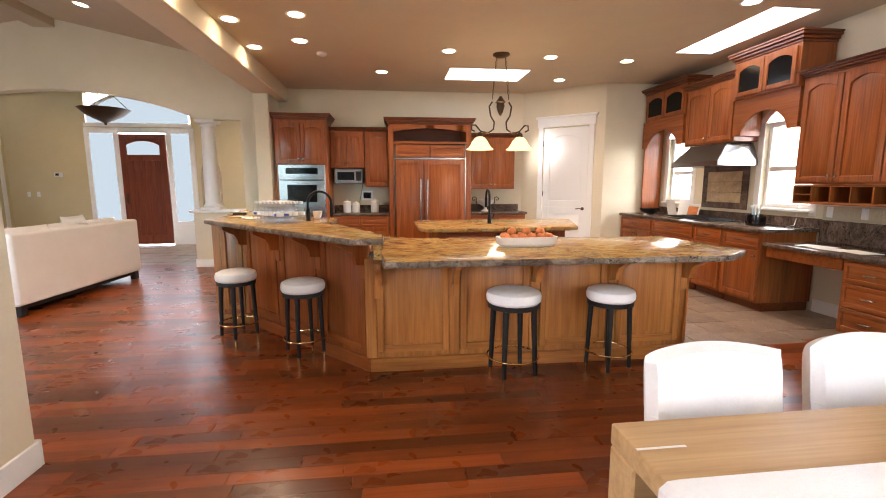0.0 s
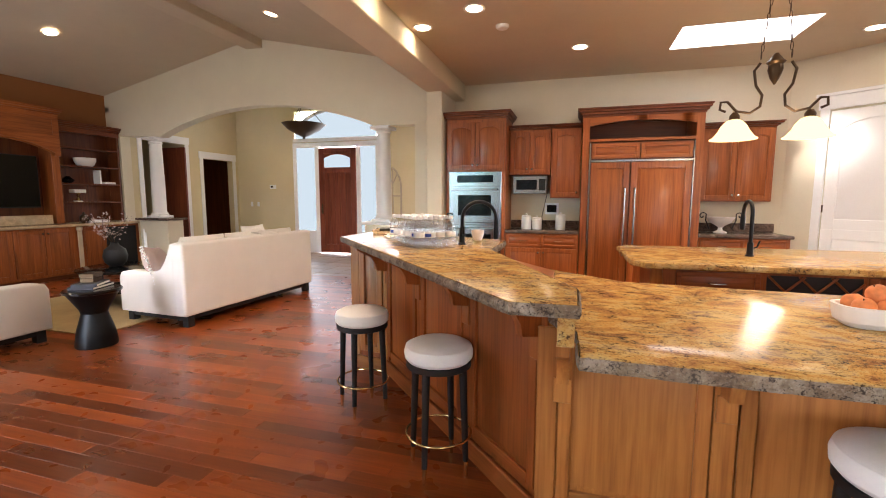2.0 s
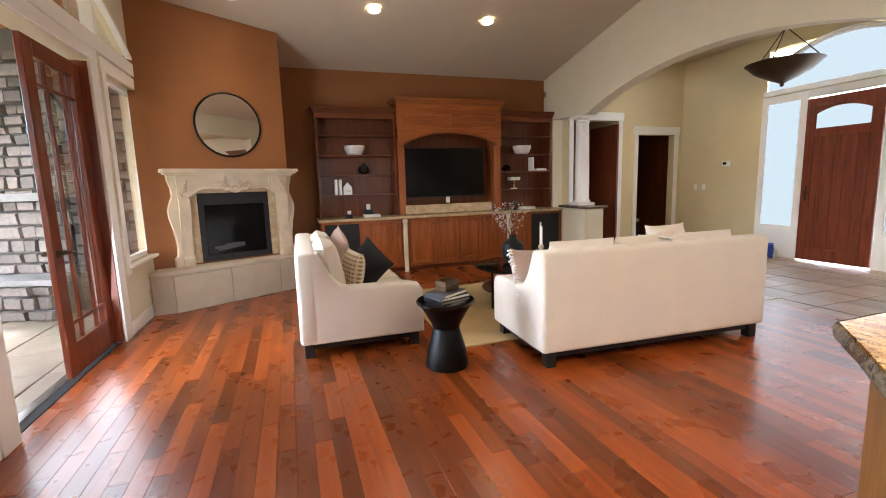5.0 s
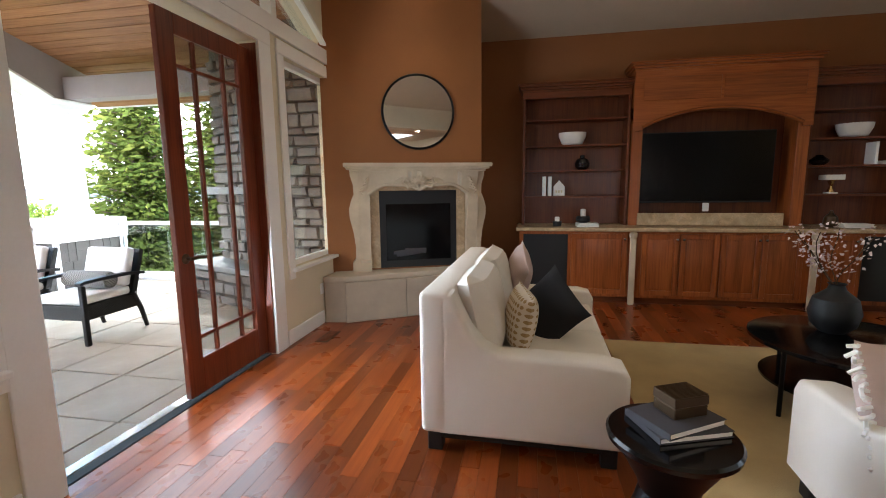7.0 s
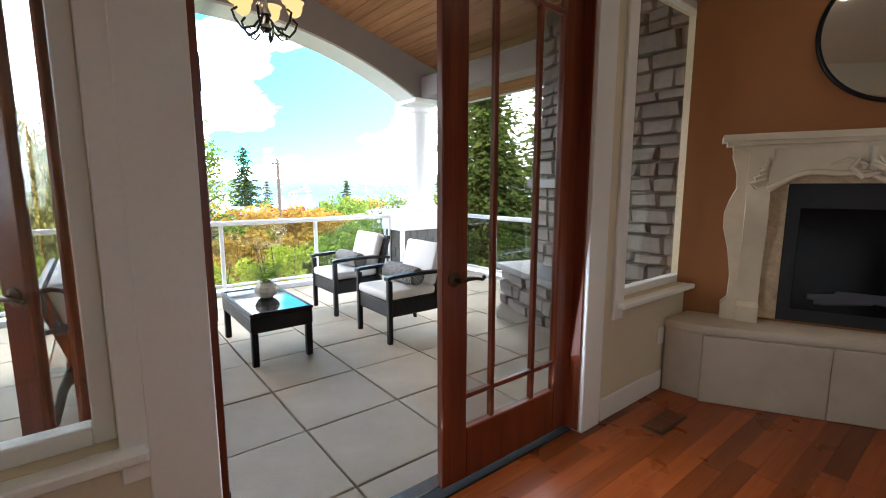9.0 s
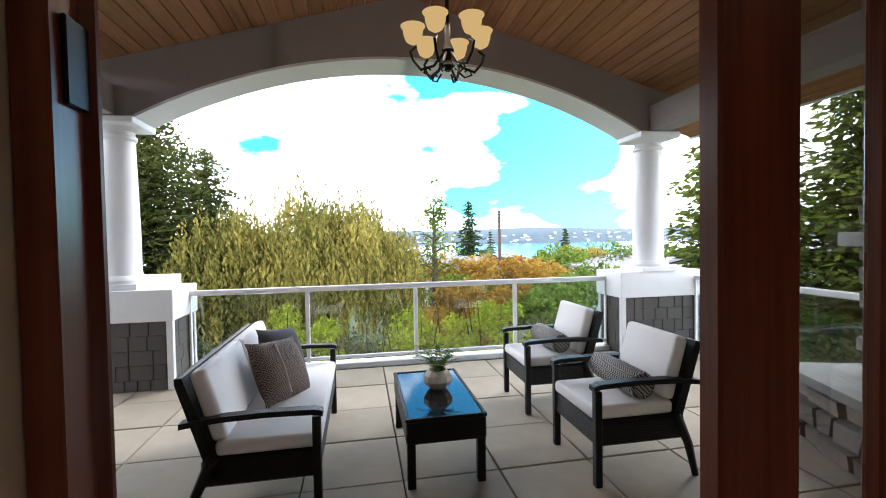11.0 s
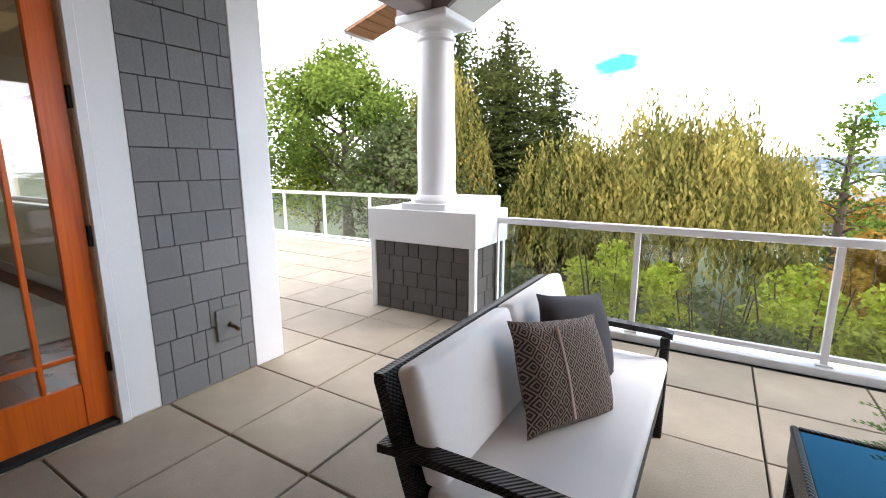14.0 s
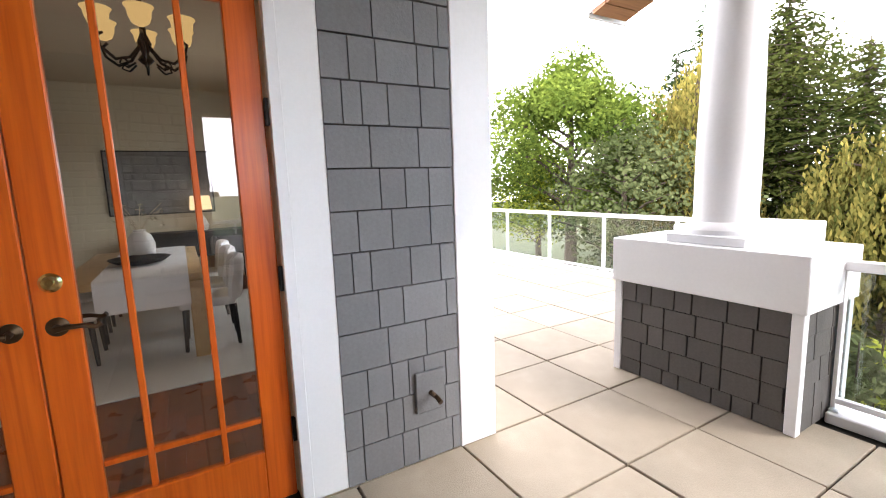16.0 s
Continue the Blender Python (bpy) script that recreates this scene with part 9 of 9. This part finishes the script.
for i in range(7):
    for j in range(4):
        x = -1.085 + 0.0665 * (0.685 * i + 0.729 * j)
        y = 4.085 + 0.0665 * (-0.729 * i + 0.685 * j)
        ob = bottle_at(x + rnd.uniform(-0.002, 0.002), y + rnd.uniform(-0.002, 0.002), 1.0725, rnd.uniform(0, 360), first_b)
        first_b = first_b or ob


def gooseneck(label, x, y, z, turn, h, reach, r):
    """A tall tap on a round base, arching along local x."""
    t = thing("kitchen_tap", label, "tap", pose(x, y, z, 0, 0, turn))
    part("base", lathe(B(), [(r * 2.2, 0), (r * 2.2, 0.008), (r * 1.7, 0.014), (r * 1.55, 0.10), (r * 1.2, 0.11)], 20), black_metal, t)
    n = 12
    c = reach / 2
    pts = [(0, 0, 0.09), (0, 0, h - c)] + [(c - c * math.cos(math.pi * k / n), 0, h - c + c * math.sin(math.pi * k / n)) for k in range(1, n)] + [(reach, 0, h - c)]
    part("neck", tube(B(), pts, r, 12), black_metal, t)
    part("spray_head", lathe(B(), [(r * 0.9, h - c - 0.13), (r * 1.35, h - c - 0.125), (r * 1.35, h - c - 0.03), (r * 1.1, h - c)], 16, (reach, 0)), black_metal, t)
    part("lever", tube(B(), [(0, -r, 0.06), (0, -r * 3.2, 0.07), (0.0, -r * 4.4, 0.12)], r * 0.5, 8), black_metal, t)


gooseneck("tall black gooseneck tap on the bar", -0.64, 4.12, 1.0725, 25, 0.27, 0.22, 0.0115)
gooseneck("black gooseneck tap on the prep island", 1.34, 5.32, 0.9255, 90, 0.42, 0.2, 0.014)
soap = thing("soap_bottle", "black pump soap bottle beside the tap", "bottle", pose(-0.86, 4.55, 1.0725))
part("body", lathe(B(), [(0.03, 0), (0.033, 0.01), (0.033, 0.11), (0.014, 0.13), (0.012, 0.14)], 18), black_gloss, soap)
part("pump", tube(B(), [(0, 0, 0.14), (0, 0, 0.18), (0.045, 0, 0.178)], 0.006, 8), black_metal, soap)
tray = thing("serving_tray", "pale rectangular tray on the bar", "tray", pose(-1.38, 5.15, 1.0725, 0, 0, 4))
part("base", box(B(), -0.2, 0.2, -0.42, 0.42, 0, 0.012, 0.004), travertine, tray)
for sx in (-1, 1):
    part("rim", box(B(), sx * 0.2 - 0.006, sx * 0.2 + 0.006, -0.42, 0.42, 0.0125, 0.035, 0.003), travertine, tray)
bl = thing("white_bowl", "white round bowl beside the tap", "bowl", pose(-0.60, 4.40, 1.0725) @ Matrix.Diagonal((0.5, 0.5, 0.75, 1)))
part("body", lathe(B(), [(0.04, 0), (0.06, 0.01), (0.085, 0.06), (0.09, 0.10), (0.083, 0.10), (0.06, 0.02)], 24), ceramic, bl)
gl = thing("eyeglasses_case", "black hard case lying on the bar", "case", pose(-1.52, 4.92, 1.0725, 0, 0, 25))
part("shell", box(B(), -0.085, 0.085, -0.035, 0.035, 0, 0.042, 0.018, 3), black_gloss, gl)
part("hinge", box(B(), -0.03, 0.03, 0.033, 0.038, 0.015, 0.025), brass, gl)
for k, (x, y, a) in enumerate(((-1.32, 4.66, 12), (-1.20, 4.82, -15), (-1.40, 4.80, 40), (-1.25, 4.50, 30))):
    lf = thing("leaflet", "printed paper leaflet lying on the bar", "paper", pose(x, y, 1.0727 + 0.002 * k, 0, 0, a))
    part("sheet", box(B(), -0.075, 0.075, -0.105, 0.105, 0, 0.0015), paper, lf)
    part("print", box(B(), -0.06, 0.06, 0.0, 0.085, 0.0016, 0.0019), (charcoal_fabric, plastic_blue, blush_fabric, hall_paint)[k], lf, "dark printed picture")
    for r in range(4):
        part("text_bar", box(B(), -0.055, 0.04, -0.03 - 0.015 * r, -0.023 - 0.015 * r, 0.0016, 0.0019), charcoal_fabric, lf)

# tray of peaches
dough = thing("dough_bowl", "long white marble bowl on the island worktop", "bowl", pose(1.18, 3.27, 0.9225, 0, 0, 2))
bm = B()
rings_ = []
for sx, sy, z in ((0.21, 0.065, 0.0), (0.235, 0.085, 0.02), (0.245, 0.092, 0.075), (0.232, 0.08, 0.075), (0.21, 0.065, 0.03)):
    ring = []
    for k in range(36):
        a = 2 * math.pi * k / 36
        ca, sa = math.cos(a), math.sin(a)
        ring.append(bm.verts.new((sx * abs(ca) ** 0.5 * (1 if ca > 0 else -1), sy * abs(sa) ** 0.6 * (1 if sa > 0 else -1), z)))
    rings_.append(ring)
for a_, b_ in zip(rings_, rings_[1:]):
    for k in range(36):
        bm.faces.new((a_[k], a_[(k + 1) % 36], b_[(k + 1) % 36], b_[k]))
bm.faces.new(rings_[0][::-1])
bm.faces.new(rings_[-1])
part("body", bm, ceramic, dough)


def peach_at(x, y, z, turn, first=None):
    m = pose(x, y, z, rnd.uniform(-20, 20), rnd.uniform(-20, 20), turn)
    if first:
        return copy_thing(first, m)
    p = thing("peach", "ripe orange-red peach in the marble bowl", "fruit", m, "peaches in the bowl")
    bm = bmesh.new()
    bmesh.ops.create_uvsphere(bm, u_segments=18, v_segments=12, radius=0.035)
    for v in bm.verts:
        c = max(0.0, 1 - math.hypot(v.co.x, v.co.y) / 0.014)
        if v.co.z > 0:
            v.co.z -= 0.008 * c
        if v.co.y > 0 and abs(v.co.x) < 0.008:
            v.co.y *= 0.94
    part("flesh", bm, peach, p)
    part("stalk", tube(B(), [(0, 0, 0.026), (0.001, 0, 0.034)], 0.002, 6), bark_stalk, p)
    return p


bark_stalk = plain("fruit_stalk", (0.10, 0.06, 0.03), 0.8)
fp_ = None
for i in range(6):
    for j in range(2):
        ob = peach_at(1.18 - 0.175 + 0.07 * i + rnd.uniform(-0.004, 0.004), 3.235 + 0.07 * j, 0.9225 + 0.065 + rnd.uniform(0, 0.008), rnd.uniform(0, 360), fp_)
        fp_ = fp_ or ob
for i in range(3):
    peach_at(1.06 + 0.115 * i, 3.27, 0.9225 + 0.113, rnd.uniform(0, 360), fp_)

# canisters, tablet and urn at the back wall
for k, (x, h) in enumerate(((-0.64, 0.20), (-0.49, 0.17), (-0.16, 0.22))):
    c = thing("canister", "white ribbed ceramic canister with a lid", "canister", pose(x, 7.95, 0.9225), "canisters on the worktop")
    bm = B()
    rr = []
    for r, z in ((0.066, 0.0), (0.07, 0.006), (0.07, h - 0.03), (0.064, h - 0.024)):
        rr.append([bm.verts.new(((r - 0.003 * (q % 2)) * math.cos(2 * math.pi * q / 40), (r - 0.003 * (q % 2)) * math.sin(2 * math.pi * q / 40), z)) for q in range(40)])
    for a_, b_ in zip(rr, rr[1:]):
        for q in range(40):
            bm.faces.new((a_[q], a_[(q + 1) % 40], b_[(q + 1) % 40], b_[q]))
    bm.faces.new(rr[0][::-1])
    bm.faces.new(rr[-1])
    part("jar", bm, ceramic, c)
    part("lid", lathe(B(), [(0.068, h - 0.023), (0.068, h - 0.008), (0.05, h), (0.014, h + 0.004), (0.016, h + 0.022), (0.004, h + 0.028)], 24), ceramic, c)
tb = thing("wall_tablet", "white control tablet on the kitchen wall", "tablet", pose(-0.30, 8.248, 1.13))
part("case", box(B(), -0.10, 0.10, -0.02, 0, 0, 0.17, 0.006), plastic_white, tb)
part("screen", box(B(), -0.07, 0.07, -0.023, -0.0205, 0.03, 0.14, 0.002), dark_glass, tb)
solid("power_cable", tube(B(), [(-0.38, 8.22, 1.68), (-0.36, 8.235, 1.5), (-0.40, 8.235, 1.3), (-0.44, 8.23, 1.10), (-0.42, 8.22, 0.93)], 0.005, 6), black_matt, "black power cable under the microwave", "cable")
urn = thing("footed_urn", "white footed urn with black scrolled iron handles", "urn", pose(1.86, 7.98, 0.9225))
part("bowl", lathe(B(), [(0.075, 0), (0.078, 0.012), (0.03, 0.035), (0.024, 0.07), (0.06, 0.10), (0.12, 0.135), (0.15, 0.19), (0.165, 0.205), (0.155, 0.205), (0.11, 0.15)], 28), ceramic, urn)
for s in (-1, 1):
    pts = [(s * (0.13 + 0.055 * t), 0, 0.05 + 0.14 * t) for t in (0, 0.4, 0.8)]
    pts += [(s * (0.215 + 0.05 * (1 - a / 9) * math.cos(2.6 - a * 0.75)), 0, 0.22 + 0.05 * (1 - a / 9) * math.sin(2.6 - a * 0.75)) for a in range(0, 9)]
    part("scroll", tube(B(), pts, 0.008, 8), black_metal, urn)

# range worktop and desk
cb_ = thing("cookbook", "open white cookbook on a stand", "book", pose(4.52, 6.30, 0.9225, 0, 0, -70))
for s in (-1, 1):
    part("page", box(B(), 0, 0.17, -0.004, 0.004, 0, 0.24, 0.002), paper, cb_, m=pose(0, 0, 0.012, -16, 0, 8 * s if s > 0 else 172))
part("stand", box(B(), -0.12, 0.12, -0.03, 0.05, 0, 0.01, 0.003), black_metal, cb_)
pc_ = thing("picture_card", "food picture card leaning on the splashback", "card", pose(4.56, 6.02, 0.9225, -14, 0, -80))
part("card", box(B(), -0.11, 0.11, -0.004, 0.004, 0, 0.2, 0.002), paper, pc_)
part("photo", box(B(), -0.09, 0.09, -0.006, -0.0045, 0.03, 0.16), peach, pc_, "orange and brown food photo")
pot = thing("utensil_pot", "round black pot with pale wooden spoons", "pot", pose(4.36, 4.62, 0.9225))
part("body", lathe(B(), [(0.085, 0), (0.10, 0.01), (0.105, 0.06), (0.10, 0.13), (0.092, 0.13), (0.09, 0.02)], 26), black_gloss, pot)
for k in range(3):
    part("spoon", tube(B(), [(0.02 * k - 0.02, 0, 0.03), (0.05 * k - 0.04, 0.02, 0.19), (0.06 * k - 0.045, 0.025, 0.235)], [0.008, 0.008, 0.024], 8), paper, pot)
bw = thing("black_bowl", "low black bowl at the end of the worktop", "bowl", pose(4.45, 6.92, 0.9225))
part("body", lathe(B(), [(0.07, 0), (0.10, 0.01), (0.15, 0.06), (0.16, 0.09), (0.15, 0.09), (0.10, 0.02)], 26), black_gloss, bw)
for y in (4.12, 3.76, 3.2):
    so = thing("wall_socket", "white double socket above the splashback", "socket", pose(4.779, y, 1.05, 0, 0, -90), "sockets along the desk")
    part("plate", box(B(), -0.035, 0.035, -0.008, 0, 0, 0.115, 0.003), plastic_white, so)
    for z in (0.025, 0.065):
        part("outlet", box(B(), -0.015, 0.015, -0.0105, -0.0085, z, z + 0.025, 0.002), plastic_white, so)
solid("phone_cable", tube(B(), [(4.765, 4.5, 1.2), (4.75, 4.48, 1.02), (4.70, 4.45, 0.94), (4.55, 4.38, 0.93), (4.45, 4.30, 0.93)], 0.004, 6), plastic_white, "white cable hanging to the worktop", "cable")
wb = thing("wire_basket", "small brass wire basket on the desk", "basket", pose(4.45, 3.02, 0.786))
for k in range(5):
    part("hoop", tube(B(), ring_pts(0, 0, 0.006 + 0.03 * k, 0.075 + 0.004 * k, 18), 0.003, 5, True), brass, wb)
for k in range(10):
    a = 0.628 * k
    part("wire", tube(B(), [(0.075 * math.cos(a), 0.075 * math.sin(a), 0.004), (0.091 * math.cos(a), 0.091 * math.sin(a), 0.126)], 0.003, 5), brass, wb)
for k, (x, y, a) in enumerate(((4.3, 3.62, 5), (4.34, 3.42, -8), (4.32, 3.8, 12))):
    part_ = thing("paper_sheet", "white sheet of paper on the desk", "paper", pose(x, y, 0.7858 + 0.0015 * k, 0, 0, a))
    part("sheet", box(B(), -0.105, 0.105, -0.145, 0.145, 0, 0.0012), paper, part_)

# small fixtures on walls and floor
so = thing("wall_socket", "white socket below the living room window", "socket", pose(-6.82, 1.652, 0.32, 0, 0, 180))
part("plate", box(B(), -0.035, 0.035, -0.008, 0, 0, 0.115, 0.003), plastic_white, so)
for x, z in ((-8.1, 1.15), (-7.9, 1.15)):
    sw_ = thing("light_switch", "white light switch on the hall wall", "switch", pose(x, 11.198, z))
    part("plate", box(B(), -0.035, 0.035, -0.007, 0, 0, 0.115, 0.003), plastic_white, sw_)
    part("rocker", box(B(), -0.015, 0.015, -0.011, -0.0075, 0.03, 0.085, 0.002), plastic_white, sw_)
sb = thing("shoe_box", "white box beside the front door", "box", pose(-6.45, 11.0, 0.002, 0, 0, 10))
part("body", box(B(), -0.14, 0.14, -0.1, 0.1, 0, 0.14, 0.004), paper, sb)
part("text_bar", box(B(), -0.09, 0.09, -0.103, -0.1005, 0.05, 0.09), plastic_blue, sb)
bg = thing("shoe_cover_heap", "crumpled blue shoe covers on the box", "shoe covers", pose(-6.45, 11.0, 0.143))
for k in range(5):
    bm = bmesh.new()
    bmesh.ops.create_icosphere(bm, subdivisions=2, radius=0.07)
    for v in bm.verts:
        v.co *= 0.8 + 0.45 * noise.noise(v.co * 18 + Vector((k, 0, 0)))
        v.co.z = abs(v.co.z) * 0.9
    part("cover", bm, plastic_blue, bg, m=pose(0.07 * math.cos(k * 1.3), 0.05 * math.sin(k * 1.3), 0.0 + 0.02 * (k % 2)))

fv = thing("floor_vent", "brown slatted floor vent beside the wall", "vent", pose(-6.42, 1.90, 0.001))
part("frame", box(B(), -0.16, 0.16, -0.06, 0.06, 0, 0.004, 0.001), bronze, fv)
for k in range(9):
    part("slat", box(B(), -0.14 + 0.032 * k, -0.122 + 0.032 * k, -0.045, 0.045, 0.0042, 0.008, 0.001), dark_x, fv)

# recessed lamp over the hall's end wall
downlight(-2.7, 9.9, 3.748, 0, 15)
downlight(-6.9, 9.9, 3.748, 0, 7)

# ---- pieces of floors, terrace and walls ----
def plank_floor():
    """Cherry planks along x: those round the walk as pieces, the rest joined."""
    fl = thing("floor", "red-brown cherry plank floor with a satin finish", "floor", kind="structure")
    r_ = random.Random(7)
    W = 0.098
    lengths = (0.55, 0.8, 1.05, 1.3, 1.6)
    meshes = []
    for L in lengths:
        bm = box(B(), 0, L - 0.002, 0, W - 0.0009, -0.02, 0.0)
        bmesh.ops.bevel(bm, geom=[e for e in bm.edges if all(v.co.z > -0.001 for v in e.verts)], offset=0.0007, segments=1, affect='EDGES')
        me = bpy.data.meshes.new("plank")
        bm.to_mesh(me)
        bm.free()
        me.materials.append(plank_wood)
        meshes.append(me)
    V, F = [], []
    made = 0
    y = -1.23
    while y < 8.2:
        if y < 1.6:
            spans = [(-1.47, 4.77)]
        elif y < 3.29:
            spans = [(-8.74, 4.77)]
        else:
            spans = [(-8.74, 2.5)]
        for x0, x1 in spans:
            x = x0 - r_.uniform(0, 0.5)
            while x < x1:
                k = r_.randrange(5)
                L = lengths[k]
                a, b = max(x, x0), min(x + L, x1)
                if b - a > 0.03:
                    near = (-1.9 < a < 0.6 and 1.75 < y < 3.0) or (-5.4 < a < -2.2 and 1.7 < y < 4.0)
                    if near and a == x and b == x + L and made < 300:
                        ob = new("plank", meshes[k])
                        ob.parent = fl
                        ob.location = (x, y, 0)
                        made += 1
                    else:
                        n = len(V)
                        b -= 0.002
                        V.extend([(a, y, 0), (b, y, 0), (b, y + W - 0.0009, 0), (a, y + W - 0.0009, 0), (a, y, -0.02), (b, y, -0.02), (b, y + W - 0.0009, -0.02), (a, y + W - 0.0009, -0.02)])
                        F.extend([(n, n + 1, n + 2, n + 3), (n + 4, n + 5, n + 1, n), (n + 5, n + 6, n + 2, n + 1), (n + 6, n + 7, n + 3, n + 2), (n + 7, n + 4, n, n + 3)])
                x += L
        y += W
    me = bpy.data.meshes.new("joined_planks")
    me.from_pydata(V, [], F)
    me.materials.append(plank_wood_far)
    ob = new("joined_planks", me)
    ob.parent = fl
    tagged(ob, kind="stuff")


plank_floor()


def square_floor(name, label, x0, x1, y0, y1, pitch, gap, z, material, keep, off=(0, 0), thick=0.03, joined=None):
    fl = thing(name, label, "floor" if name != "pavement" else "terrace", kind="structure")
    bm = box(B(), gap / 2, pitch - gap / 2, gap / 2, pitch - gap / 2, -thick, 0)
    bmesh.ops.bevel(bm, geom=[e for e in bm.edges if all(v.co.z > -0.001 for v in e.verts)], offset=0.004, segments=1, affect='EDGES')
    me = bpy.data.meshes.new("tile")
    bm.to_mesh(me)
    bm.free()
    me.materials.append(material)
    V, F, made = [], [], 0
    i0, i1 = math.floor((x0 - off[0]) / pitch), math.ceil((x1 - off[0]) / pitch)
    j0, j1 = math.floor((y0 - off[1]) / pitch), math.ceil((y1 - off[1]) / pitch)
    for i in range(i0, i1):
        for j in range(j0, j1):
            a, b = off[0] + i * pitch, off[1] + j * pitch
            if not keep(a + pitch / 2, b + pitch / 2):
                continue
            if made < 300:
                ob = new("paver" if name == "pavement" else "tile", me)
                ob.parent = fl
                ob.matrix_basis = pose(a, b, z + 0.002 * math.sin(i * 7.3 + j * 3.1), 0, 0, 0)
                made += 1
            else:
                n = len(V)
                p, q = a + pitch - gap / 2, b + pitch - gap / 2
                a, b = a + gap / 2, b + gap / 2
                V.extend([(a, b, z), (p, b, z), (p, q, z), (a, q, z), (a, b, z - thick), (p, b, z - thick), (p, q, z - thick), (a, q, z - thick)])
                F.extend([(n, n + 1, n + 2, n + 3), (n + 4, n + 5, n + 1, n), (n + 5, n + 6, n + 2, n + 1), (n + 6, n + 7, n + 3, n + 2), (n + 7, n + 4, n, n + 3)])
    if V:
        me = bpy.data.meshes.new("joined_tiles")
        me.from_pydata(V, [], F)
        me.materials.append(joined or material)
        ob = new("joined_tiles", me)
        ob.parent = fl
        tagged(ob, kind="stuff")
    return fl


square_floor("pavement", "beige concrete terrace pavers with open joints", -9.1, 9.0, -5.4, 1.5, 0.616, 0.012, TZ, paver_mat,
             lambda x, y: -9.2 < x < 8.9 and -5.5 < y < 1.46 and not (y < -3.3 and x < -1.5) and not (x > -1.5 and y > -1.45), off=(-1.66, -0.58), joined=paver_mat_far)
pv = bpy.data.objects["pavement"]
cut_me = bpy.data.meshes.new("cut_paver")
cut_bm = box(B(), 0.006, 0.61, 0.006, 0.176, -0.03, 0, 0.003)
cut_bm.to_mesh(cut_me)
cut_bm.free()
cut_me.materials.append(paver_mat)
for i in range(-12, 0):
    ob = new("paver", cut_me)
    ob.parent = pv
    ob.matrix_basis = pose(-1.66 + 0.616 * i, 1.268, TZ + 0.002 * math.sin(i * 7.3))
square_floor("kitchen_floor", "brown mottled slate kitchen floor tiles", 2.5, 4.77, 3.3, 7.2, 0.33, 0.006, 0.001, tile_mat, lambda x, y: 2.5 < x < 4.77 and 3.29 < y < 7.3, off=(2.5, 3.29))
square_floor("hall_floor", "brown slate tiles of the entry hall", -8.5, -1.8, 8.2, 11.2, 0.40, 0.006, 0.001, tile_mat, lambda x, y: -8.5 < x < -1.8 and 8.1 < y < 11.2, off=(-8.5, 8.1))


def shingle_wall(parent, m, length, z0, z1, exposure, seed, material, lap=0.03):
    r_ = random.Random(seed)
    meshes = []
    for w_ in (0.09, 0.13, 0.17, 0.21, 0.25):
        bm = wedge(B(), w_ - 0.006, exposure)
        me = bpy.data.meshes.new("shingle")
        bm.to_mesh(me)
        bm.free()
        me.materials.append(material)
        meshes.append((w_, me))
    # dark sheet whose colour stands in for the shadow under each course
    part("backing", box(B(), 0, length, -0.0035, -0.0005, z0, z1), joint_dark, parent, "dark sheet behind the joints, painting the shadow lines of the courses", m)
    z = z0
    row = 0
    while z < z1:
        x = 0.0
        while x < length - 0.02:
            w_, me = r_.choice(meshes)
            ww = min(w_, length - x)
            if length - x - ww < 0.05:
                ww = length - x
            s_ = new("shingle", me)
            s_.parent = parent
            s_.matrix_basis = m @ Matrix.Translation((x, -0.004, z)) @ Matrix.Diagonal((ww / w_, 1, 1, 1))
            x += ww
        z += exposure
        row += 1


sw = thing("shingle_siding", "grey painted shingle siding beside the French doors", "siding", kind="structure")
shingle_wall(sw, pose(-1.645, -0.54, 0, 0, 0, -90), 0.65, TZ, 2.95, 0.192, 31, shingle_mat)
sw2 = thing("shingle_siding", "grey painted shingle siding of the south wall", "siding", kind="structure")
shingle_wall(sw2, pose(-1.52, -1.412, 0), 2.0, TZ, 2.95, 0.192, 32, shingle_mat)
